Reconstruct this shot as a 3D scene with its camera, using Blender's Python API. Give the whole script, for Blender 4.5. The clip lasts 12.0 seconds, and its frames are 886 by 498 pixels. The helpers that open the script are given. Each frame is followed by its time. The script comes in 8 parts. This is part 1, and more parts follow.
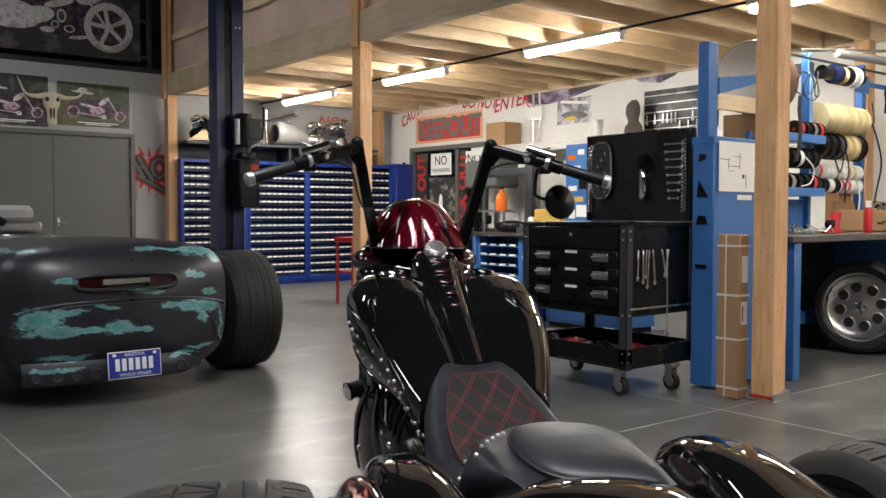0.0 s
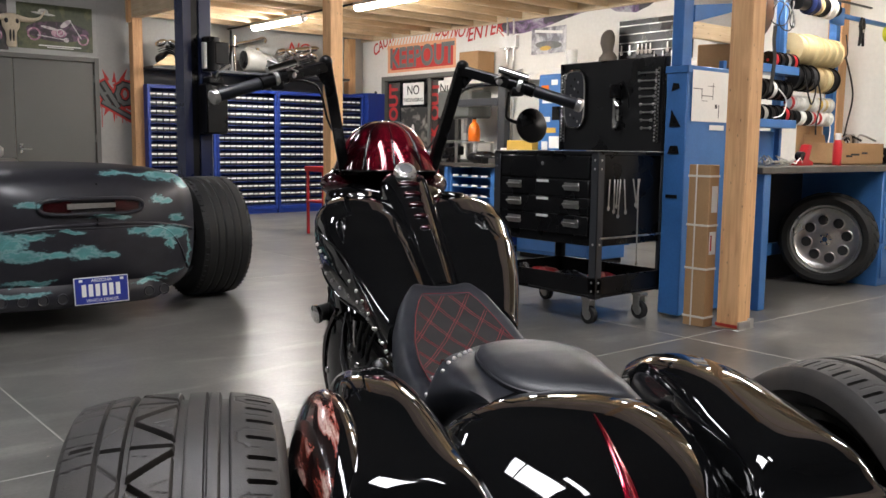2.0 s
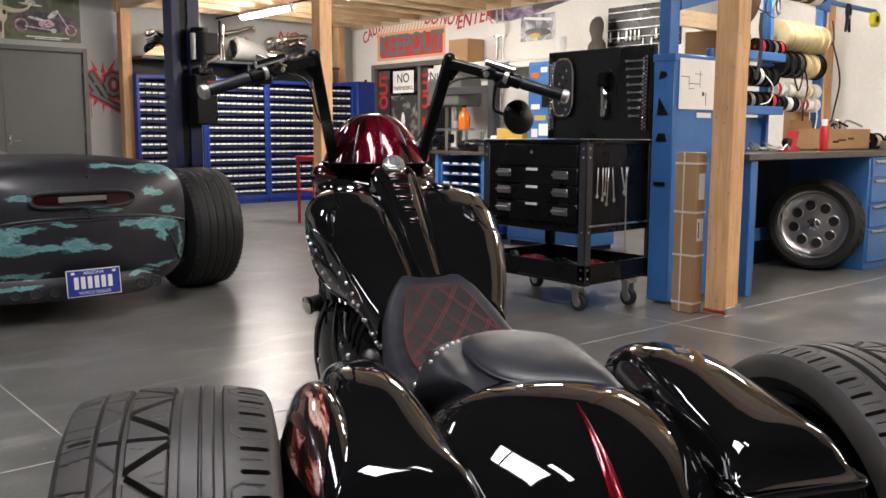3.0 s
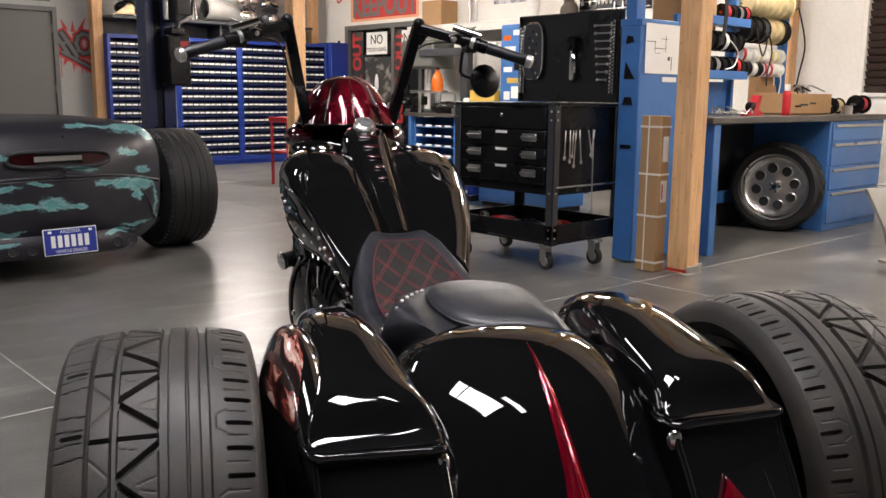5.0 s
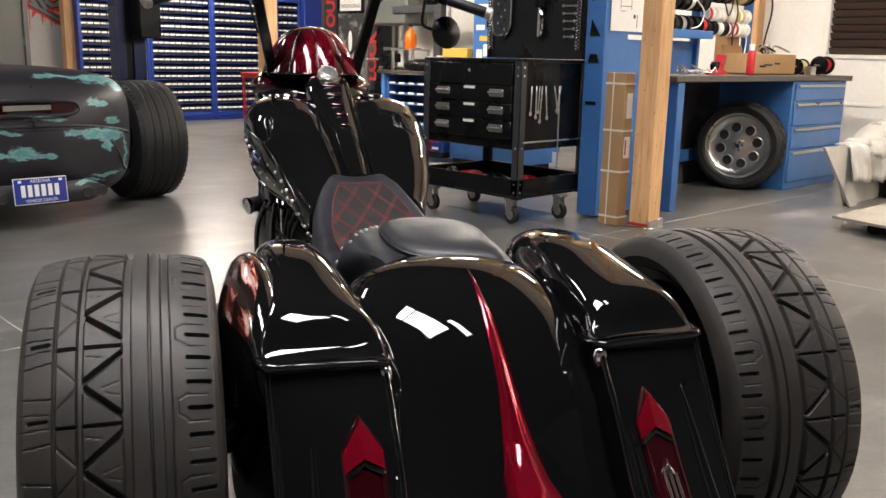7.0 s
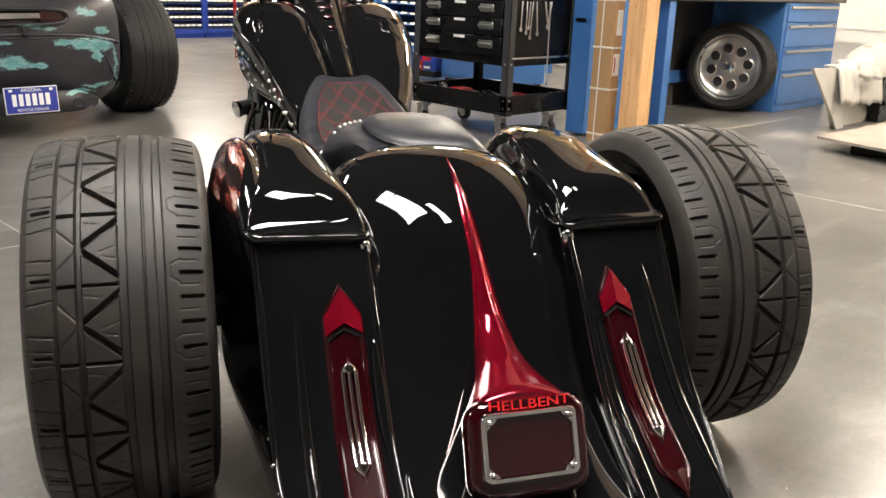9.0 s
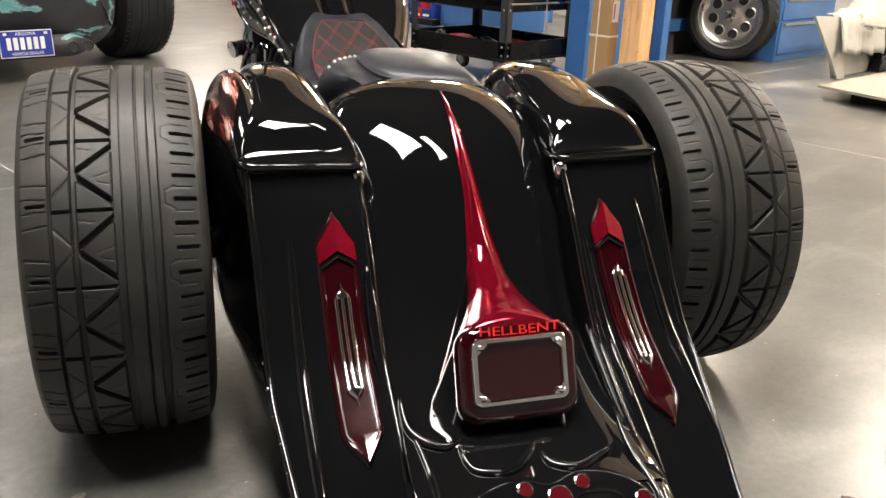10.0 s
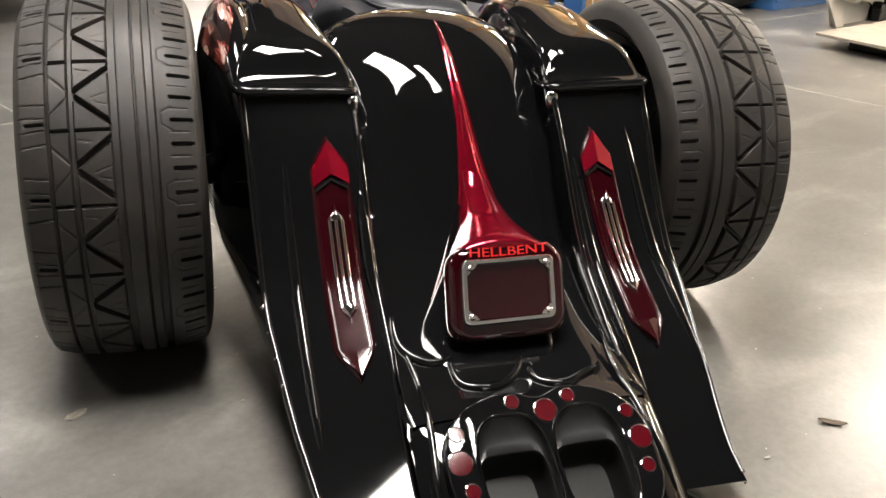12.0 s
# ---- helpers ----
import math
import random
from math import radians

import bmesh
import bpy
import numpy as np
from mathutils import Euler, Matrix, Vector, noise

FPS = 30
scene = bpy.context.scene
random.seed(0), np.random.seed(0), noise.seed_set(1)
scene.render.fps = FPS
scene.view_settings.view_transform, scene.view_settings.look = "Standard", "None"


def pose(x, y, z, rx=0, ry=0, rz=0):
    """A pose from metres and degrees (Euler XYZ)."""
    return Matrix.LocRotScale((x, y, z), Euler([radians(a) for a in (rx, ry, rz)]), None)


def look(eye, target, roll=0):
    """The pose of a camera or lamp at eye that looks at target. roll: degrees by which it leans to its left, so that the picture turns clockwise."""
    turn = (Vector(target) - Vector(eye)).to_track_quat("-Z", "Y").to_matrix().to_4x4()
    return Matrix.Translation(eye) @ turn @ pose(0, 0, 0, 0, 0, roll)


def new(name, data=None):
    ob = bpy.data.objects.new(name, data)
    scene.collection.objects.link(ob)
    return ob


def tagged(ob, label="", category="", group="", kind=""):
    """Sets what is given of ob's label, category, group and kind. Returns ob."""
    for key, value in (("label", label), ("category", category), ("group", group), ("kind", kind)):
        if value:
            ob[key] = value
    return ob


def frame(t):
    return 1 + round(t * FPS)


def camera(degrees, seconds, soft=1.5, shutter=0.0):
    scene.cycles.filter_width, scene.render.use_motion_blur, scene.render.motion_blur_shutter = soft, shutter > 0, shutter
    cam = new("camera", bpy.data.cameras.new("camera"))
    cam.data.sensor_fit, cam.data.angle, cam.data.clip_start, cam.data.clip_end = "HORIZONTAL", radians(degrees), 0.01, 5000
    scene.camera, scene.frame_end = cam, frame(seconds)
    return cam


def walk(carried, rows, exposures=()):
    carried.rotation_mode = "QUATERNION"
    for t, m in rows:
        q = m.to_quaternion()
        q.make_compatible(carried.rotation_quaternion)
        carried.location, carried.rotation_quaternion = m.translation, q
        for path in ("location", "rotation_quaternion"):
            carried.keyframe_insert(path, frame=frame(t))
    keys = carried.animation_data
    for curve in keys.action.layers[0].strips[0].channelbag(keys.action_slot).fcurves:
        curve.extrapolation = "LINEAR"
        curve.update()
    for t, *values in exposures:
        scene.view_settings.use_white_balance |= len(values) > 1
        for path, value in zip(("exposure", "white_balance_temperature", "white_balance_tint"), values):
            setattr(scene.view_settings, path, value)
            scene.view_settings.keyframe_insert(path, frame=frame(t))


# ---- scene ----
cam = camera(53.6, 12.0)
PATH = [
    (0, (-0.034, -0.116, 1.099), (1.205, 1.453, 1.015), 0.1),
    (0.5, (-0.026, -0.108, 1.085), (1.225, 1.447, 0.944), 0.4),
    (1, (-0.017, -0.104, 1.076), (1.249, 1.434, 0.895), 0.7),
    (1.5, (-0.011, -0.104, 1.069), (1.27, 1.418, 0.856), 0.8),
    (2, (-0.014, -0.103, 1.065), (1.267, 1.415, 0.83), 0.7),
    (2.5, (-0.018, -0.114, 1.073), (1.266, 1.398, 0.823), 0.4),
    (4.5, (-0.092, -0.229, 1.093), (1.225, 1.241, 0.769), 0.3),
    (5, (-0.107, -0.257, 1.087), (1.221, 1.198, 0.739), 0.6),
    (5.5, (-0.117, -0.293, 1.08), (1.224, 1.146, 0.717), 0.9),
    (6, (-0.126, -0.323, 1.074), (1.226, 1.102, 0.697), 1.2),
    (6.5, (-0.139, -0.35, 1.062), (1.215, 1.065, 0.656), 1.3),
    (7, (-0.149, -0.383, 1.056), (1.208, 1.021, 0.623), 1.3),
    (9, (-0.201, -0.484, 0.999), (1.141, 0.876, 0.408), 2.1),
    (9.5, (-0.206, -0.502, 0.974), (1.121, 0.846, 0.325), 2.1),
    (10, (-0.209, -0.511, 0.962), (1.114, 0.822, 0.273), 2.4),
    (10.5, (-0.211, -0.521, 0.951), (1.11, 0.798, 0.233), 2.6),
    (11, (-0.217, -0.532, 0.944), (1.101, 0.778, 0.204), 2.6),
    (11.5, (-0.227, -0.542, 0.935), (1.081, 0.764, 0.17), 2.7),
    (12, (-0.236, -0.554, 0.927), (1.068, 0.742, 0.14), 3.0),
]
walk(cam, [(t, look(eye, target, roll)) for t, eye, target, roll in PATH], [(0, 0.44, 6100, 10), (1, 0.38, 6100, 11), (1.5, 0.41, 6100, 12), (2.0, 0.56, 6100, 12), (2.5, 0.63, 6150, 13), (5.5, 0.76, 6350, 15), (7, 0.99, 6500, 13), (9.5, 1.55, 6800, 10), (12, 1.57, 6800, 10)])

# ---- world and light ----
world = bpy.data.worlds.new("night_sky")
scene.world = world
world.use_nodes = True
sky = world.node_tree.nodes.new("ShaderNodeTexSky")
sky.sky_type, sky.sun_disc, sky.sun_elevation = "NISHITA", False, radians(2)
back = world.node_tree.nodes["Background"]
world.node_tree.links.new(sky.outputs[0], back.inputs[0])
back.inputs[1].default_value = 0.02
scene.view_settings.exposure = 1.0
TUBE, PANEL = 108.0, 20.5


# ---- building helpers ----
class Geo:
    """Collects vertices and faces for one mesh."""

    def __init__(self):
        self.v, self.f, self.m = [], [], []

    def add(self, v, f, m=None, mi=0):
        n = len(self.v)
        self.v += [tuple(m @ Vector(p)) for p in v] if m is not None else [tuple(p) for p in v]
        self.f += [tuple(n + i for i in q) for q in f]
        self.m += [mi] * len(f)
        return self

    def box(self, a, c, b=0.004, m=None, mi=0):
        lo, hi = [min(p, q) for p, q in zip(a, c)], [max(p, q) for p, q in zip(a, c)]
        b = min(b, *[(h - l) * 0.45 for l, h in zip(lo, hi)])
        ids, v = {}, []
        for s in [(i, j, k) for i in (0, 1) for j in (0, 1) for k in (0, 1)]:
            for ax in range(3):
                ids[s, ax] = len(v)
                v.append([(hi[d] if s[d] else lo[d]) + (0 if d == ax else (-b if s[d] else b)) for d in range(3)])
        f, mid = [], Vector([(l + h) / 2 for l, h in zip(lo, hi)])
        corner = lambda d: tuple(d[i] for i in range(3))
        for ax in range(3):
            p, q = [d for d in range(3) if d != ax]
            for sg in (0, 1):
                f.append([ids[corner({ax: sg, p: i, q: j}), ax] for i, j in ((0, 0), (1, 0), (1, 1), (0, 1))])
            for i in (0, 1):
                for j in (0, 1):
                    s0, s1 = corner({ax: 0, p: i, q: j}), corner({ax: 1, p: i, q: j})
                    f.append([ids[s0, p], ids[s1, p], ids[s1, q], ids[s0, q]])
        for s in [(i, j, k) for i in (0, 1) for j in (0, 1) for k in (0, 1)]:
            f.append([ids[s, 0], ids[s, 1], ids[s, 2]])
        out = []
        for q in f:
            a0, a1, a2 = [Vector(v[i]) for i in q[:3]]
            cen = sum((Vector(v[i]) for i in q), Vector()) / len(q)
            out.append(q if (a1 - a0).cross(a2 - a0).dot(cen - mid) > 0 else q[::-1])
        return self.add(v, out, m, mi)

    def loft(self, rings, closed=True, caps=True, m=None, mi=0):
        n, v, f = len(rings[0]), [p for r in rings for p in r], []
        for i in range(len(rings) - 1):
            for j in range(n if closed else n - 1):
                k = (j + 1) % n
                f.append((i * n + j, i * n + k, (i + 1) * n + k, (i + 1) * n + j))
        if caps and closed:
            f += [tuple(range(n))[::-1], tuple(range((len(rings) - 1) * n, len(rings) * n))]
        return self.add(v, f, m, mi)

    def cyl(self, p0, p1, r0, r1=None, n=20, mi=0, m=None):
        r1 = r0 if r1 is None else r1
        p0, p1 = Vector(p0), Vector(p1)
        d = (p1 - p0).normalized()
        a = d.orthogonal().normalized()
        b = d.cross(a)
        e = min(r0, r1, (p1 - p0).length) * 0.08
        ring = lambda c, r: [c + (a * math.cos(t) + b * math.sin(t)) * r for t in [2 * math.pi * i / n for i in range(n)]]
        return self.loft([ring(p0, r0 - e), ring(p0 + d * e, r0), ring(p1 - d * e, r1), ring(p1, r1 - e)], m=m, mi=mi)

    def tube(self, pts, r, n=10, mi=0, m=None, section=None, closed=False):
        pts = [Vector(p) for p in pts]
        rs = r if isinstance(r, (list, tuple)) else [r] * len(pts)
        rings, a = [], None
        for i, p in enumerate(pts):
            if closed:
                d = (pts[(i + 1) % len(pts)] - pts[i - 1]).normalized()
            else:
                d = (pts[min(i + 1, len(pts) - 1)] - pts[max(i - 1, 0)]).normalized()
            a = d.orthogonal() if a is None else a - d * a.dot(d)
            a.normalize()
            b = d.cross(a)
            rings.append([p + (a * math.cos(t) + b * math.sin(t)) * rs[i] for t in [2 * math.pi * (j + 0.5) / n for j in range(n)]])
        if closed:
            rings.append(rings[0])
        return self.loft(rings, caps=not closed, m=m, mi=mi)

    def lathe(self, prof, n=32, m=None, mi=0):
        """A profile of (radius, height) turned round z."""
        rings = [[(r * math.cos(2 * math.pi * j / n), r * math.sin(2 * math.pi * j / n), z) for j in range(n)] for r, z in prof]
        return self.loft(rings, caps=False, m=m, mi=mi)

    def ball(self, c, r, n=18, k=12, m=None, mi=0):
        rx, ry, rz = r if isinstance(r, (list, tuple)) else (r, r, r)
        rings = []
        for i in range(k + 1):
            t = -math.pi / 2 + math.pi * (0.02 + 0.96 * i / k)
            rings.append([(c[0] + rx * math.cos(t) * math.cos(2 * math.pi * j / n), c[1] + ry * math.cos(t) * math.sin(2 * math.pi * j / n), c[2] + rz * math.sin(t)) for j in range(n)])
        return self.loft(rings, m=m, mi=mi)

    def prism(self, poly, z0, z1, m=None, mi=0):
        return self.loft([[(x, y, z0) for x, y in poly], [(x, y, z1) for x, y in poly]], m=m, mi=mi)

    def mesh(self, name, mats, smooth=40):
        me = bpy.data.meshes.new(name)
        me.from_pydata(self.v, [], self.f)
        for mt in mats if isinstance(mats, (list, tuple)) else [mats]:
            me.materials.append(mt)
        me.polygons.foreach_set("material_index", self.m)
        if len(self.f) < 30000:
            bm = bmesh.new()
            bm.from_mesh(me)
            bmesh.ops.recalc_face_normals(bm, faces=bm.faces)
            bm.to_mesh(me)
            bm.free()
        if smooth:
            me.polygons.foreach_set("use_smooth", [True] * len(me.polygons))
            me.set_sharp_from_angle(angle=radians(smooth))
        me.update()
        return me


def part(name, geo, mats, parent=None, label="", smooth=40):
    ob = new(name, geo.mesh(name, mats, smooth) if isinstance(geo, Geo) else geo)
    ob.parent = parent
    return tagged(ob, label)


def thing(name, m, label, category, group="", kind=""):
    ob = new(name)
    ob.empty_display_size = 0.1
    ob.matrix_world = m
    return tagged(ob, label, category, group, kind)


def piece(name, me, m, parent):
    ob = new(name, me)
    ob.parent = parent
    ob.matrix_local = m
    return ob


def lettering(words, size, depth=0.0015, shear=0.0, align="CENTER", fat=0.0):
    """A text as a mesh in the xy plane, centred."""
    cu = bpy.data.curves.new("letters", "FONT")
    cu.body, cu.size, cu.extrude, cu.shear, cu.align_x, cu.align_y, cu.offset = words, size, depth, shear, align, "CENTER", fat
    ob = new("letters", cu)
    bpy.context.view_layer.update()
    me = bpy.data.meshes.new_from_object(ob.evaluated_get(bpy.context.evaluated_depsgraph_get()))
    bpy.data.objects.remove(ob)
    bpy.data.curves.remove(cu)
    g = Geo()
    g.v, g.f = [tuple(v.co) for v in me.vertices], [tuple(p.vertices) for p in me.polygons]
    g.m = [0] * len(g.f)
    bpy.data.meshes.remove(me)
    return g


def spline(pts, n=8):
    """Points of a smooth curve through pts."""
    p, out = np.array(pts, float), []
    for i in range(len(p) - 1):
        a, b, c, d = p[max(i - 1, 0)], p[i], p[i + 1], p[min(i + 2, len(p) - 1)]
        for k in range(n):
            t = k / n
            out.append(0.5 * (2 * b + (c - a) * t + (2 * a - 5 * b + 4 * c - d) * t * t + (3 * b - a - 3 * c + d) * t ** 3))
    out.append(p[-1])
    return [tuple(float(x) for x in q) for q in out]


def lerp(x, xs, ys):
    return float(np.interp(x, xs, ys))


# ---- materials ----
def material(name, color, rough=0.5, metal=0.0, coat=0.0, vary=0.12, fine=60.0, coarse=3.0, bump=0.0, rough_vary=0.1, dirt=None, dirt_amount=0.0, spec=0.5, per_object=0.0, stretch=None):
    mt = bpy.data.materials.new(name)
    mt.use_nodes = True
    nt = mt.node_tree
    nd, ln = nt.nodes, nt.links
    pb = nd["Principled BSDF"]
    co = nd.new("ShaderNodeTexCoord")
    src = co.outputs["Object"]
    if stretch:
        mp = nd.new("ShaderNodeMapping")
        mp.inputs["Scale"].default_value = stretch
        ln.new(src, mp.inputs[0])
        src = mp.outputs[0]
    n1, n2 = nd.new("ShaderNodeTexNoise"), nd.new("ShaderNodeTexNoise")
    for n, sc, det in ((n1, coarse, 4), (n2, fine, 3)):
        n.inputs["Scale"].default_value, n.inputs["Detail"].default_value = sc, det
        ln.new(src, n.inputs["Vector"])
    mixn = nd.new("ShaderNodeMath")
    mixn.operation = "MULTIPLY_ADD"
    ln.new(n2.outputs["Fac"], mixn.inputs[0])
    mixn.inputs[1].default_value = 0.5
    half = nd.new("ShaderNodeMath")
    half.operation = "MULTIPLY"
    ln.new(n1.outputs["Fac"], half.inputs[0])
    half.inputs[1].default_value = 0.5
    ln.new(half.outputs[0], mixn.inputs[2])
    mr = nd.new("ShaderNodeMapRange")
    mr.inputs[1].default_value, mr.inputs[2].default_value = 0.3, 0.7
    mr.inputs[3].default_value, mr.inputs[4].default_value = 1 - vary, 1 + vary
    ln.new(mixn.outputs[0], mr.inputs[0])
    val = mr.outputs[0]
    if per_object:
        oi = nd.new("ShaderNodeObjectInfo")
        mo = nd.new("ShaderNodeMapRange")
        mo.inputs[3].default_value, mo.inputs[4].default_value = 1 - per_object, 1 + per_object
        ln.new(oi.outputs["Random"], mo.inputs[0])
        mu = nd.new("ShaderNodeMath")
        mu.operation = "MULTIPLY"
        ln.new(val, mu.inputs[0]), ln.new(mo.outputs[0], mu.inputs[1])
        val = mu.outputs[0]
    sc = nd.new("ShaderNodeVectorMath")
    sc.operation = "SCALE"
    sc.inputs[0].default_value = color[:3]
    ln.new(val, sc.inputs["Scale"])
    out = sc.outputs[0]
    if dirt:
        dn = nd.new("ShaderNodeTexNoise")
        dn.inputs["Scale"].default_value, dn.inputs["Detail"].default_value = coarse * 2.3, 6
        ln.new(src, dn.inputs["Vector"])
        dm = nd.new("ShaderNodeMapRange")
        dm.inputs[1].default_value, dm.inputs[2].default_value = 0.42, 0.80
        dm.inputs[4].default_value = dirt_amount
        ln.new(dn.outputs["Fac"], dm.inputs[0])
        mx = nd.new("ShaderNodeMix")
        mx.data_type = "RGBA"
        ln.new(dm.outputs[0], mx.inputs[0]), ln.new(out, mx.inputs[6])
        mx.inputs[7].default_value = (*dirt, 1)
        out = mx.outputs[2]
    ln.new(out, pb.inputs["Base Color"])
    rr = nd.new("ShaderNodeMapRange")
    rr.inputs[1].default_value, rr.inputs[2].default_value = 0.3, 0.7
    rr.inputs[3].default_value, rr.inputs[4].default_value = max(rough - rough_vary, 0.02), min(rough + rough_vary, 1)
    ln.new(n1.outputs["Fac"], rr.inputs[0])
    ln.new(rr.outputs[0], pb.inputs["Roughness"])
    pb.inputs["Metallic"].default_value = metal
    pb.inputs["Coat Weight"].default_value = coat
    pb.inputs["Coat Roughness"].default_value = 0.02
    pb.inputs["Specular IOR Level"].default_value = spec
    if bump:
        bp = nd.new("ShaderNodeBump")
        bp.inputs["Strength"].default_value, bp.inputs["Distance"].default_value = bump, 0.004
        ln.new(n2.outputs["Fac"], bp.inputs["Height"])
        ln.new(bp.outputs[0], pb.inputs["Normal"])
    return mt


def glow(name, color, strength):
    mt = bpy.data.materials.new(name)
    mt.use_nodes = True
    pb = mt.node_tree.nodes["Principled BSDF"]
    pb.inputs["Base Color"].default_value = (0.8, 0.8, 0.8, 1)
    pb.inputs["Emission Color"].default_value = (*color, 1)
    pb.inputs["Emission Strength"].default_value = strength
    return mt


def wood_material(name, light, dark, axis):
    """Sawn softwood with grain along one axis and darker knots."""
    mt = bpy.data.materials.new(name)
    mt.use_nodes = True
    nd, ln = mt.node_tree.nodes, mt.node_tree.links
    pb = nd["Principled BSDF"]
    co, mp = nd.new("ShaderNodeTexCoord"), nd.new("ShaderNodeMapping")
    mp.inputs["Scale"].default_value = [3.0 if i == axis else 38.0 for i in range(3)]
    ln.new(co.outputs["Object"], mp.inputs[0])
    n1, n2, kn, oi = nd.new("ShaderNodeTexNoise"), nd.new("ShaderNodeTexNoise"), nd.new("ShaderNodeTexVoronoi"), nd.new("ShaderNodeObjectInfo")
    n1.inputs["Scale"].default_value, n1.inputs["Detail"].default_value, n1.inputs["Distortion"].default_value = 1.0, 5, 0.8
    ln.new(mp.outputs[0], n1.inputs["Vector"])
    n2.inputs["Scale"].default_value, n2.inputs["Detail"].default_value = 1.7, 3
    ln.new(co.outputs["Object"], n2.inputs["Vector"])
    m2 = nd.new("ShaderNodeMapping")
    m2.inputs["Scale"].default_value = [2.2 if i == axis else 7.0 for i in range(3)]
    ln.new(co.outputs["Object"], m2.inputs[0]), ln.new(m2.outputs[0], kn.inputs["Vector"])
    ramp = nd.new("ShaderNodeValToRGB")
    ramp.color_ramp.elements[0].position, ramp.color_ramp.elements[1].position = 0.32, 0.68
    ramp.color_ramp.elements[0].color, ramp.color_ramp.elements[1].color = (*dark, 1), (*light, 1)
    ln.new(n1.outputs["Fac"], ramp.inputs[0])
    km = nd.new("ShaderNodeMapRange")
    km.inputs[1].default_value, km.inputs[2].default_value, km.inputs[3].default_value, km.inputs[4].default_value = 0.05, 0.13, 0.35, 1.0
    ln.new(kn.outputs["Distance"], km.inputs[0])
    vm = nd.new("ShaderNodeMapRange")
    vm.inputs[3].default_value, vm.inputs[4].default_value = 0.78, 1.2
    ln.new(oi.outputs["Random"], vm.inputs[0])
    bm_ = nd.new("ShaderNodeMapRange")
    bm_.inputs[1].default_value, bm_.inputs[2].default_value, bm_.inputs[3].default_value, bm_.inputs[4].default_value = 0.3, 0.7, 0.82, 1.12
    ln.new(n2.outputs["Fac"], bm_.inputs[0])
    a, b = nd.new("ShaderNodeMath"), nd.new("ShaderNodeMath")
    a.operation = b.operation = "MULTIPLY"
    ln.new(km.outputs[0], a.inputs[0]), ln.new(vm.outputs[0], a.inputs[1])
    ln.new(a.outputs[0], b.inputs[0]), ln.new(bm_.outputs[0], b.inputs[1])
    s = nd.new("ShaderNodeVectorMath")
    s.operation = "SCALE"
    ln.new(ramp.outputs[0], s.inputs[0]), ln.new(b.outputs[0], s.inputs["Scale"])
    ln.new(s.outputs[0], pb.inputs["Base Color"])
    pb.inputs["Roughness"].default_value = 0.62
    bp = nd.new("ShaderNodeBump")
    bp.inputs["Strength"].default_value, bp.inputs["Distance"].default_value = 0.25, 0.002
    ln.new(n1.outputs["Fac"], bp.inputs["Height"]), ln.new(bp.outputs[0], pb.inputs["Normal"])
    return mt


def patch_material(name, base, over, scale, edge, rough=0.4, metal=0.0, coat=0.0, stretch=(1, 1, 1), third=None, detail=8.0):
    """A base with irregular patches of other colours, as of worn paint."""
    mt = bpy.data.materials.new(name)
    mt.use_nodes = True
    nd, ln = mt.node_tree.nodes, mt.node_tree.links
    pb = nd["Principled BSDF"]
    co, mp = nd.new("ShaderNodeTexCoord"), nd.new("ShaderNodeMapping")
    mp.inputs["Scale"].default_value = stretch
    ln.new(co.outputs["Object"], mp.inputs[0])
    n = nd.new("ShaderNodeTexNoise")
    n.inputs["Scale"].default_value, n.inputs["Detail"].default_value, n.inputs["Roughness"].default_value, n.inputs["Distortion"].default_value = scale, detail, 0.6, 0.6
    ln.new(mp.outputs[0], n.inputs["Vector"])
    ramp = nd.new("ShaderNodeValToRGB")
    els = ramp.color_ramp.elements
    els[0].position, els[1].position = edge, edge + 0.05
    els[0].color, els[1].color = (*base, 1), (*over, 1)
    if third:
        e = els.new(min(edge + 0.16, 0.98))
        e.color = (*third, 1)
    ln.new(n.outputs["Fac"], ramp.inputs[0])
    f = nd.new("ShaderNodeTexNoise")
    f.inputs["Scale"].default_value, f.inputs["Detail"].default_value = scale * 14, 4
    ln.new(co.outputs["Object"], f.inputs["Vector"])
    mr = nd.new("ShaderNodeMapRange")
    mr.inputs[1].default_value, mr.inputs[2].default_value, mr.inputs[3].default_value, mr.inputs[4].default_value = 0.3, 0.7, 0.7, 1.25
    ln.new(f.outputs["Fac"], mr.inputs[0])
    s = nd.new("ShaderNodeVectorMath")
    s.operation = "SCALE"
    ln.new(ramp.outputs[0], s.inputs[0]), ln.new(mr.outputs[0], s.inputs["Scale"])
    ln.new(s.outputs[0], pb.inputs["Base Color"])
    pb.inputs["Roughness"].default_value, pb.inputs["Metallic"].default_value, pb.inputs["Coat Weight"].default_value = rough, metal, coat
    pb.inputs["Coat Roughness"].default_value = 0.02
    return mt


def flat(name, color, rough=0.5, metal=0.0, coat=0.0):
    return material(name, color, rough, metal, coat, vary=0.08, rough_vary=0.05)


WOOD_X = wood_material("pine_along_x", (0.74, 0.58, 0.37), (0.62, 0.45, 0.26), 0)
WOOD_Y = wood_material("pine_along_y", (0.76, 0.62, 0.42), (0.65, 0.50, 0.31), 1)
WOOD_Z = wood_material("pine_along_z", (0.77, 0.47, 0.23), (0.60, 0.33, 0.15), 2)
PLY = wood_material("plywood", (0.60, 0.45, 0.37), (0.53, 0.39, 0.31), 0)


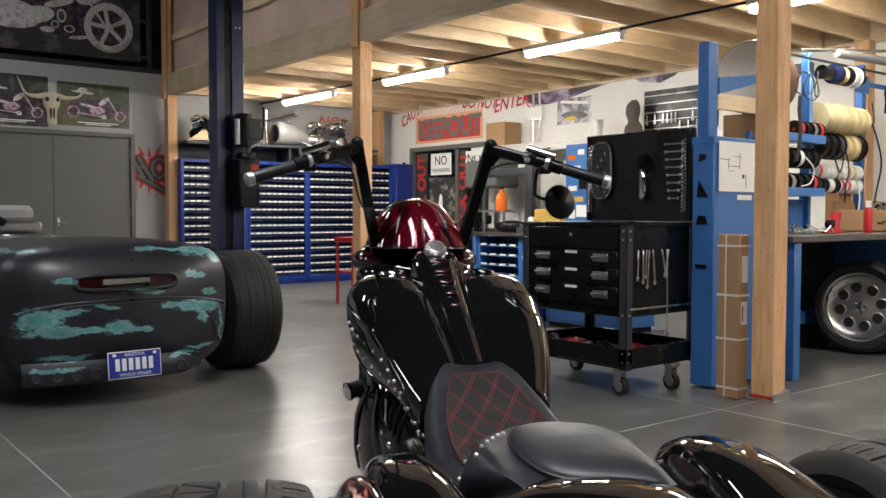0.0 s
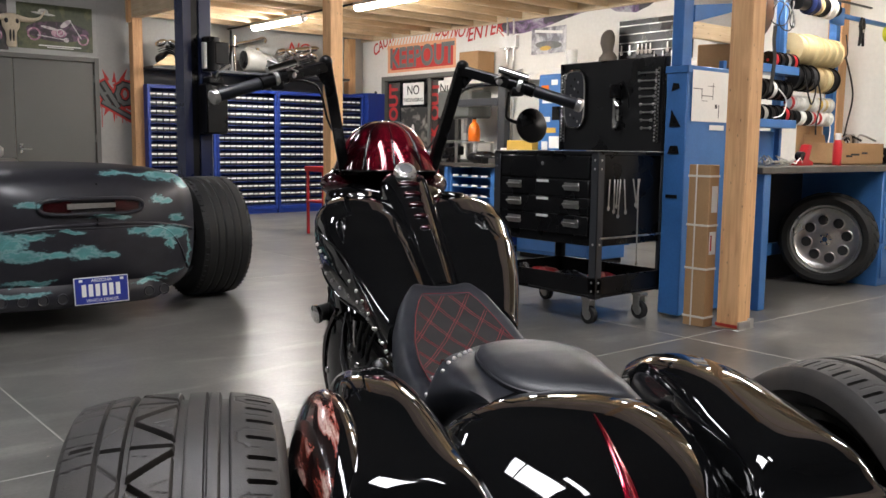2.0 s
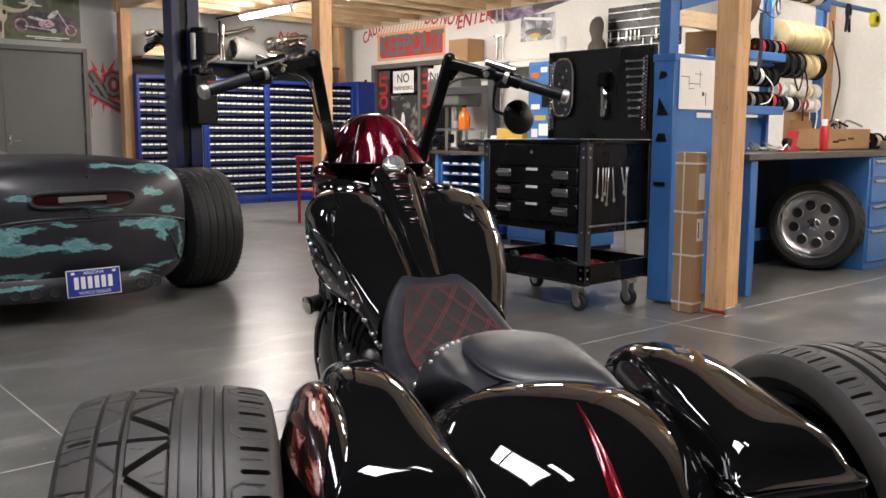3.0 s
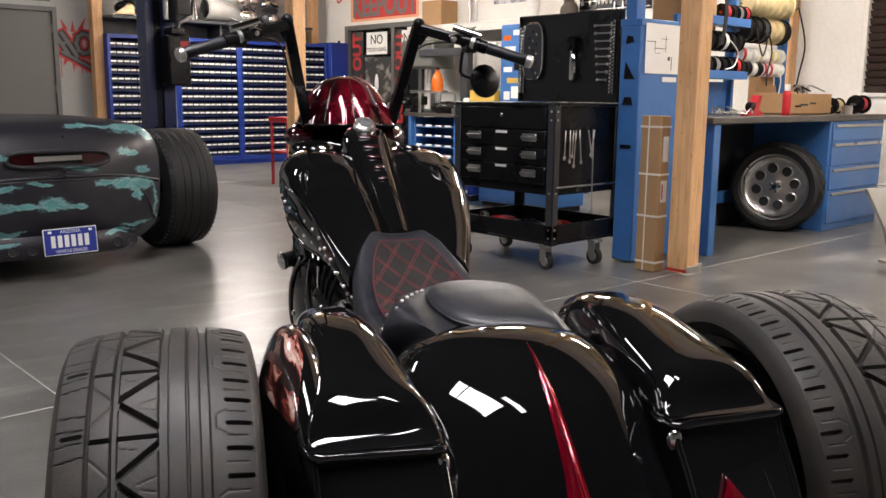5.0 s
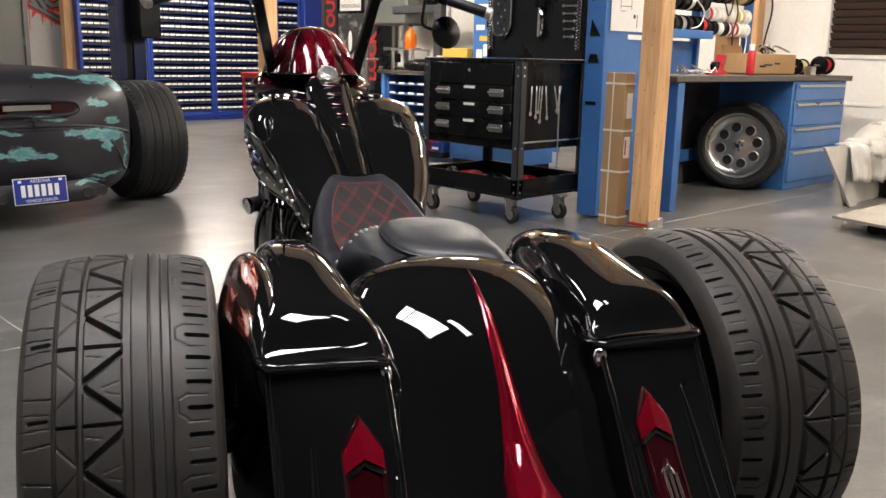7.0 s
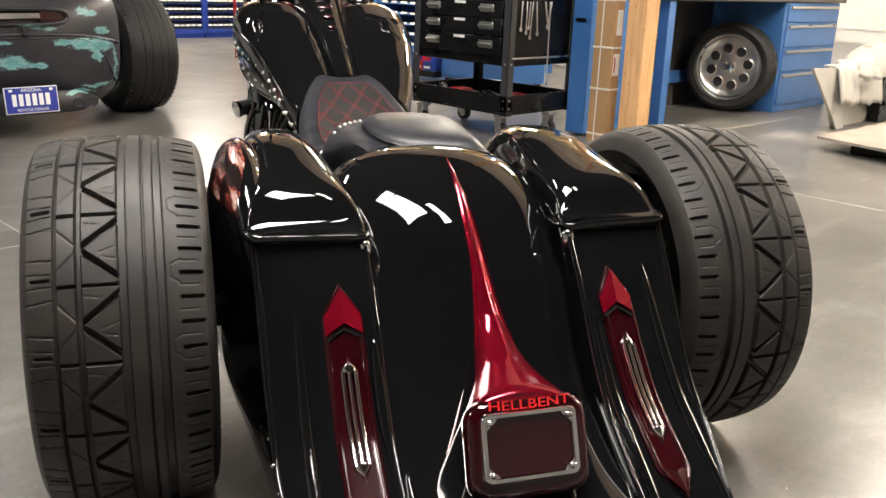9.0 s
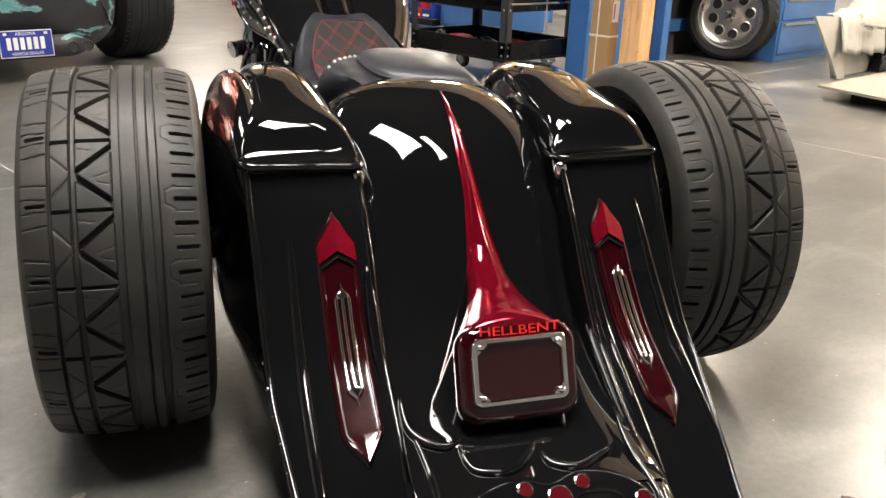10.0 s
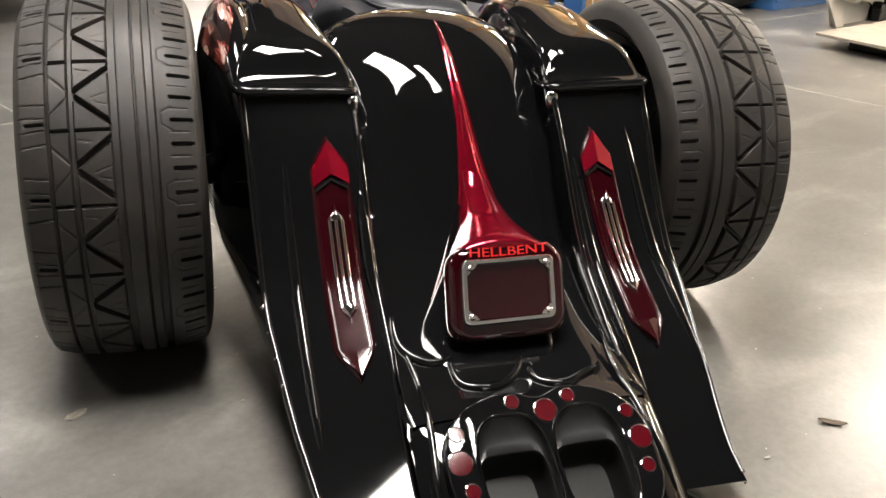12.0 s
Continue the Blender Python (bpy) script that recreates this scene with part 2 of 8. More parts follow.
def concrete_material():
    """Ground and sealed concrete: soft clouds, fine speckle, a few darker stains and scuffs, uneven gloss."""
    mt = bpy.data.materials.new("polished_concrete")
    mt.use_nodes = True
    nd, ln = mt.node_tree.nodes, mt.node_tree.links
    pb, co = nd["Principled BSDF"], nd.new("ShaderNodeTexCoord")

    def noise(scale, detail, rough=0.5):
        n = nd.new("ShaderNodeTexNoise")
        n.inputs["Scale"].default_value, n.inputs["Detail"].default_value, n.inputs["Roughness"].default_value = scale, detail, rough
        ln.new(co.outputs["Object"], n.inputs["Vector"])
        return n.outputs["Fac"]

    def spread(src, a, b, c, d):
        m = nd.new("ShaderNodeMapRange")
        m.interpolation_type = "SMOOTHSTEP"
        for k, v in zip((1, 2, 3, 4), (a, b, c, d)):
            m.inputs[k].default_value = v
        ln.new(src, m.inputs[0])
        return m.outputs[0]

    def times(a, b):
        m = nd.new("ShaderNodeMath")
        m.operation = "MULTIPLY"
        ln.new(a, m.inputs[0]), ln.new(b, m.inputs[1])
        return m.outputs[0]

    clouds, speckle, stains, scuffs = noise(0.7, 2), noise(55, 4, 0.65), noise(2.3, 4, 0.5), noise(11, 5, 0.6)
    value = times(times(spread(clouds, 0.1, 0.9, 0.74, 1.26), spread(speckle, 0.2, 0.8, 0.86, 1.14)), times(spread(stains, 0.25, 0.75, 1.24, 0.74), spread(scuffs, 0.2, 0.8, 0.92, 1.08)))
    mp, smear = nd.new("ShaderNodeMapping"), nd.new("ShaderNodeTexNoise")
    mp.inputs["Rotation"].default_value, mp.inputs["Scale"].default_value = (0, 0, 0.5), (1.9, 4.6, 1.0)
    smear.inputs["Scale"].default_value, smear.inputs["Detail"].default_value, smear.inputs["Distortion"].default_value = 1.0, 5, 0.6
    ln.new(co.outputs["Object"], mp.inputs[0]), ln.new(mp.outputs[0], smear.inputs["Vector"])
    value = times(value, spread(smear.outputs["Fac"], 0.50, 0.76, 0.95, 1.60))
    sc = nd.new("ShaderNodeVectorMath")
    sc.operation = "SCALE"
    sc.inputs[0].default_value = (0.138, 0.133, 0.123)
    ln.new(value, sc.inputs["Scale"])
    ln.new(sc.outputs[0], pb.inputs["Base Color"])
    pb.inputs["Roughness"].default_value = 0.29
    bp = nd.new("ShaderNodeBump")
    bp.inputs["Strength"].default_value, bp.inputs["Distance"].default_value = 0.02, 0.002
    ln.new(speckle, bp.inputs["Height"]), ln.new(bp.outputs[0], pb.inputs["Normal"])
    return mt


CONCRETE = concrete_material()
JOINT = flat("joint_filler", (0.42, 0.41, 0.38), 0.6)
WALL_WHITE = material("white_painted_wall", (0.74, 0.73, 0.69), 0.6, vary=0.07, coarse=0.8, fine=25, bump=0.08, dirt=(0.52, 0.5, 0.45), dirt_amount=0.3)
WALL_GREY = material("grey_painted_wall", (0.38, 0.38, 0.365), 0.6, vary=0.07, coarse=0.8, fine=25, bump=0.08, dirt=(0.34, 0.33, 0.31), dirt_amount=0.3)
DOOR_GREY = material("grey_door_paint", (0.115, 0.115, 0.105), 0.45, vary=0.06, coarse=1.2)
ROOF = material("unseen_dark_roof", (0.075, 0.072, 0.068), 0.6, vary=0.15, coarse=1.0)
WALL_DARK = material("unseen_dark_wall", (0.20, 0.20, 0.195), 0.6, vary=0.1, coarse=0.8, fine=25, bump=0.08)
# Near black: stands for shade in recesses, holes and loft; also graffiti outline.
DARK = material("shade_and_paint_black", (0.02, 0.02, 0.022), 0.7)
NAVY = material("navy_steel", (0.010, 0.035, 0.24), 0.38, vary=0.1, coarse=2, dirt=(0.02, 0.03, 0.1), dirt_amount=0.4)
LIFT_BLUE = material("dark_blue_steel", (0.008, 0.014, 0.055), 0.32, vary=0.15, coarse=2)
BLUE = material("blue_powder_coat", (0.048, 0.160, 0.42), 0.38, vary=0.1, coarse=2.5, bump=0.04, dirt=(0.03, 0.08, 0.2), dirt_amount=0.35)
WHITE = flat("white_plastic", (0.75, 0.75, 0.72), 0.45)
PAPER = material("paper", (0.80, 0.80, 0.77), 0.8, vary=0.05)
BLACK_STEEL = material("black_steel", (0.0052, 0.0052, 0.006), 0.30, vary=0.25, coarse=4, dirt=(0.02, 0.018, 0.016), dirt_amount=0.15, spec=0.25)
GREY_STEEL = material("grey_hammertone", (0.035, 0.037, 0.042), 0.4, vary=0.2, fine=120, bump=0.1)
STEEL = material("bare_steel", (0.5, 0.49, 0.47), 0.35, metal=1.0, vary=0.12, fine=90)
CHROME = material("chrome", (0.88, 0.87, 0.85), 0.05, metal=1.0, vary=0.03, rough_vary=0.02)
ALLOY = material("machined_alloy", (0.74, 0.73, 0.71), 0.32, metal=1.0, vary=0.12, rough_vary=0.08)
RUBBER = material("tyre_rubber", (0.0215, 0.0195, 0.0180), 0.55, vary=0.40, fine=420, coarse=6, bump=0.12, dirt=(0.068, 0.055, 0.043), dirt_amount=0.5)
RUBBER_DARK = material("dark_tyre_rubber", (0.010, 0.010, 0.010), 0.6, vary=0.25, fine=120, bump=0.15)
LEATHER = material("black_leather", (0.0100, 0.0116, 0.0172), 0.42, vary=0.15, fine=420, coarse=9, bump=0.14)
STUD = material("polished_stud", (0.85, 0.84, 0.82), 0.30, metal=1.0, vary=0.03)
SUEDE = material("charcoal_suede", (0.008, 0.0078, 0.008), 0.85, vary=0.25, fine=300, coarse=9, bump=0.3)
STITCH = flat("red_thread", (0.20, 0.010, 0.016), 0.7)
SATIN = material("satin_black_steel", (0.018, 0.018, 0.019), 0.38, vary=0.15)
DARK_LENS = flat("unlit_dark_red_lens", (0.025, 0.002, 0.003), 0.15, coat=1.0)
GLOSS = material("black_gloss_paint", (0.0042, 0.0044, 0.0049), 0.045, coat=0.6, vary=0.3, rough_vary=0.02)
CANDY = material("candy_red_paint", (0.34, 0.0025, 0.022), 0.2, metal=0.7, coat=1.0, vary=0.18, fine=300)
CANDY_DARK = material("dark_candy_red_paint", (0.026, 0.0008, 0.003), 0.12, metal=0.2, coat=1.0, vary=0.18, fine=300)
FLAME = patch_material("flame_paint", (0.022, 0.0006, 0.0024), (0.13, 0.0015, 0.010), 5.0, 0.40, 0.12, 0.5, 1.0, (1.8, 0.7, 0.6), third=(0.19, 0.003, 0.015), detail=1.0)
MURAL_RED = patch_material("airbrushed_paint", (0.012, 0.006, 0.006), (0.20, 0.03, 0.02), 20.0, 0.49, 0.2, 0.1, 1.0, (3.2, 0.45, 1.5), third=(0.60, 0.42, 0.36), detail=6.0)
SKIRT = patch_material("airbrushed_black_paint", (0.005, 0.005, 0.0055), (0.05, 0.010, 0.010), 11.0, 0.56, 0.12, 0.1, 1.0, (1.5, 0.6, 1.2), third=(0.28, 0.17, 0.15), detail=6.0)
RED = flat("red_paint", (0.42, 0.015, 0.02), 0.4)
CARD = material("cardboard", (0.40, 0.24, 0.115), 0.8, vary=0.08, coarse=3, fine=60, dirt=(0.28, 0.16, 0.07), dirt_amount=0.3)
TAPE = flat("white_strap", (0.72, 0.68, 0.60), 0.5)
YELLOW = flat("yellow_card", (0.55, 0.36, 0.06), 0.7)
ORANGE = flat("orange_liquid", (0.65, 0.14, 0.01), 0.25)
BENCH_TOP = material("worn_bench_top", (0.06, 0.052, 0.045), 0.45, vary=0.35, coarse=5, fine=60, dirt=(0.14, 0.12, 0.1), dirt_amount=0.4)
LENS_RED = flat("red_lens", (0.075, 0.002, 0.006), 0.12, coat=1.0)
TUBE_GLOW = glow("fluorescent_tube", (1.0, 0.93, 0.82), TUBE)
PANEL_GLOW = glow("ceiling_panel_light", (1.0, 0.965, 0.935), PANEL)
FABRIC_TAN = material("faded_canvas", (0.50, 0.40, 0.22), 0.9, vary=0.12)
GRAFFITI_RED = flat("red_spray_paint", (0.50, 0.035, 0.03), 0.6)
GRAFFITI_GREY = flat("grey_spray_paint", (0.14, 0.15, 0.15), 0.6)
GRAFFITI_PEACH = flat("peach_spray_paint", (0.72, 0.36, 0.20), 0.6)
BONE = material("bone", (0.55, 0.47, 0.34), 0.7, vary=0.2, coarse=12)

# ---- the building ----
def setting(name, geo, mats, label="", smooth=30):
    return tagged(part(name, geo, mats, None, label, smooth), kind="structure")


setting("floor", Geo().box((-6.2, -6.2, -0.25), (8.8, 13.8, 0), 0.001), CONCRETE, "polished grey concrete workshop floor with stains")
for k, (a, b) in enumerate([((0.906, -6, -0.01), (0.912, 12.2, 0.0015)), ((4.186, -6, -0.01), (4.192, 12.2, 0.0015)), ((-2.4, -6, -0.01), (-2.394, 12.2, 0.0015)), ((7.47, -6, -0.01), (7.476, 12.2, 0.0015))]):
    setting("floor_joint", Geo().box(a, b, 0.0005), JOINT, "pale saw-cut joint in the concrete floor")
for y in (-0.6, 2.82, 6.2, 9.6):
    setting("floor_joint", Geo().box((-6, -0.003, -0.01), (8.6, 0.003, 0.0016), 0.0005, m=pose(0, y, 0, 0, 0, -1.2)), JOINT, "pale saw-cut joint in the concrete floor")

g = Geo()
for a, b in [((-6, 12.25, 0), (2.05, 12.45, 3.05)), ((4.21, 12.25, 0), (8.6, 12.45, 3.05)), ((2.05, 12.25, 2.18), (4.21, 12.45, 3.05))]:
    g.box(a, b, 0.002)
setting("wall_north", g, WALL_GREY, "grey painted block wall with a double door")
g = Geo()
for a, b in [((8.6, -6, 0), (8.8, 2.0, 5.4)), ((8.6, 2.0, 0), (8.8, 3.4, 1.1)), ((8.6, 2.0, 2.3), (8.8, 3.4, 5.4)), ((8.6, 3.4, 0), (8.8, 9.75, 5.4)), ((8.6, 9.75, 2.12), (8.8, 11.62, 5.4)), ((8.6, 11.62, 0), (8.8, 13.8, 5.4))]:
    g.box(a, b, 0.002)
setting("wall_east", g, WALL_WHITE, "white painted wall with graffiti")
# Unseen walls and roof close the room, dark so the gloss paint mirrors black.
setting("wall_south", Geo().box((-6.2, -6.2, 0), (8.8, -6, 5.4), 0.002), WALL_DARK, "unseen closing wall, coloured dark")
setting("wall_west", Geo().box((-6.2, -6, 0), (-6, 13.8, 5.4), 0.002), WALL_DARK, "unseen closing wall, coloured dark")
setting("ceiling", Geo().box((-6.2, -6.2, 5.4), (8.8, 13.8, 5.6), 0.002), ROOF, "unseen roof lining, coloured dark")
# The loft's shade is put into the near-black colour of its surfaces.
setting("loft_floor", Geo().box((-6, 12.25, 3.05), (8.6, 13.8, 3.12), 0.002), DARK, "loft floor over the doors, coloured dark for shade")
setting("wall_loft", Geo().box((-6, 13.6, 3.12), (8.6, 13.8, 5.4), 0.002), DARK, "back wall of the storage loft, coloured dark for shade")
g = Geo()
for z in (3.25, 3.75, 4.25):
    g.box((-6, 12.3, z), (4.5, 12.36, z + 0.05), 0.004)
for x in (-4.5, -2.2, 0.1, 2.4, 4.44):
    g.box((x, 12.3, 3.05), (x + 0.06, 12.36, 4.3), 0.004)
setting("loft_rail", g, GREY_STEEL, "grey steel guard rail of the loft")

# mezzanine
def post(name, x, y, z1, label):
    return setting(name, Geo().box((x, y, 0), (x + 0.14, y + 0.14, z1), 0.006), WOOD_Z, label)


post("post", 4.59, 2.66, 2.74, "square sawn timber post on a steel foot")
setting("paint_mark", Geo().box((4.586, 2.656, 0.012), (4.734, 2.804, 0.03), 0.001), flat("red_paint_mark", (0.4, 0.03, 0.02), 0.5), "red paint line round the foot of the post")
post("post", 4.59, -1.71, 2.74, "square sawn timber post under the mezzanine beam")
post("post", 4.59, 7.03, 2.74, "square sawn timber post under the mezzanine beam")
post("post", 4.59, 11.96, 2.74, "square sawn timber post beside the parts cabinets")
post("post", 8.44, 4.02, 2.77, "square sawn timber post against the white wall")
post("post", 8.17, 12.04, 2.77, "square sawn timber post in the corner")
setting("beam", Geo().box((4.6, -3.3, 2.74), (4.73, 12.24, 3.03), 0.006), WOOD_Y, "laminated timber edge beam of the mezzanine")
setting("ledger_beam", Geo().box((8.55, -3.3, 2.75), (8.598, 12.24, 3.01), 0.004), WOOD_Y, "timber ledger on the wall")
g = Geo()
y = 1.62 - 10 * 0.488
while y < 12.2:
    g.box((4.735, y, 2.76), (8.548, y + 0.042, 3.005), 0.003)
    y += 0.488
g.box((4.735, -3.3, 3.008), (8.55, 12.24, 3.03), 0.001)
setting("mezzanine_ceiling", g, WOOD_X, "open pine joists and boards of the mezzanine")
g = Geo().box((4.70, -3.3, 3.035), (4.715, 0.015, 4.2), 0.001).box((4.70, 0.02, 3.035), (4.715, 2.455, 4.2), 0.001).box((4.70, 2.46, 3.035), (4.715, 4.9, 4.2), 0.001).box((4.70, 4.905, 3.035), (4.715, 7.34, 4.2), 0.001).box((4.70, 7.345, 3.035), (4.715, 9.78, 4.2), 0.001).box((4.70, 9.785, 3.035), (4.715, 12.2, 4.2), 0.001)
setting("guard_panel", g, PLY, "plywood guard panels over the beam")
setting("guard_rail", Geo().box((4.655, -3.3, 3.49), (4.698, 12.2, 3.58), 0.004), WOOD_Y, "timber guard rail")
for y0 in (-1.75, 2.62, 7.06, 12.0):
    setting("guard_post", Geo().box((4.555, y0, 2.68), (4.597, y0 + 0.09, 4.2), 0.004).box((4.61, y0 - 0.05, 3.035), (4.65, y0 + 0.04, 4.2), 0.004), WOOD_Z, "timber guard post bolted to the beam")
g = Geo().box((4.57, 2.64, 0), (4.75, 2.82, 0.006), 0.002).box((4.585, 2.645, 0), (4.735, 2.658, 0.05), 0.002).box((4.70, 2.642, 0.0), (4.745, 2.662, 0.06), 0.003)
tagged(part("post_foot", g, STEEL, None), "galvanised steel post foot", "bracket", kind="structure")

# lamps under the mezzanine
def tube_lamp(y0, y1):
    t = thing("fluorescent_lamp", pose(6.15, (y0 + y1) / 2, 2.67), "bright twin fluorescent tube lamp under the joists", "lamp", "tube lamps")
    h = (y1 - y0) / 2
    part("housing", Geo().box((-0.06, -h, 0.035), (0.06, h, 0.085), 0.006).box((-0.035, -h, -0.02), (0.035, -h + 0.03, 0.04), 0.004).box((-0.035, h - 0.03, -0.02), (0.035, h, 0.04), 0.004), WHITE, t)
    part("diffuser", Geo().loft([[(0.058 * math.cos(a), y, 0.034 - 0.05 * math.sin(a)) for a in [math.pi * j / 14 for j in range(15)]] for y in (-h + 0.03, h - 0.03)]), TUBE_GLOW, t, "glowing white diffuser")
    for yy in (-h * 0.6, h * 0.6):
        part("hanger", Geo().cyl((0, yy, 0.08), (0, yy, 0.2), 0.004, n=8), STEEL, t)


for y0, y1 in ((-2.4, -1.18), (0.12, 1.34), (2.62, 3.84), (5.12, 6.36), (7.65, 8.87), (10.1, 11.45)):
    tube_lamp(y0, y1)
setting("conduit", Geo().tube([(6.12, -3.2, 2.742), (6.12, 12.2, 2.742)], 0.013, n=10), BLACK_STEEL, "black conduit along the lamps")


def unseen_ceiling_light(x, y, turn=0, w=0.62, h=0.3, bars=()):
    t = thing("unseen_ceiling_light", pose(x, y, 5.3, 0, 0, turn), "bright rectangular ceiling light, out of view", "lamp", "ceiling lights")
    part("frame", Geo().box((-w - 0.03, -h - 0.03, 0.0), (w + 0.03, -h, 0.09), 0.004).box((-w - 0.03, h, 0.0), (w + 0.03, h + 0.03, 0.09), 0.004).box((-w - 0.03, -h, 0.0), (-w, h, 0.09), 0.004).box((w, -h, 0.0), (w + 0.03, h, 0.09), 0.004), WHITE, t)
    part("diffuser", Geo().box((-w, -h, 0.02), (w, h, 0.04), 0.003), PANEL_GLOW, t)
    for q in bars:
        part("divider", Geo().box((-w, h * (2 * q - 1) - 0.06, 0.0), (w, h * (2 * q - 1) + 0.06, 0.019), 0.002), BLACK_STEEL, t, "dark divider between the panels")
    for y0 in (-0.5 * h, 0.5 * h):
        part("rod", Geo().cyl((0, y0, 0.04), (0, y0, 0.1), 0.008, n=8), STEEL, t)


# Unseen lights with no known source, added to brighten the shop's north-west.
for x, y in ((-3.6, 6.0), (1.2, 9.0), (-3.4, 9.5)):
    unseen_ceiling_light(x, y)
unseen_ceiling_light(0.45, 0.75, 0, 0.5, 1.6, (0.78,))
unseen_ceiling_light(1.34, -0.95, 0, 0.08, 0.72)

# ---- the motor trike: x to its right, y ahead ----
trike = thing("motor_trike", pose(0.9115, 0.5765, 0.052, 0, 0, -26.6), "long black gloss motor trike with candy red trim and wide tyres", "motor trike")


class Sweep:
    """A surface along a curve of (y, z) in the trike's middle plane, with arc length s, outward normal and crown."""

    def __init__(self, pts, width, crown, inner=None):
        c = np.array(spline(pts, 10))
        self.s = np.concatenate([[0], np.cumsum(np.hypot(*np.diff(c, axis=0).T))])
        self.c, self.end = c, float(self.s[-1])
        self.width, self.crown = width, crown
        self.keys = np.linspace(0, self.end, len(pts)) if inner is None else inner
        self.key_s = [float(self.s[i * 10]) for i in range(len(pts))]

    def at(self, s, off=0.0):
        y, z = lerp(s, self.s, self.c[:, 0]), lerp(s, self.s, self.c[:, 1])
        y1, z1 = lerp(s + 0.012, self.s, self.c[:, 0]), lerp(s + 0.012, self.s, self.c[:, 1])
        y0, z0 = lerp(s - 0.012, self.s, self.c[:, 0]), lerp(s - 0.012, self.s, self.c[:, 1])
        d = math.hypot(y1 - y0, z1 - z0) or 1
        ny, nz = (z1 - z0) / d, -(y1 - y0) / d
        return y + ny * off, z + nz * off

    def point(self, x, s, off=0.0):
        w, h = lerp(s, self.key_s, self.width), lerp(s, self.key_s, self.crown)
        q = min(abs(x) / w, 1)
        y, z = self.at(s, off - h * (1 - max(1 - q ** 2.5, 0) ** 0.4))
        return (x, y, z)

    def find(self, z):
        return float(self.s[int(np.argmin(np.abs(self.c[:, 1] - z)))])


fender = Sweep([(0.52, 0.545), (0.42, 0.588), (0.30, 0.612), (0.20, 0.603), (0.10, 0.560), (0.03, 0.493), (-0.03, 0.415), (-0.08, 0.343), (-0.13, 0.280), (-0.19, 0.228), (-0.28, 0.175), (-0.39, 0.133), (-0.44, 0.1235), (-0.472, 0.118)],
               [0.170, 0.200, 0.225, 0.235, 0.235, 0.228, 0.218, 0.206, 0.2, 0.2, 0.2, 0.2, 0.2, 0.2],
               [0.12, 0.13, 0.14, 0.15, 0.14, 0.110, 0.055, 0.010, -0.016, -0.022, -0.018, -0.008, 0.004, 0.010])
right_crown = [0, 0, 0, 0, 0, 0, 0.055, 0.055, 0.052, 0.050, 0.042, 0.024, 0.012, 0.010]
rings = []
for i in range(61):
    s = fender.end * i / 60
    w, h = lerp(s, fender.key_s, fender.width), lerp(s, fender.key_s, fender.crown)
    ring = []
    for j in range(41):
        a = math.pi * (j / 40 - 0.5)
        y, z = fender.at(s, -(h if a < 0 else max(h, lerp(s, fender.key_s, right_crown))) * (1 - max(math.cos(a), 0.0) ** 0.8))
        ring.append((w * math.copysign(abs(math.sin(a)) ** 0.8, math.sin(a)), y, z))
    rings.append(ring)
rear_fender = part("rear_fender", Geo().loft(rings, closed=False), GLOSS, trike, "domed black gloss rear fender", 60)


def strip(surface, rows, t, e=0.006, n=6, under=0.004, crown=0.0):
    """A raised strip on a swept surface: rows of (s, left x, right x)."""
    out = []
    for s, a, b in rows:
        b = max(b, a + 0.001)
        k = min(e, (b - a) * 0.4)
        ring = [surface(a, s, -under), surface(a, s, t * 0.5), surface(a + k * 0.4, s, t * 0.85)]
        ring += [surface(a + k + (b - a - 2 * k) * i / n, s, t + crown * min((b - a) / 0.06, 1.5) * (1 - (2 * i / n - 1) ** 2)) for i in range(n + 1)]
        ring += [surface(b - k * 0.4, s, t * 0.85), surface(b, s, t * 0.5), surface(b, s, -under)]
        out.append(ring)
    return Geo().loft(out, closed=True, caps=True)


def rows_between(keys, n=36):
    s0, s1 = keys[0][0], keys[-1][0]
    k = [q[0] for q in keys]
    return [(s0 + (s1 - s0) * i / n, lerp(s0 + (s1 - s0) * i / n, k, [q[1] for q in keys]), lerp(s0 + (s1 - s0) * i / n, k, [q[2] for q in keys])) for i in range(n + 1)]


y2s = lambda y: float(fender.s[int(np.argmin(np.abs(fender.c[:, 0] - y)))])
keys = [(y2s(0.195), 0.014, 0.015), (y2s(0.12), 0.006, 0.017), (y2s(0.054), 0.003, 0.024), (y2s(-0.007), 0.003, 0.033), (y2s(-0.045), -0.003, 0.041), (y2s(-0.075), -0.009, 0.051), (y2s(-0.10), -0.017, 0.062)]
part("stripe", strip(fender.point, rows_between(keys, 60), 0.0025, 0.008, 14, 0.004, 0.011), CANDY, rear_fender, "candy red tapering stripe", 70)
rings = []
for y, z, half, mid in spline([(-0.035, 0.401, 0.022, 0.018), (-0.06, 0.379, 0.026, 0.019), (-0.10, 0.351, 0.035, 0.020), (-0.16, 0.331, 0.051, 0.015), (-0.20, 0.325, 0.066, 0.010), (-0.24, 0.322, 0.083, 0.006), (-0.268, 0.320, 0.095, 0.004), (-0.281, 0.314, 0.100, 0.003), (-0.284, 0.295, 0.101, 0.003)], 6):
    drop = 0.035 + 0.25 * half
    rings.append([(mid + half * math.sin(a) * (1 + 0.10 * math.cos(a)), y, z + 0.004 - drop * (1 - math.cos(a))) for a in [math.pi * (j / 36 - 0.5) for j in range(37)]])
part("stripe_flare", Geo().loft(rings, closed=False), CANDY, rear_fender, "candy red flare of the stripe", 60)
top_edge, low_edge = Vector((0.005, -0.297, 0.298)), Vector((0.001, -0.345, 0.200))


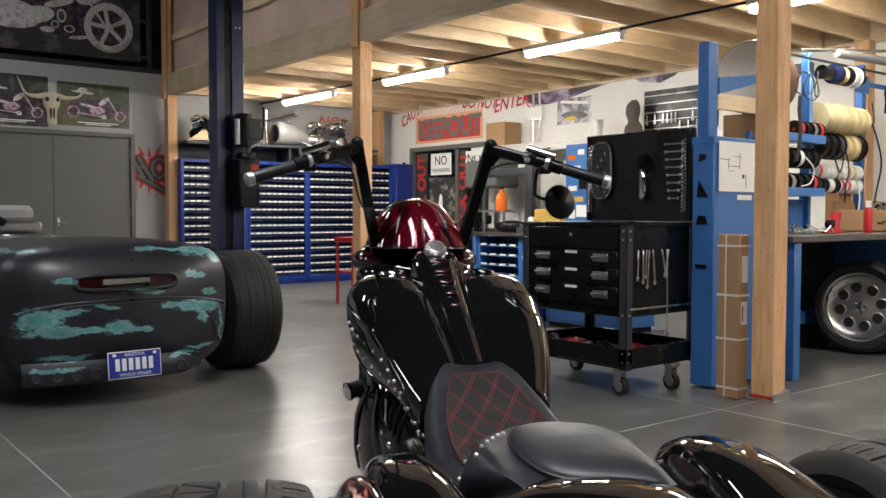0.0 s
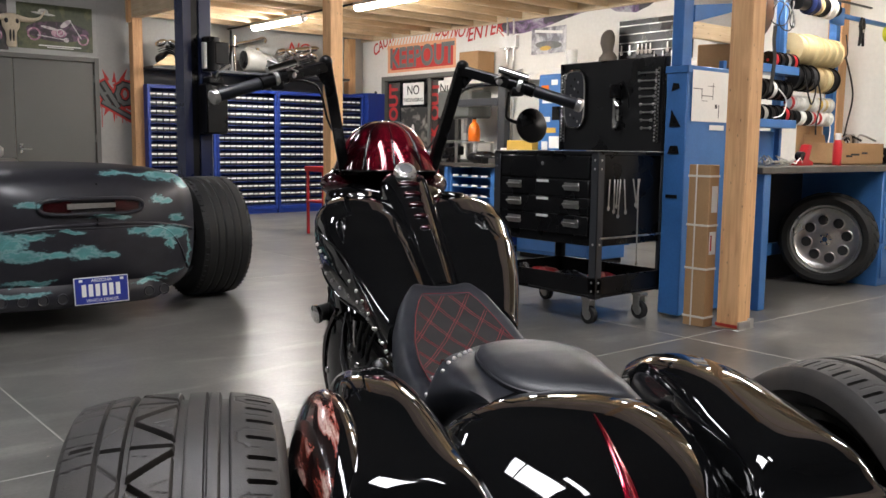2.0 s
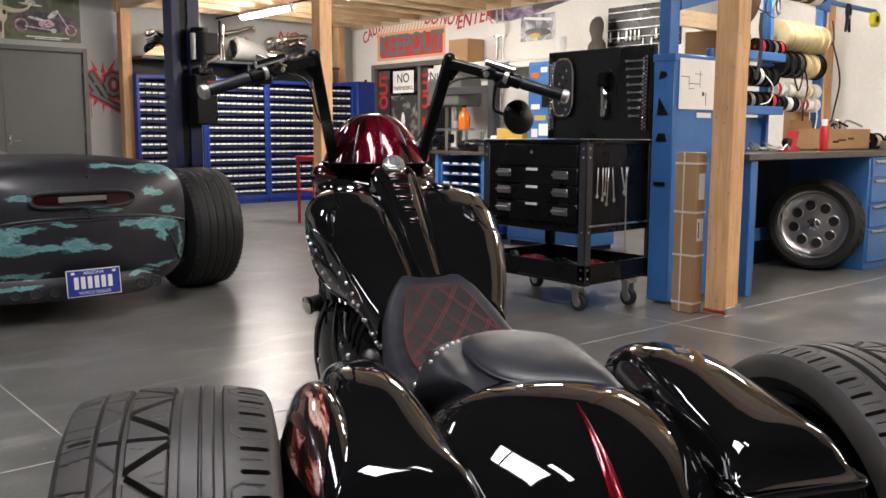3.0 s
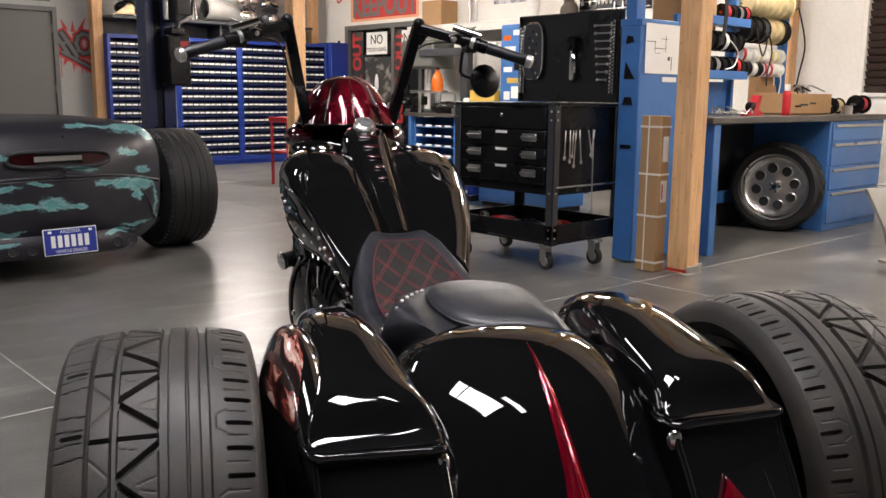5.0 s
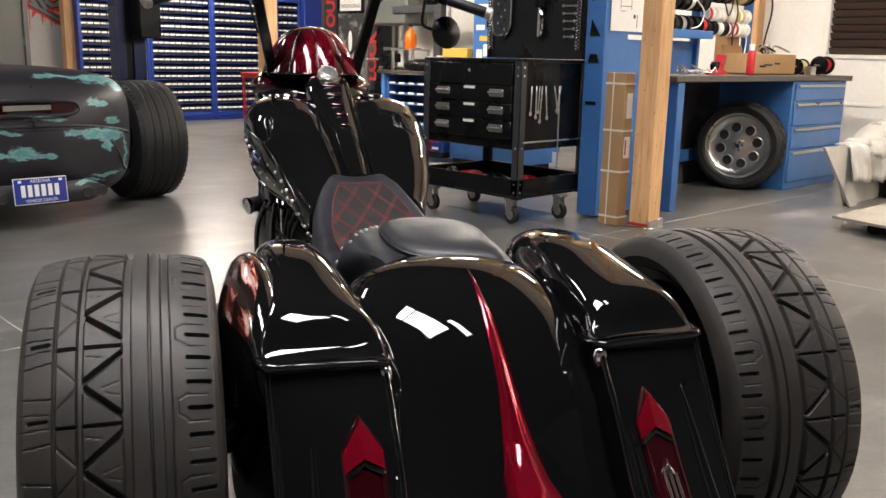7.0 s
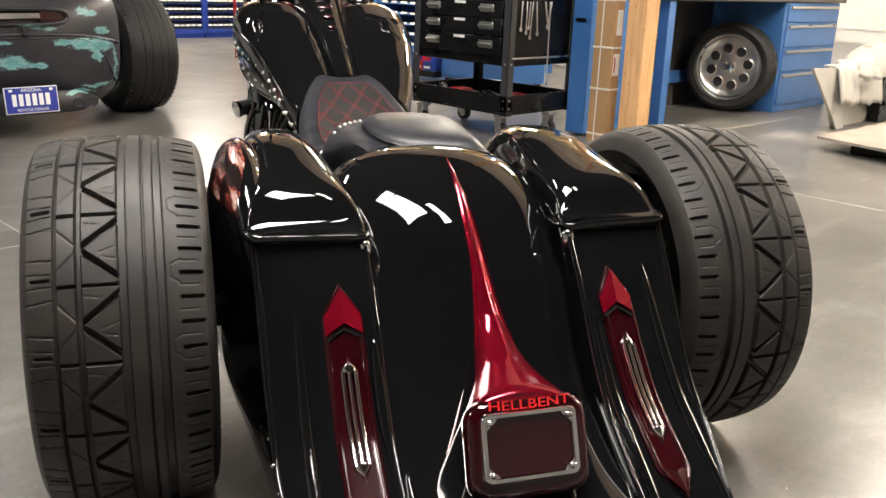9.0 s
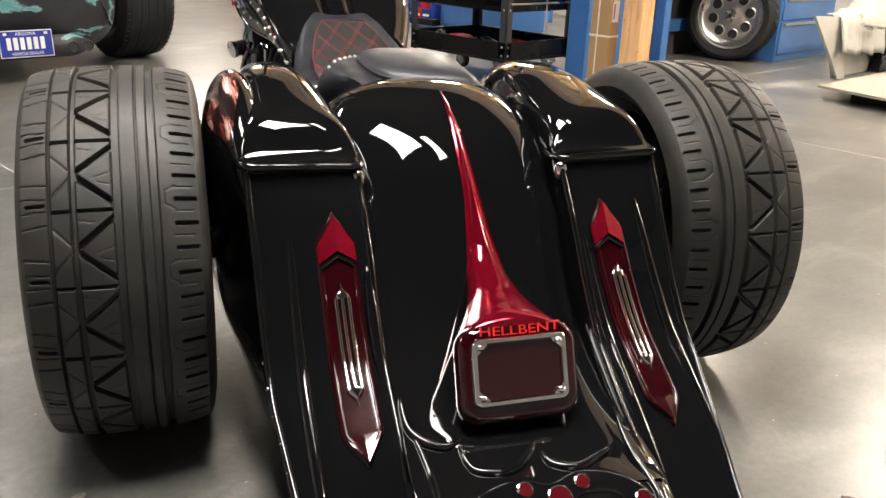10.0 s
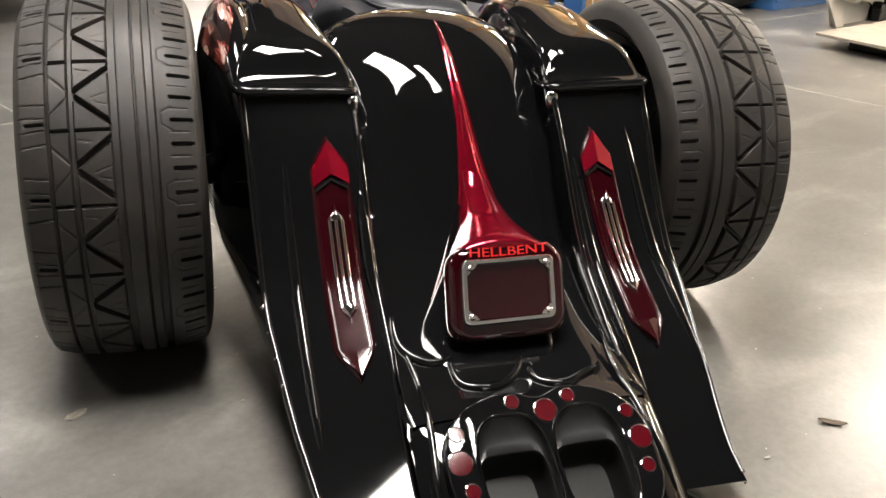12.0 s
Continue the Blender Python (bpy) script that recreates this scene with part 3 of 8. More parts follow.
def frame_point(a, b, off):
    """A place on the flat plate: a across, b from its top (0) to its bottom (1)."""
    n = (low_edge - top_edge).cross(Vector((1, 0, 0))).normalized()
    n = n if n.y < 0 else -n
    return top_edge.lerp(low_edge, b) + Vector((a, 0, 0)) + n * off


def rounded(hw, hh, rad, off, b0=0.5, a0=0.0, n=6):
    """A rounded rectangle on the plate's plane, half sizes in metres."""
    out = []
    for cx, cy, t0 in ((1, 1, 0), (-1, 1, 90), (-1, -1, 180), (1, -1, 270)):
        for k in range(n + 1):
            t = radians(t0 + 90 * k / n)
            out.append(frame_point(a0 + cx * (hw - rad) + rad * math.cos(t), b0 - (cy * (hh - rad) + rad * math.sin(t)) / 0.109, off))
    return out


rings = [rounded(hw, hh, rad, o, 0.54, 0.002, 8) for hw, hh, rad, o in ((0.05, 0.04, 0.02, -0.003), (0.090, 0.066, 0.030, -0.003), (0.097, 0.073, 0.034, -0.006), (0.102, 0.078, 0.036, -0.013), (0.104, 0.080, 0.036, -0.024), (0.101, 0.079, 0.036, -0.042), (0.090, 0.076, 0.036, -0.07), (0.066, 0.070, 0.036, -0.15))]
part("plate_housing", Geo().loft(rings), CANDY_DARK, rear_fender, "dark candy red plate housing", 60)
plate_frame = part("plate_frame", Geo().loft([rounded(hw, hh, rad, o) for hw, hh, rad, o in ((0.082, 0.0545, 0.014, -0.006), (0.082, 0.0545, 0.014, 0.003), (0.0795, 0.052, 0.012, 0.0062), (0.0735, 0.0465, 0.008, 0.0062), (0.0715, 0.0445, 0.007, 0.003), (0.0715, 0.0445, 0.007, -0.006))], caps=False), CHROME, rear_fender, "chrome number plate frame without a plate", 50)
for ca, cb in ((-1, -1), (1, -1), (-1, 1), (1, 1)):
    g = Geo().ball(frame_point(ca * 0.067, 0.5 + cb * 0.365, 0.0055), (0.0062, 0.0045, 0.0055), 12, 8)
    g.loft([[frame_point(ca * (0.072 - x), 0.5 + cb * (0.42 - y), o) for x, y in ((0, 0), (0.018, 0), (0.013, 0.06), (0.009, 0.09), (0.004, 0.12), (0, 0.165))] for o in (-0.002, 0.004)])
    part("corner_bracket", g, CHROME, plate_frame)
part("plate_recess", Geo().loft([rounded(0.0725, 0.0455, 0.006, -0.006), rounded(0.0725, 0.0455, 0.006, -0.0012)]), CANDY_DARK, rear_fender, "glossy dark red backing", 20)
word = lettering("HELLBENT", 0.024, 0.0008)
word.v = [tuple(frame_point(0.002 + x * 1.26, -0.075 - 6.0 * x * x - y / 0.125, 0.0035 + z)) for x, y, z in word.v]
part("lettering", word, flat("bright_red_lettering", (0.7, 0.02, 0.02), 0.35), rear_fender, "red gothic lettering")

# bags
smooth_step = lambda e: min(max(e, 0), 1) ** 2 * (3 - 2 * min(max(e, 0), 1))
bag_curve = Sweep([(0.005, 0.520), (-0.012, 0.49), (-0.05, 0.44), (-0.095, 0.375), (-0.147, 0.300), (-0.20, 0.238), (-0.265, 0.189), (-0.34, 0.137), (-0.43, 0.076), (-0.50, 0.034), (-0.578, -0.004)], [9] * 11, [0] * 11)


def swell(s, k, side):
    """How far the bag's rear face stands out at k from its inner (0) to its outer edge (1): it faces slightly outward."""
    return smooth_step(s / 0.22) * (lerp(s, [0.0, 0.54, 0.66, 0.82], [0.038, 0.038, 0.022, 0.016]) if side < 0 else 0.010) * (0.5 - k)


def bag(side):
    outer_x = lambda z: lerp(z, [0.02, 0.09, 0.2, 0.5], [0.345, 0.365, 0.385, 0.392])
    inner_x = lambda z: lerp(z, [0.02, 0.15, 0.5], [0.200, 0.195, 0.192])
    root = part("saddlebag", bag_body(side, outer_x, inner_x), GLOSS, trike, "stretched black gloss saddlebag", 50)
    # lid
    rings = []
    us = [0.0, 0.012, 0.03, 0.048, 0.086, 0.22, 0.32, 0.42, 0.52, 0.60, 0.65, 0.675]
    tops = [0.520, 0.5225, 0.533, 0.566, 0.590, 0.614, 0.627, 0.627, 0.612, 0.582, 0.550, 0.522]
    ins = [0.190, 0.188, 0.187, 0.187, 0.189, 0.194, 0.202, 0.212, 0.224, 0.240, 0.262, 0.285]
    outs = [0.394, 0.397, 0.398, 0.399, 0.399, 0.397, 0.392, 0.384, 0.372, 0.354, 0.334, 0.315]
    low = [0.514, 0.512, 0.511, 0.510, 0.508, 0.505, 0.500, 0.495, 0.490, 0.49, 0.495, 0.505]
    smooth_tops = np.array(spline(list(zip(us, tops)), 8))
    fine = np.linspace(0, 0.675, 64)
    for u in fine:
        t, a, b, l = lerp(u, smooth_tops[:, 0], smooth_tops[:, 1]), lerp(u, us, ins), lerp(u, us, outs), lerp(u, us, low)
        ring = []
        shelf = min(l + 0.014, t - 0.004)
        for j in range(57):
            v = 0.5 - 0.5 * math.cos(math.pi * j / 56)
            k = min(max((v - 0.02) / 0.96, 0.0), 1.0)
            h = 1 - abs(2 * k - 1) ** 2.8
            ring.append((side * (a + (b - a) * v), u, shelf + (t - shelf) * max(h, 0.0) ** 0.357))
        ring += [(side * (a + (b - a) * (1 - k / 6)), u, l - 0.012) for k in range(1, 6)]
        rings.append(ring)
    lid = part("lid", Geo().loft(rings), GLOSS, root, "black gloss lid with a rolled rear lip", 50)
    lip = [(side * x, u, z) for x, u, z in spline([(0.192, 0.06, 0.505), (0.193, 0.0, 0.508), (0.24, -0.006, 0.511), (0.34, -0.006, 0.514), (0.393, 0.0, 0.516), (0.402, 0.08, 0.512)], 8)]
    part("lip", Geo().tube(lip, 0.0075, 10), GLOSS, lid, "rounded lip of the lid", 60)
    part("latch", Geo().ball((side * 0.196, -0.004, 0.484), (0.014, 0.012, 0.02), 12, 8), CHROME, root, "chrome latch")
    # outer bulge with airbrushed paint
    def on_bulge(t, a, off=0.0):
        k = max(math.sin(math.pi * t), 0.0) ** 0.6
        lean = 0.05 * (t - 0.5)
        return (side * (0.384 + (0.068 * k + off) * math.sin(a)), -0.02 + 0.54 * t + off * (t - 0.5), 0.475 + lean + (((0.155 if side < 0 else 0.04) if math.cos(a) > 0 else 0.33) * k + off) * math.cos(a))

    rings = [[on_bulge(0.004 + 0.992 * i / 28, math.pi * (j / 32 * 1.3 - 0.25)) for j in range(33)] for i in range(29)]
    side_bulge = part("side_bulge", Geo().loft(rings, closed=False), GLOSS, root, "rounded black gloss side bulge", 60)
    rows = []
    for i in range(21):
        q = i / 20
        half = 0.55 * math.sin(math.pi * min(max(q, 0.02), 0.98)) ** 0.7
        mid = 0.42 - 0.3 * (q - 0.5)
        rows.append([on_bulge(0.14 + 0.62 * q, mid + half * (j / 8 - 1), 0.0015) for j in range(17)])
    if side < 0:
        part("painted_panel", Geo().loft(rows, closed=False), MURAL_RED, side_bulge, "airbrushed red and bone paint", 60)
    # long trim on the rear face
    def sf(x, s, off):
        y, z = bag_curve.at(s)
        k = min(max((abs(x) - inner_x(z)) / (outer_x(z) - inner_x(z)), 0.0), 1.0)
        return (x, *bag_curve.at(s, off + swell(s, k, side)))

    f = bag_curve.find
    top_s, bot_s = f(0.440), f(0.128)
    mid_x = lambda q: side * 0.253 + (0.026 * (q - top_s) / (bot_s - top_s) + 0.003 if side > 0 else 0.0)
    long_rows = lambda w, s0, s1, point: [(q, mid_x(q) - h, mid_x(q) + h) for q, h in [(s0 + (s1 - s0) * k / 44, max(0.0008, w * min(1.0, 44 * (s1 - s0) / 44 * min(k, 44 - k) / 44 / point))) for k in range(45)]]
    trim = part("tail_light", strip(sf, long_rows(0.0330, top_s, bot_s, 0.055), 0.006, 0.009, 8), CANDY_DARK, root, "long dark red pointed tail light", 40)
    for e in (-1, 1):
        line = [sf(mid_x(q) + e * 0.0265, q, 0.0068) for q in [top_s + 0.09 + (bot_s - 0.058 - top_s - 0.09) * k / 30 for k in range(31)]] + [sf(mid_x(bot_s) + e * 0.005, bot_s - 0.016, 0.0072)]
        part("edge_line", Geo().tube(line, 0.0022, 8), CANDY_DARK, trim, "polished dark red edge", 80)
        head = []
        for jj in range(9):
            q = jj / 8
            a0, a1 = top_s + 0.010 + 0.050 * q, top_s + 0.072 + 0.018 * q
            head.append([sf(mid_x(a0) + e * 0.031 * q, a0 + (a1 - a0) * k / 10, 0.0150 - 0.009 * q) for k in range(11)])
        part("arrow_head", Geo().loft(head, closed=False), CANDY, trim, "candy red facet of the arrow head", 30)
        foot = []
        for jj in range(7):
            q = jj / 6
            a0, a1 = bot_s - 0.050 - 0.012 * q, bot_s - 0.006 - 0.044 * q
            foot.append([sf(mid_x(a0) + e * 0.027 * q, a0 + (a1 - a0) * k / 8, 0.0135 - 0.0065 * q - 0.004 * (1 - k / 8)) for k in range(9)])
        part("foot_facet", Geo().loft(foot, closed=False), CANDY_DARK, trim, "dark candy red facet of the lower point", 30)
    chev = [sf(mid_x(top_s) + 0.029 * q, top_s + 0.079 + 0.018 * abs(q), 0.0085) for q in (-1, -0.5, 0, 0.5, 1)]
    part("chevron", Geo().tube(chev, 0.0036, 8), GLOSS, trim, "black chevron")
    s0, s1 = f(0.312), f(0.200)
    for dx in (-0.0105, 0.0, 0.0105):
        part("chrome_bar", Geo().tube([sf(mid_x(q) + dx, q, 0.0105) for q in [s0 + (s1 - s0) * k / 20 for k in range(21)]], 0.0034, 10), CHROME, trim, "slim chrome bar", 60)
    for q0, d in ((s0, -1), (s1, 1)):
        tip = [(q0 + d * w, mid_x(q0) - h, mid_x(q0) + h) for w, h in ((-0.002, 0.0125), (0.005, 0.0125), (0.010, 0.0085), (0.017, 0.0035), (0.026, 0.0006))]
        part("chrome_tip", strip(sf, tip if d > 0 else tip[::-1], 0.0128, 0.003, crown=0.008), CHROME, trim, "chrome arrow tip", 30)
    for x0, x1, z0, z1 in (((0.327, 0.330, 0.42, 0.06), (0.205, 0.205, 0.36, 0.20)) if side < 0 else ((0.332, 0.362, 0.45, 0.10), (0.212, 0.226, 0.40, 0.06))):
        rib = [sf(side * (x0 + (x1 - x0) * k / 30), f(z0) + (f(z1) - f(z0)) * k / 30, -0.004) for k in range(31)]
        part("crease", Geo().tube(rib, [0.0008 + 0.0115 * math.sin(math.pi * k / 30) ** 0.5 for k in range(31)], 14), GLOSS, root, "raised black crease", 80)
    for edge, dx in ((outer_x, -0.004), (inner_x, 0.004)):
        roll = [sf(side * (edge(bag_curve.at(q)[1]) + dx), q, -0.003) for q in [bag_curve.end * (0.02 + 0.96 * k / 40) for k in range(41)]]
        part("rolled_edge", Geo().tube(roll, 0.0062, 12), GLOSS, root, "rolled black gloss edge", 80)
    for k in range(9):
        sc = bag_curve.end * (0.45 + 0.06 * k)
        y, z = bag_curve.at(sc)
        part("stud", Geo().ball((side * (outer_x(z) + 0.001), y + 0.035, z), 0.0045, 8, 6), CHROME, root)


def bag_body(side, outer_x, inner_x):
    rings = []
    n = 44
    for i in range(n + 1):
        s = bag_curve.end * i / n
        y, z = bag_curve.at(s)
        a, b = inner_x(z), outer_x(z)
        front = lerp(z, [0.02, 0.1, 0.3, 0.5], [0.2, 0.45, 0.58, 0.6])
        ring = [(a, front, z), (a, y + 0.06, z), (a, y + 0.014, z), (a + 0.002, y + 0.005, z)]
        ring += [(a + (b - a) * k, *bag_curve.at(s, swell(s, k, side))) for k in [0.03 + 0.94 * j / 18 for j in range(19)]]
        ring += [(b - 0.001, *bag_curve.at(s, swell(s, 1, side) - 0.006)), (b, *bag_curve.at(s, swell(s, 1, side) - 0.016)), (b + 0.002, y + 0.06, z), (b + 0.045 * min(z / 0.15, 1), 0.05 + front * 0.25, z), (b + 0.055 * min(z / 0.15, 1), front * 0.6, z), (b, front * 0.9, z), (b - 0.06, front, z)]
        rings.append([(side * x, q, h) for x, q, h in ring])
    return Geo().loft(rings)


bag(-1), bag(1)

# tail apron with exhaust outlets
apron = Sweep([(-0.34, 0.14), (-0.40, 0.128), (-0.44, 0.1215), (-0.470, 0.1165), (-0.50, 0.106), (-0.56, 0.075), (-0.64, 0.026), (-0.70, -0.012)], [0.2] * 8, [0.008, 0.008, 0.010, 0.014, 0.02, 0.026, 0.03, 0.03])
PLATE_UP, PLATE_N = Vector((0, math.cos(radians(33)), math.sin(radians(33)))), Vector((0, -math.sin(radians(33)), math.cos(radians(33))))


def on_plate(x, v, off=0.0):
    return Vector((x - 0.004, -0.56, 0.085)) + PLATE_UP * v + PLATE_N * off


def in_plate(x, v):
    return abs(x / 0.167) ** 2.7 + abs((v + 0.008) / 0.122) ** 2.7 < 1 and v < 0.113 - 0.014 * math.exp(-(x / 0.03) ** 2)


def on_apron(x, y, off=0.0):
    s = float(apron.s[int(np.argmin(np.abs(apron.c[:, 0] - y)))])
    return Vector(apron.point(x, s, off))


g, rings = Geo(), []
for i in range(57):
    s = apron.end * i / 56
    rings.append([apron.point(0.208 * (j / 28 - 1), s) for j in range(57)])
g.loft(rings, closed=False)
covered = lambda p: in_plate((p[0] + 0.004) * 1.1, ((p[1] + 0.56) / math.cos(radians(33))) * 1.1)
keep = [k for k, q in enumerate(g.f) if not all(covered(g.v[i]) for i in q)]
g.f, g.m = [g.f[k] for k in keep], [0] * len(keep)
tail = part("tail_apron", g, GLOSS, trike, "black gloss tail apron", 60)


# Near black, so the colour itself carries the shade inside the outlets.
MOUTH_BLACK = material("mouth_black", (0.005, 0.005, 0.005), 0.5, vary=0.3)


def arch(c, hw, top, low, e, off, n=56):
    """A rounded arch outline on the outlet plate."""
    out = []
    for k in range(n):
        ca, sa = math.cos(2 * math.pi * k / n), math.sin(2 * math.pi * k / n)
        out.append(on_plate(c + hw * math.copysign(abs(ca) ** e, ca), (top + low) / 2 + (top - low) / 2 * math.copysign(abs(sa) ** e, sa), off))
    return out


for sx in (-1, 1):
    c = sx * 0.061
    hood = arch(c, 0.058, 0.076, -0.108, 0.72, 0)
    outer = []
    for p in hood:
        q = (p.x + 0.004, (p - on_plate(0, 0)).dot(PLATE_UP))
        d = Vector((q[0] - c, q[1] + 0.016)).normalized()
        far = 0.0
        while in_plate(c + d.x * far, -0.016 + d.y * far) and sx * (c + d.x * far) > 0:
            far += 0.001
        outer.append((c + d.x * far, -0.016 + d.y * far))
    shape = lambda k, o: [on_plate(c + (x - c) * k, -0.016 + (v + 0.016) * k, o) for x, v in outer]
    flat_edge = lambda k, o: [on_plate(x if sx * x < 0.004 else c + (x - c) * k, -0.016 + (v + 0.016) * k, o) for x, v in outer]
    plate = part("outlet_plate", Geo().loft([shape(1.0, -0.03), shape(1.0, 0.003), flat_edge(0.985, 0.0065), flat_edge(0.955, 0.0078), [p + PLATE_N * 0.0078 for p in hood]], caps=False), GLOSS, tail, "black gloss outlet plate", 50)
    part("plate_rim", Geo().tube([p + PLATE_N * 0.0085 for p in hood], 0.0022, 8, closed=True), GLOSS, plate, "polished rim of the outlet")
    hood_at = lambda k, o: [on_plate(0, 0) + (p - on_plate(c, -0.016)) * k + (on_plate(c, -0.016) - on_plate(0, 0)) + PLATE_N * o for p in hood]
    mouth_rim = arch(c, 0.053, 0.022, -0.098, 0.42, 0)
    mix = lambda t, o: [a.lerp(b, t) + PLATE_N * o for a, b in zip(hood_at(0.98, 0), mouth_rim)]
    tip = part("exhaust_tip", Geo().loft([hood_at(0.995, 0.006), hood_at(0.975, 0.008), mix(0.12, -0.001), mix(0.4, -0.009), mix(0.7, -0.012), mix(0.95, -0.011), mix(1.0, -0.013), mix(1.0, -0.02)], caps=False), SATIN, tail, "satin black hooded exhaust outlet", 50)
    part("mouth", Geo().loft([mix(1.0, -0.019), [p + PLATE_N * -0.045 - PLATE_UP * 0.006 for p in mouth_rim], [on_plate(c, -0.04) + (p - on_plate(c, -0.032)) * 0.8 + PLATE_N * -0.06 for p in mouth_rim]][::-1], caps=False), MOUTH_BLACK, tip)
    part("mouth_end", Geo().loft([[on_plate(c, -0.04) + (p - on_plate(c, -0.032)) * k + PLATE_N * -0.061 for p in mouth_rim] for k in (0.82, 0.001)], caps=False), MOUTH_BLACK, tip)


def tail_surface(x, y, off):
    k = min((abs(fender.point(x, fender.end * q / 80)[1] - y), q) for q in range(81))[1]
    p = Vector(fender.point(x, fender.end * k / 80, off))
    return p if y > -0.46 else on_apron(x, y, off)


SCALLOPS = (((-0.181, -0.270), (-0.182, -0.316), (-0.163, -0.350), (-0.130, -0.354), (-0.099, -0.336)),
            ((-0.109, -0.358), (-0.101, -0.398), (-0.073, -0.418), (-0.036, -0.418), (0.002, -0.387), (0.018, -0.354)),
            ((0.021, -0.388), (0.029, -0.419), (0.069, -0.429), (0.105, -0.416), (0.138, -0.392)))
for pts in SCALLOPS:
    path = spline([tuple(tail_surface(x, y, 0.0005)) for x, y in pts], 8)
    part("scallop", Geo().tube(path, [0.0012 + 0.0068 * math.sin(math.pi * k / (len(path) - 1)) ** 0.5 for k in range(len(path))], 14), GLOSS, tail, "raised scalloped rib", 60)
for sx in (-1, 1):
    path = spline([tuple(tail_surface(sx * x, y, 0.0005)) for x, y in ((0.176, -0.335), (0.168, -0.40), (0.172, -0.47), (0.182, -0.55), (0.184, -0.62))], 8)
    part("side_rib", Geo().tube(path, [0.001 + 0.005 * math.sin(math.pi * k / (len(path) - 1)) ** 0.5 for k in range(len(path))], 12), GLOSS, tail, "raised rib beside the outlet plate", 60)
for x, v, r in ((-0.048, 0.094, 0.0115), (0.002, 0.074, 0.0185), (0.044, 0.093, 0.0115), (-0.146, 0.055, 0.0115), (-0.150, 0.011, 0.0185), (-0.142, -0.032, 0.0115), (0.132, 0.055, 0.0115), (0.141, 0.011, 0.0185), (0.137, -0.034, 0.0115)):
    p, n = on_plate(x + 0.004, v, 0.0078), PLATE_N
    lens = part("red_marker", Geo().cyl(p - n * 0.004, p + n * 0.0008, r, n=20), LENS_RED, tail, "round red marker light")
    a = n.orthogonal().normalized()
    part("ring", Geo().tube([p + (a * math.cos(t) + n.cross(a) * math.sin(t)) * r for t in [2 * math.pi * k / 20 for k in range(20)]], 0.0014, 6, closed=True), CHROME, lens)


# wheels
def segment_distance(a, w, p, q):
    (a0, w0), (a1, w1) = p, q
    da, dw = a1 - a0, w1 - w0
    t = np.clip(((a - a0) * da + (w - w0) * dw) / (da * da + dw * dw), 0, 1)
    return np.hypot(a - a0 - t * da, w - w0 - t * dw)


def tyre_mesh(side, radius, width, pitches, nt, nw, bead):
    tread = width * 0.445
    w = np.linspace(-tread, tread, nw)
    th = np.linspace(0, 2 * np.pi, nt, endpoint=False)
    length = 2 * np.pi * radius
    pitch = length / pitches
    a = (th * radius % pitch)[:, None] + 0 * w[None, :]
    x = ((w + tread) / (2 * tread))[None, :] + 0 * a
    depth = np.zeros_like(a)

    def cut(d, half, deep):
        np.maximum(depth, (1.5 if deep > 0.0035 else 0.75) * deep * np.clip((half - d) / 0.0016 + 0.5, 0, 1), out=depth)

    span = 2 * tread
    for c, half, deep in ((0.155, 0.0022, 0.004), (0.285, 0.004, 0.007), (0.53, 0.0065, 0.007), (0.655, 0.0018, 0.005), (0.745, 0.0065, 0.007)):
        cut(np.abs(x - c) * span, half, deep)
    segs = []
    for k in (-1, 0, 1):
        segs += [((k, 0.285), (k + 0.40, 0.51), 0.0042, 0.007), ((k, 0.285), (k - 0.40, 0.51), 0.0042, 0.007),
                 ((k + 0.5, 0.16), (k + 0.5, 0.50), 0.002, 0.005), ((k, 0.285), (k + 0.3, 0.16), 0.0012, 0.003), ((k, 0.285), (k - 0.3, 0.16), 0.0012, 0.003),
                 ((k + 0.12, 0.42), (k + 0.16, 0.50), 0.0008, 0.002), ((k + 0.06, 0.40), (k - 0.02, 0.50), 0.0008, 0.002), ((k + 0.62, 0.30), (k + 0.66, 0.40), 0.0008, 0.002),
                 ((k + 0.10, -0.03), (k + 0.14, 0.15), 0.0012, 0.003), ((k + 0.40, 0.03), (k + 0.40, 0.12), 0.0022, 0.004), ((k + 0.72, -0.03), (k + 0.66, 0.15), 0.0012, 0.003), ((k + 0.30, 0.0), (k + 0.32, 0.13), 0.0010, 0.003), ((k + 0.5, 0.0), (k + 0.48, 0.13), 0.001, 0.003)]
        for q in range(3):
            b = k + q / 3
            segs += [((b + 0.05, 0.865), (b + 0.05, 0.975), 0.0030, 0.006), ((b + 0.22, 0.85), (b + 0.22, 0.96), 0.0009, 0.002)]
        segs += [((k + 0.2, 0.86), (k + 0.28, 0.80), 0.0009, 0.002), ((k + 0.28, 0.80), (k + 0.45, 0.80), 0.0009, 0.002), ((k + 0.45, 0.80), (k + 0.53, 0.86), 0.0009, 0.002)]
    for (a0, x0), (a1, x1), half, deep in segs:
        cut(segment_distance(a, x * span, (a0 * pitch, x0 * span), (a1 * pitch, x1 * span)), half, deep)
    crown = radius - 0.014 * np.abs(w / tread) ** 3
    rad = crown[None, :] - depth
    prof_in = [(bead, -width * 0.40), (bead + 0.012, -width * 0.43), (bead + 0.035, -width * 0.485), (radius - 0.055, -width * 0.497), (radius - 0.032, -width * 0.482), (radius - 0.0195, -width * 0.462)]
    cols_r = [np.full(nt, r) for r, _ in prof_in] + [rad[:, j] for j in range(nw)] + [np.full(nt, r) for r, _ in prof_in[::-1]]
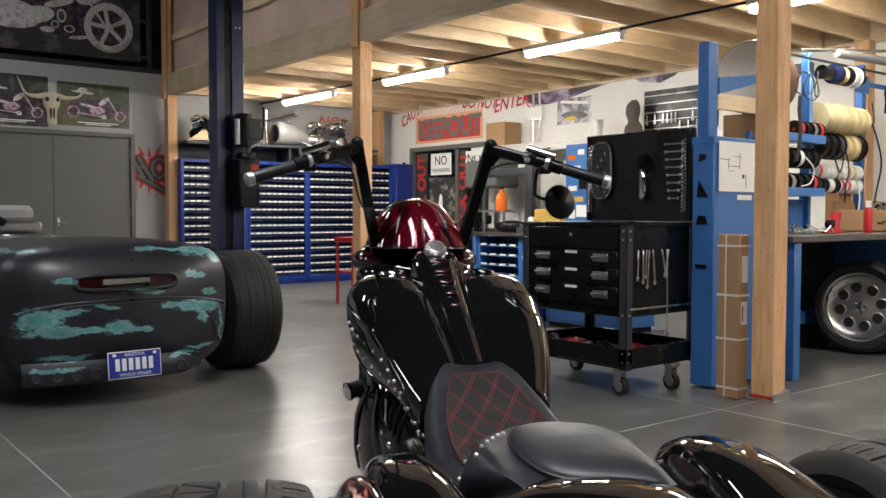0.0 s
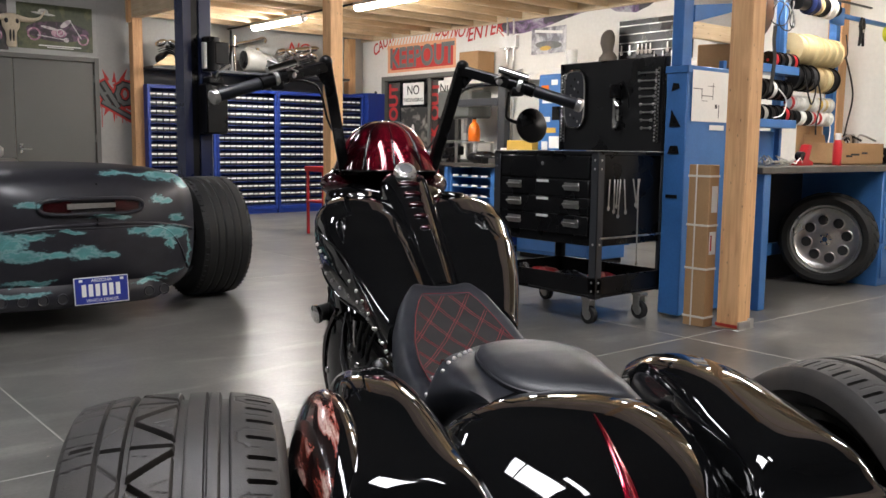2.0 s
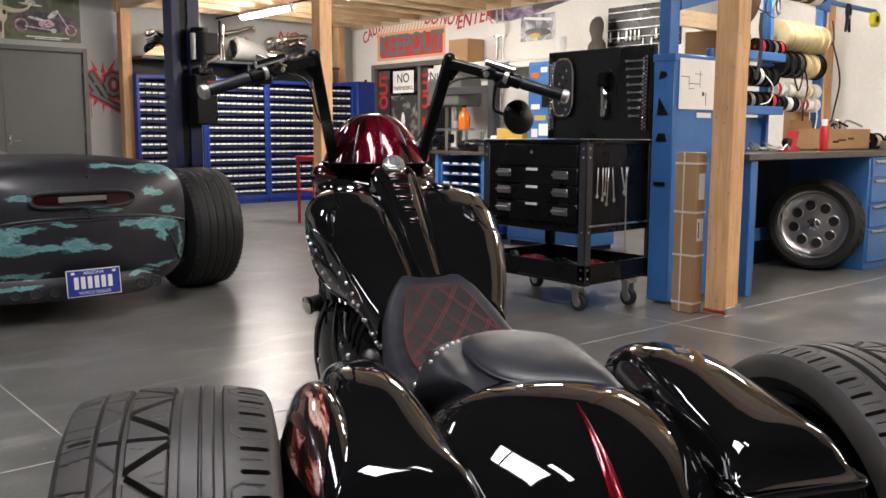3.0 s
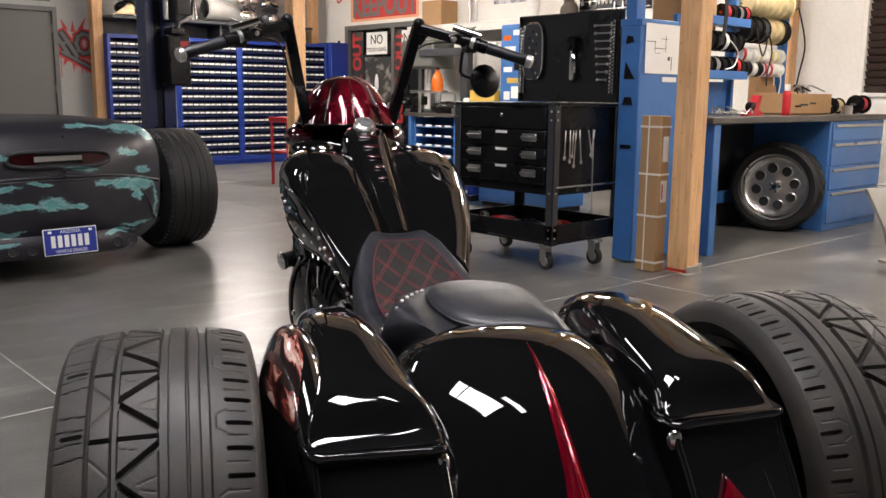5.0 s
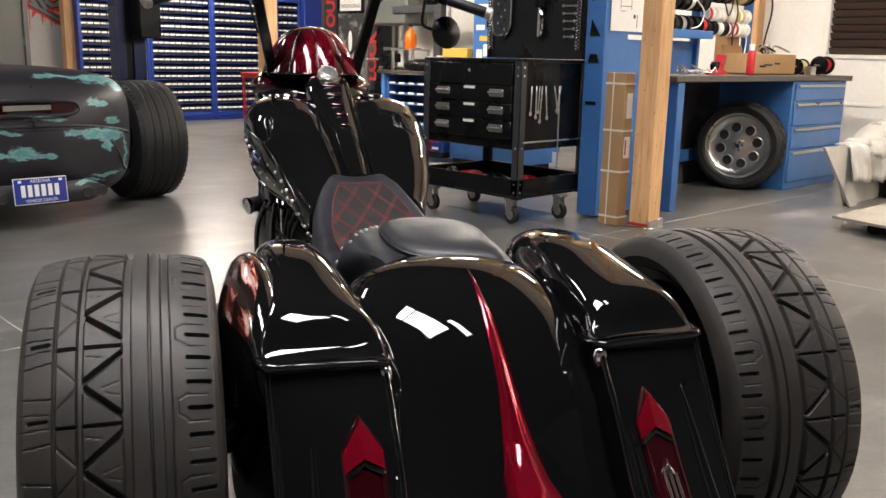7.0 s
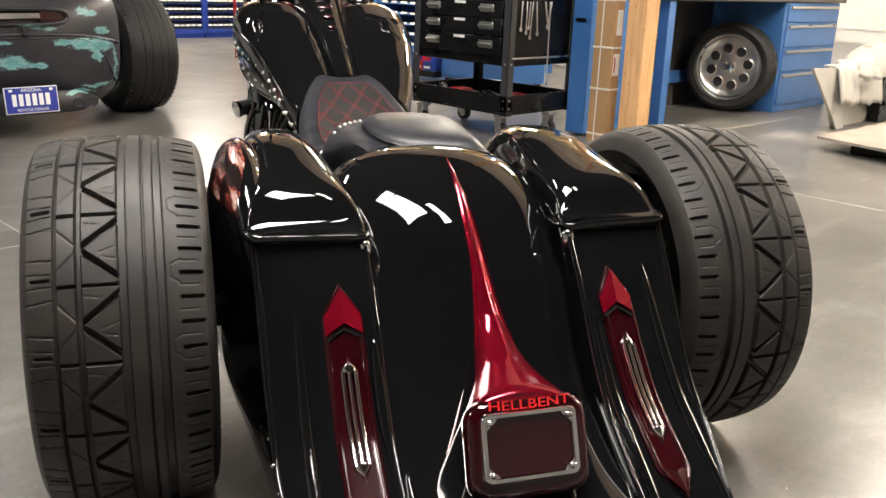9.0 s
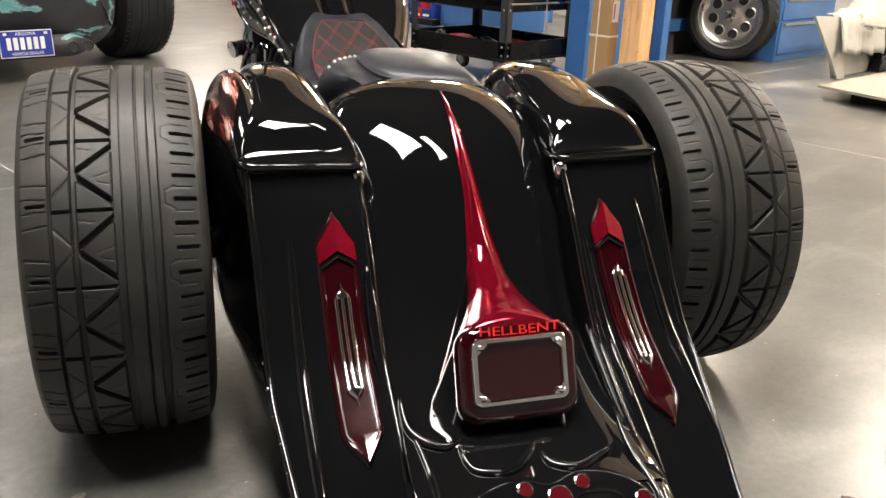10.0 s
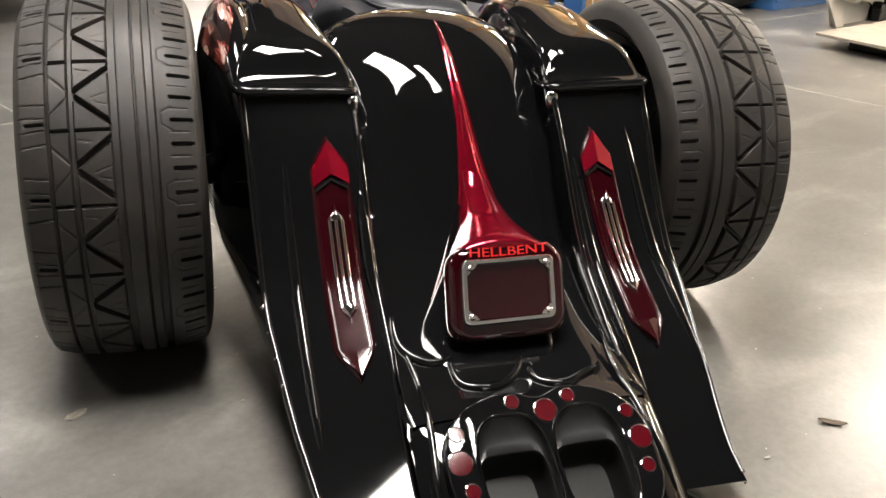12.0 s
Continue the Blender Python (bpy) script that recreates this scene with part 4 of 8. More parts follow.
    cols_w = [q for _, q in prof_in] + list(w) + [-q for _, q in prof_in[::-1]]
    # the pattern starts at the outer shoulder of each wheel
    v = np.stack([np.stack([np.full(nt, -side * (-cw)), r * np.cos(th), r * np.sin(th)], 1) for r, cw in zip(cols_r, cols_w)], 0)
    m = len(cols_r)
    g = Geo()
    g.v = [tuple(p) for p in v.reshape(-1, 3).tolist()]
    idx = np.arange(m * nt).reshape(m, nt)
    nx = np.roll(idx, -1, 1)
    quads = np.stack([idx[:-1], idx[1:], nx[1:], nx[:-1]], -1).reshape(-1, 4)
    if side > 0:
        quads = quads[:, ::-1]
    g.f = [tuple(q) for q in quads.tolist()]
    g.m = [0] * len(g.f)
    return g


def wheel(side):
    hub = thing("rear_wheel", pose(0.587 if side > 0 else -0.603, 0.245 + 0.01 * side, 0.298), "", "")
    hub.parent = trike
    part("tyre", tyre_mesh(-side, 0.35, 0.298, 18, 1080, 150, 0.262), RUBBER, hub, "wide tyre with an asymmetric tread", 28)
    part("rim", Geo().lathe([(0.262, -0.125), (0.269, -0.13), (0.269, -0.118), (0.242, -0.1), (0.232, 0), (0.242, 0.1), (0.269, 0.118), (0.269, 0.13), (0.262, 0.125)], 48, m=pose(0, 0, 0, 0, 90, 0)).cyl((-0.03, 0, 0), (0.03, 0, 0), 0.234, n=40), BLACK_STEEL, hub, "black wheel rim")
    part("axle", Geo().cyl((-side * 0.02, 0, 0), (-side * 0.42, 0, 0), 0.03, n=16), BLACK_STEEL, hub)


wheel(-1), wheel(1)

# seat
SEAT_Y = [0.26, 0.32, 0.43, 0.54, 0.75, 0.88, 0.97, 1.05, 1.10, 1.135]
SEAT_W = [0.10, 0.112, 0.150, 0.182, 0.174, 0.164, 0.148, 0.120, 0.092, 0.055]
pad_front = lambda x: 0.735 - 0.235 * (min(abs(x), 0.2) / 0.183) ** 1.1


def seat_z(x, y):
    """The dished seat, rising to its nose and to the bolster behind."""
    w = lerp(y, SEAT_Y, SEAT_W)
    dish = lerp(y, [0.26, 0.4, 0.5, 0.6, 0.7, 0.8, 0.88, 0.98, 1.06, 1.11, 1.135], [0.560, 0.560, 0.545, 0.532, 0.532, 0.545, 0.565, 0.604, 0.643, 0.660, 0.650])
    q = min(abs(x) / w, 1)
    z = dish + 0.012 * q * q - 0.035 * max(q - 0.8, 0) ** 2 / 0.04
    rise = smooth_step((pad_front(x) + 0.025 - y) / 0.055) * smooth_step((0.215 - abs(x)) / 0.10)
    top = lerp(y, [0.26, 0.30, 0.38, 0.46, 0.58, 0.70], [0.582, 0.598, 0.610, 0.616, 0.614, 0.602])
    return z + (max(top, z) - z) * rise


ys = np.linspace(0.26, 1.135, 90)
rings = []
for y in ys.tolist():
    w = lerp(y, SEAT_Y, SEAT_W)
    ring = [(w * (j / 24 - 1), y, seat_z(w * (j / 24 - 1), y)) for j in range(49)]
    zr = ring[-1][2]
    ring += [(w * 1.01, y, zr - 0.012), (w * 0.99, y, zr - 0.04), (w * 0.9, y, zr - 0.075), (-w * 0.9, y, zr - 0.075), (-w * 0.99, y, zr - 0.04), (-w * 1.01, y, zr - 0.012)]
    rings.append(ring)
seat = part("seat", Geo().loft(rings), LEATHER, trike, "black leather seat with a raised back pad and studs", 60)
seat.location.x = -0.013
# padded cushion on the bolster
rings = []
for k, (sc, h) in enumerate(((1.0, -0.014), (1.0, 0.004), (0.98, 0.011), (0.93, 0.017), (0.8, 0.022), (0.55, 0.025), (0.25, 0.026), (0.02, 0.026))):
    ring = []
    for j in range(56):
        a = 2 * math.pi * j / 56
        ca, sa = math.cos(a), math.sin(a)
        x = 0.048 + 0.127 * sc * math.copysign(abs(ca) ** 0.8, ca)
        y = 0.465 + 0.165 * sc * math.copysign(abs(sa) ** 0.8, sa) - 3.6 * x * x
        ring.append((x, y, seat_z(x, max(y, 0.27)) + h))
    rings.append(ring)
cushion = part("back_pad", Geo().loft(rings), LEATHER, seat, "smooth black leather back pad", 60)
part("piping", Geo().tube([(x, y, z + 0.002) for x, y, z in rings[1]], 0.003, 6, closed=True), LEATHER, cushion)


def seat_point(x, y, off):
    return (x, y, seat_z(x, y) + off)


panel_w = lambda y: lerp(y, [0.40, 0.55, 0.65, 0.78, 0.88, 0.98, 1.03, 1.062], [0.136, 0.134, 0.132, 0.127, 0.117, 0.095, 0.077, 0.06])
panel_back = lambda x: pad_front(x) + 0.03
rings = []
for i in range(49):
    q = i / 24 - 1
    x0 = 0.133 * q
    y0 = panel_back(x0)
    y1 = 1.062
    while y1 > y0 and panel_w(y1) < abs(x0):
        y1 -= 0.002
    rings.append([seat_point(x0, y0 + (max(y1, y0 + 0.001) - y0) * k / 40, 0.004 if 0 < k < 40 and 0 < i < 48 else 0.0) for k in range(41)])
panel = part("quilted_panel", Geo().loft(rings, closed=False), SUEDE, seat, "charcoal suede panel with red diamond stitching", 60)
for d in (-1, 1):
    for k in range(-8, 14):
        for off in (-0.0030, 0.0030):
            pts = []
            for i in range(100):
                x = -0.165 + 0.33 * i / 99
                y = 0.62 + k * 0.112 + off * 2.0 + d * x * 1.75
                if panel_back(x) + 0.004 < y < 1.058 and abs(x) < panel_w(y) - 0.004:
                    pts.append(seat_point(x, y, 0.0046))
            if len(pts) > 5:
                part("stitch_line", Geo().tube(pts[::2] + [pts[-1]], 0.0008, 4), STITCH, panel, "red stitching")
edge = [seat_point(-panel_w(y) + 0.003, y, 0.0046) for y in np.linspace(0.52, 1.058, 40).tolist()] + [seat_point(panel_w(y) - 0.003, y, 0.0046) for y in np.linspace(1.058, 0.52, 40).tolist()]
part("edge_stitching", Geo().tube(edge, 0.0010, 4), STITCH, panel, "red stitching")
stud = Geo().ball((0, 0, 0), 0.0045, 10, 6).mesh("stud", STUD)
for side in (-1, 1):
    for k in range(6):
        for row in (0, 1):
            x = side * (0.086 + 0.0165 * k)
            y = pad_front(x) - 0.010 - 0.018 * row
            x -= side * 0.026 * row
            piece("stud", stud, Matrix.Translation(seat_point(x, y, 0.001)), seat)

# tank
def tank_half(side):
    rings = []
    us = [1.02, 1.08, 1.2, 1.32, 1.44, 1.55, 1.63, 1.70, 1.75, 1.775]
    tz = [0.600, 0.632, 0.705, 0.770, 0.822, 0.853, 0.860, 0.845, 0.800, 0.755]
    ox = [0.165, 0.185, 0.225, 0.258, 0.281, 0.290, 0.285, 0.263, 0.222, 0.185]
    bz = [0.490, 0.520, 0.560, 0.590, 0.615, 0.640, 0.652, 0.665, 0.68, 0.70]
    for u in np.linspace(1.02, 1.775, 40):
        t, o, b = lerp(u, us, tz), lerp(u, us, ox), lerp(u, us, bz)
        c, hw, zc, hz = o * 0.5 + 0.012, o * 0.5 - 0.012, (t + b) / 2, (t - b) / 2
        ring = []
        for j in range(32):
            a = 2 * math.pi * j / 32
            ca, sa = math.cos(a), math.sin(a)
            ring.append((side * (c + hw * math.copysign(abs(ca) ** 0.8, ca) - 0.022 * sa * side * 0), float(u), zc + hz * math.copysign(abs(sa) ** 0.8, sa)))
        rings.append(ring)
    tank = part("tank_half", Geo().loft(rings), GLOSS, trike, "black gloss stretched fuel tank half", 60)
    # studded lower skirt
    tuck = 1.0 if side < 0 else 0.9
    upper = spline([(0.262, 1.62, 0.800), (0.279, 1.486, 0.764), (0.237, 1.299, 0.720), (0.198, 1.148, 0.638), (0.160, 1.025, 0.530)], 10)
    lower = spline([(0.268, 1.60, 0.690), (0.262, 1.48, 0.632), (0.236, 1.339, 0.595), (0.196, 1.156, 0.580), (0.176, 1.087, 0.550), (0.150, 1.015, 0.505)], 8)
    low = [Vector((side * x * tuck, y, z)) for x, y, z in lower]
    high = [Vector((side * x * tuck, y, z)) for x, y, z in upper]
    def on_skirt(i, t, off=0.0):
        return high[i].lerp(low[i], t) + Vector((side * (0.004 + 0.010 * math.sin(math.pi * t) + off), 0, 0.35 * off))
    sk = part("skirt", Geo().loft([[on_skirt(i, j / 10) for j in range(11)] + [low[i] - Vector((side * 0.08, 0, 0.01))] for i in range(len(high))], closed=False), SKIRT, tank, "studded black side skirt with airbrushed paint", 60)
    for row in (0.0, 1.0):
        part("skirt_edge", Geo().tube([on_skirt(i, row) for i in range(len(high))], 0.0042, 8), GLOSS, sk, "rolled gloss edge", 60)
    me = Geo().ball((0, 0, 0), 0.0052, 8, 6).mesh("stud", STUD)
    for k in range(2, len(high), 3):
        for t in (0.34, 0.72):
            piece("stud", me, Matrix.Translation(on_skirt(min(k + (1 if t > 0.5 else 0), len(high) - 1), t, 0.001)), sk)
    part("filler_cap", Geo().lathe([(0.0, 0.012), (0.032, 0.01), (0.04, 0.004), (0.042, -0.004)], 28, m=pose(side * 0.145, 1.63, 0.858, -4, side * 6, 0)), GLOSS if side > 0 else CHROME, tank, "flush filler cap")


tank_half(-1), tank_half(1)
con = [(1.125, 0.668, 0.030), (1.19, 0.700, 0.034), (1.28, 0.745, 0.040), (1.42, 0.812, 0.048), (1.55, 0.872, 0.057), (1.65, 0.917, 0.062), (1.72, 0.930, 0.058), (1.78, 0.915, 0.045)]
rings = []
for u, z, w in spline(con, 6):
    rings.append([(w * 1.25 * math.sin(a), u, z - 0.055 * (1 - math.cos(a)) - 0.03 * (abs(a) > 1.4)) for a in [math.pi * (j / 20 - 0.5) for j in range(21)]] + [(0.6 * w, u, z - 0.12), (-0.6 * w, u, z - 0.12)])
console = part("console", Geo().loft(rings), GLOSS, trike, "black gloss tank console with red slots", 60)
part("console_rib", Geo().tube([(w * 0.95, u, z - 0.018) for u, z, w in spline(con, 6)], 0.007, 8), GLOSS, console, "raised rib")
for k in range(5):
    u = 1.60 - 0.06 * k
    z, w = lerp(u, [c[0] for c in con], [c[1] for c in con]), 0.036 - 0.005 * k
    part("red_slot", Geo().ball((0, 0, 0), (w, 0.013 - 0.001 * k, 0.006), 16, 8, m=pose(0, u, z + 0.002, 26, 0, 0)), CANDY_DARK, console, "red louvre slot")
cap_m = pose(0, 1.665, 0.925, 44, 0, 0) @ Matrix.Diagonal((0.7, 0.7, 0.7, 1))
gauge = part("gauge", Geo().lathe([(0.0, 0.03), (0.030, 0.03), (0.034, 0.027), (0.046, 0.022), (0.050, 0.012), (0.050, -0.01)], 32, m=cap_m), ALLOY, console, "round chrome gauge")
part("dial", Geo().lathe([(0.0, 0.034), (0.028, 0.032), (0.030, 0.029)], 28, m=cap_m), flat("pale_dial", (0.10, 0.105, 0.11), 0.45), gauge)
for k in range(12):
    a = 2 * math.pi * k / 12
    part("knurl", Geo().ball((0.045 * math.cos(a), 0.045 * math.sin(a), 0.021), 0.004, 8, 6, m=cap_m), CHROME, gauge)

# headlamp cowl: ten gores that meet in sharp black lines and flare at the foot
def on_cowl(t, phi, off=0.0):
    gore = 1 + 0.075 * abs(math.sin(5 * (phi + math.pi / 2))) * (1 - 0.75 * t)
    r = (0.150 * math.cos(t * math.pi / 2) ** 0.85 + 0.020 * (1 - t) ** 5) * gore + off
    return (r * math.cos(phi), 2.02 + 1.08 * r * math.sin(phi) + 0.03 * t, 0.925 + 0.170 * math.sin(t * math.pi / 2) ** 0.95 + off)


cowl = part("headlamp_cowl", Geo().loft([[on_cowl(0.985 * i / 28, 2 * math.pi * j / 160) for j in range(160)] for i in range(29)]), FLAME, trike, "domed candy red flame-painted headlamp cowl", 50)
for k in range(10):
    phi = -math.pi / 2 + k * math.pi / 5
    part("seam", Geo().tube([on_cowl(0.02 + 0.9 * i / 20, phi, 0.0005) for i in range(21)], [0.0050 - 0.0036 * i / 20 for i in range(21)], 8), GLOSS, cowl, "black line between the painted gores", 60)
part("cowl_rim", Geo().tube([on_cowl(0.0, 2 * math.pi * j / 120, 0.001) for j in range(120)], 0.004, 8, closed=True), GLOSS, cowl, "black gloss foot rim", 60)
for side in (-1, 1):
    part("cowl_wing", Geo().ball((side * 0.125, 2.05, 0.875), (0.10, 0.13, 0.055), 24, 14), CANDY_DARK, cowl, "dark candy red side bulge", 60)
part("nacelle", Geo().ball((0, 2.0, 0.82), (0.215, 0.16, 0.10), 28, 14), GLOSS, trike, "black gloss lower nacelle", 60)

# handlebar
for side in (-1, 1):
    base, elbow, perch, tip = Vector((side * 0.15, 1.96, 0.92)), Vector((side * 0.226, 1.84, 1.272)), Vector((side * 0.375, 1.745, 1.212)), Vector((-0.556, 1.668, 1.150) if side < 0 else (0.576, 1.662, 1.145))

    def square_bar(p, q, r):
        d = (q - p).normalized()
        a = d.cross(Vector((0, 1, 0.3))).normalized()
        b = d.cross(a)
        return [[c + (a * i * k + b * j * k) for i, j in ((1, 0.8), (0.8, 1), (-0.8, 1), (-1, 0.8), (-1, -0.8), (-0.8, -1), (0.8, -1), (1, -0.8))] for c, k in ((p, r), (q, r))]

    bar = part("handlebar", Geo().loft(square_bar(base, elbow, 0.018)).loft(square_bar(elbow + (base - elbow).normalized() * 0.012, perch, 0.016)).ball(elbow, 0.022, 14, 10), BLACK_STEEL, trike, "tall black square-section handlebar", 30)
    part("clamp_bar", Geo().loft(square_bar(base, Vector((0, 1.955, 0.915)), 0.013)), BLACK_STEEL, bar)
    d = (tip - perch).normalized()
    grip = part("grip", Geo().lathe([(0.016, 0), (0.019, 0.005), (0.0185, 0.07), (0.0190, 0.135), (0.0175, 0.14)], 24, m=Matrix.Translation(perch + d * 0.07) @ d.to_track_quat("Z", "Y").to_matrix().to_4x4()), LEATHER, bar, "black ribbed grip", 30)
    gm = Matrix.Translation(perch + d * 0.21) @ d.to_track_quat("Z", "Y").to_matrix().to_4x4()
    part("grip_end", Geo().lathe([(0.019, 0), (0.022, 0.003), (0.022, 0.018), (0.016, 0.024), (0.0, 0.026)], 20, m=gm), ALLOY, grip, "bright alloy grip end")
    cl = part("control_clamp", Geo().cyl(perch - d * 0.02, perch + d * 0.07, 0.022, n=20), BLACK_STEEL, bar, "black switch clamp")
    part("clamp_ring", Geo().cyl(perch + d * 0.012, perch + d * 0.026, 0.0265, n=20), ALLOY, cl, "bright clamp ring")
    up = Vector((0, 0.3, 1)).normalized()
    part("switch_box", Geo().box((-0.02, -0.02, -0.035), (0.02, 0.03, -0.005), 0.006, m=Matrix.Translation(perch + d * 0.01)), BLACK_STEEL, cl)
    part("reservoir", Geo().box((-0.05, 0.005, 0.012), (0.045, 0.05, 0.034), 0.006, m=Matrix.Translation(perch) @ Matrix.Rotation(-side * 0.33, 4, "Y")), ALLOY, cl, "bright brake fluid reservoir")
    part("reservoir_lid", Geo().box((-0.052, 0.003, 0.035), (0.047, 0.052, 0.040), 0.002, m=Matrix.Translation(perch) @ Matrix.Rotation(-side * 0.33, 4, "Y")), ALLOY, cl, "bright reservoir lid")
    tube_up = Vector((0, -0.012, 0.030))
    part("master_cylinder", Geo().cyl(perch - d * 0.055 + tube_up, perch + d * 0.045 + tube_up, 0.0125, n=18), CHROME, cl, "chrome master cylinder")
    part("gusset", Geo().prism([(0, 0), (0.05, 0.012), (0.012, 0.06)], -0.008, 0.008, m=Matrix(((side, 0, 0, elbow.x - side * 0.006), (0, 0, 1, elbow.y), (0, -1, 0, elbow.z - 0.012), (0, 0, 0, 1)))), BLACK_STEEL, bar, "black bolted gusset", 20)
    lever = spline([tuple(perch + Vector((side * 0.01, 0.045, 0.0))), tuple(perch + d * 0.08 + Vector((0, 0.06, 0.0))), tuple(perch + d * 0.17 + Vector((0, 0.055, -0.002))), tuple(perch + d * 0.225 + Vector((0, 0.062, -0.004)))], 6)
    part("lever", Geo().tube(lever, 0.006, 8), CHROME if side < 0 else BLACK_STEEL, bar, "hand lever")
    part("cable", Geo().tube(spline([tuple(perch + Vector((0, 0.03, 0))), (side * 0.25, 1.9, 1.20), (side * 0.2, 1.98, 1.08), (side * 0.12, 2.02, 0.96)], 8), 0.004, 6), RUBBER_DARK, bar, "black control cable")
arm = [(0.365, 1.76, 1.19), (0.362, 1.775, 1.14), (0.366, 1.78, 1.105), (0.40, 1.78, 1.09)]
mirror = part("mirror", Geo().lathe([(0.0, 0.012), (0.045, 0.010), (0.058, 0.0), (0.058, -0.008), (0.054, -0.012), (0, -0.012)], 32, m=pose(0.452, 1.775, 1.082, 82, 0, 14)), BLACK_STEEL, trike, "round black mirror below the grip")
part("mirror_arm", Geo().tube(spline(arm, 6), 0.006, 8), BLACK_STEEL, mirror)

# engine, front wheel and frame
g = Geo().box((-0.11, 0.95, 0.16), (0.11, 1.55, 0.36), 0.03)
engine = part("engine", g, BLACK_STEEL, trike, "black engine case", 40)
for y, tilt in ((1.12, -22), (1.38, 22)):
    fins = Geo()
    for k in range(9):
        fins.lathe([(0.03, 0), (0.085, 0), (0.088, 0.004), (0.085, 0.008), (0.03, 0.008)], 24, m=pose(0, y, 0.33, tilt, 0, 0) @ pose(0, 0, 0.018 * k))
    fins.lathe([(0.0, 0.2), (0.07, 0.2), (0.08, 0.185), (0.08, 0.165), (0, 0.165)], 24, m=pose(0, y, 0.33, tilt, 0, 0))
    part("cylinder", fins, BLACK_STEEL, engine, "finned black cylinder")
    part("rocker_cover", Geo().ball((0, 0, 0.2), (0.07, 0.055, 0.03), 18, 10, m=pose(0, y, 0.33, tilt, 0, 0)), CHROME, engine, "chrome rocker cover")
for side in (-1, 1):
    part("case_cover", Geo().lathe([(0.0, 0.03), (0.06, 0.028), (0.085, 0.015), (0.09, 0)], 28, m=pose(side * 0.11, 1.18, 0.27, 0, 90 * side, 0)), CHROME, engine, "polished case cover")
    cover = part("side_cover", Geo().box((side * 0.11, 0.92, 0.10), (side * 0.205, 1.56, 0.47), 0.04), BLACK_STEEL, engine, "black side case")
    for k in range(5):
        part("cover_bolt", Geo().ball((side * 0.206, 0.98 + 0.13 * k, 0.43), 0.010, 10, 6), CHROME, cover)
    part("air_line", Geo().tube(spline([(side * 0.21, 1.0, 0.46), (side * 0.225, 1.1, 0.36), (side * 0.21, 1.25, 0.33), (side * 0.225, 1.4, 0.42), (side * 0.2, 1.5, 0.52)], 6), 0.010, 8), BLACK_STEEL, cover, "black braided line")
    peg = part("highway_peg", Geo().cyl((side * 0.17, 1.74, 0.50), (side * 0.265, 1.71, 0.482), 0.026, n=20), RUBBER_DARK, trike, "black rubber foot peg with a bright end")
    part("peg_end", Geo().lathe([(0.027, 0), (0.030, 0.004), (0.030, 0.014), (0.022, 0.020), (0.0, 0.021)], 20, m=Matrix.Translation((side * 0.262, 1.711, 0.4826)) @ Vector((side * 0.095, -0.03, -0.018)).to_track_quat("Z", "Y").to_matrix().to_4x4()), CHROME, peg, "chrome peg end")
    part("frame_tube", Geo().tube(spline([(side * 0.10, 0.7, 0.42), (side * 0.13, 1.0, 0.19), (side * 0.13, 1.6, 0.17), (side * 0.06, 1.92, 0.55), (0.0, 2.0, 0.8)], 8), 0.018, 12), BLACK_STEEL, trike, "black frame tube")
    part("fork_leg", Geo().cyl((side * 0.11, 1.97, 0.90), (side * 0.11, 2.45, 0.29), 0.032, n=20), BLACK_STEEL, trike, "black fork leg")
rings = []
for y, w, z0, z1 in ((1.46, 0.170, 0.12, 0.52), (1.54, 0.225, 0.11, 0.58), (1.70, 0.242, 0.115, 0.62), (1.86, 0.232, 0.14, 0.65), (1.98, 0.19, 0.20, 0.66), (2.05, 0.12, 0.32, 0.62)):
    rings.append([(w * math.copysign(abs(math.cos(a)) ** 0.6, math.cos(a)), y, (z0 + z1) / 2 + (z1 - z0) / 2 * math.copysign(abs(math.sin(a)) ** 0.6, math.sin(a))) for a in [2 * math.pi * j / 32 for j in range(32)]])
chin = part("chin_fairing", Geo().loft(rings), GLOSS, trike, "black gloss lower fairing ahead of the engine", 60)
for side in (-1, 1):
    for k in range(4):
        part("fairing_bolt", Geo().ball((side * 0.240, 1.62 + 0.075 * k, 0.22 + 0.085 * k), (0.006, 0.012, 0.012), 10, 6), CHROME, chin)
    part("fairing_trim", Geo().tube(spline([(side * 0.222, 1.57, 0.52), (side * 0.244, 1.68, 0.42), (side * 0.242, 1.76, 0.30), (side * 0.222, 1.84, 0.20)], 8), 0.007, 8), CANDY_DARK, chin, "dark red trim line", 60)
part("exhaust_pipe", Geo().tube(spline([(-0.07, 1.22, 0.45), (-0.15, 1.25, 0.40), (-0.17, 1.1, 0.28), (-0.16, 0.8, 0.22), (-0.14, 0.4, 0.16)], 8), 0.026, 14), CHROME, trike, "chrome exhaust pipe")
for k in range(7):
    part("linkage", Geo().tube(spline([(-0.16 - 0.012 * k, 1.15 + 0.07 * k, 0.56 - 0.01 * k), (-0.19, 1.2 + 0.07 * k, 0.45), (-0.17, 1.1 + 0.08 * k, 0.33)], 6), 0.006, 8), CHROME if k == 3 else RUBBER_DARK, engine, "oil line")
front = thing("front_wheel", pose(0, 2.45, 0.288), "", "")
front.parent = trike
g = Geo().lathe([(0.25, -0.05), (0.28, -0.062), (0.315, -0.06), (0.333, -0.04), (0.34, 0), (0.333, 0.04), (0.315, 0.06), (0.28, 0.062), (0.25, 0.05)], 64, m=pose(0, 0, 0, 0, 90, 0))
part("tyre", g, RUBBER_DARK, front)
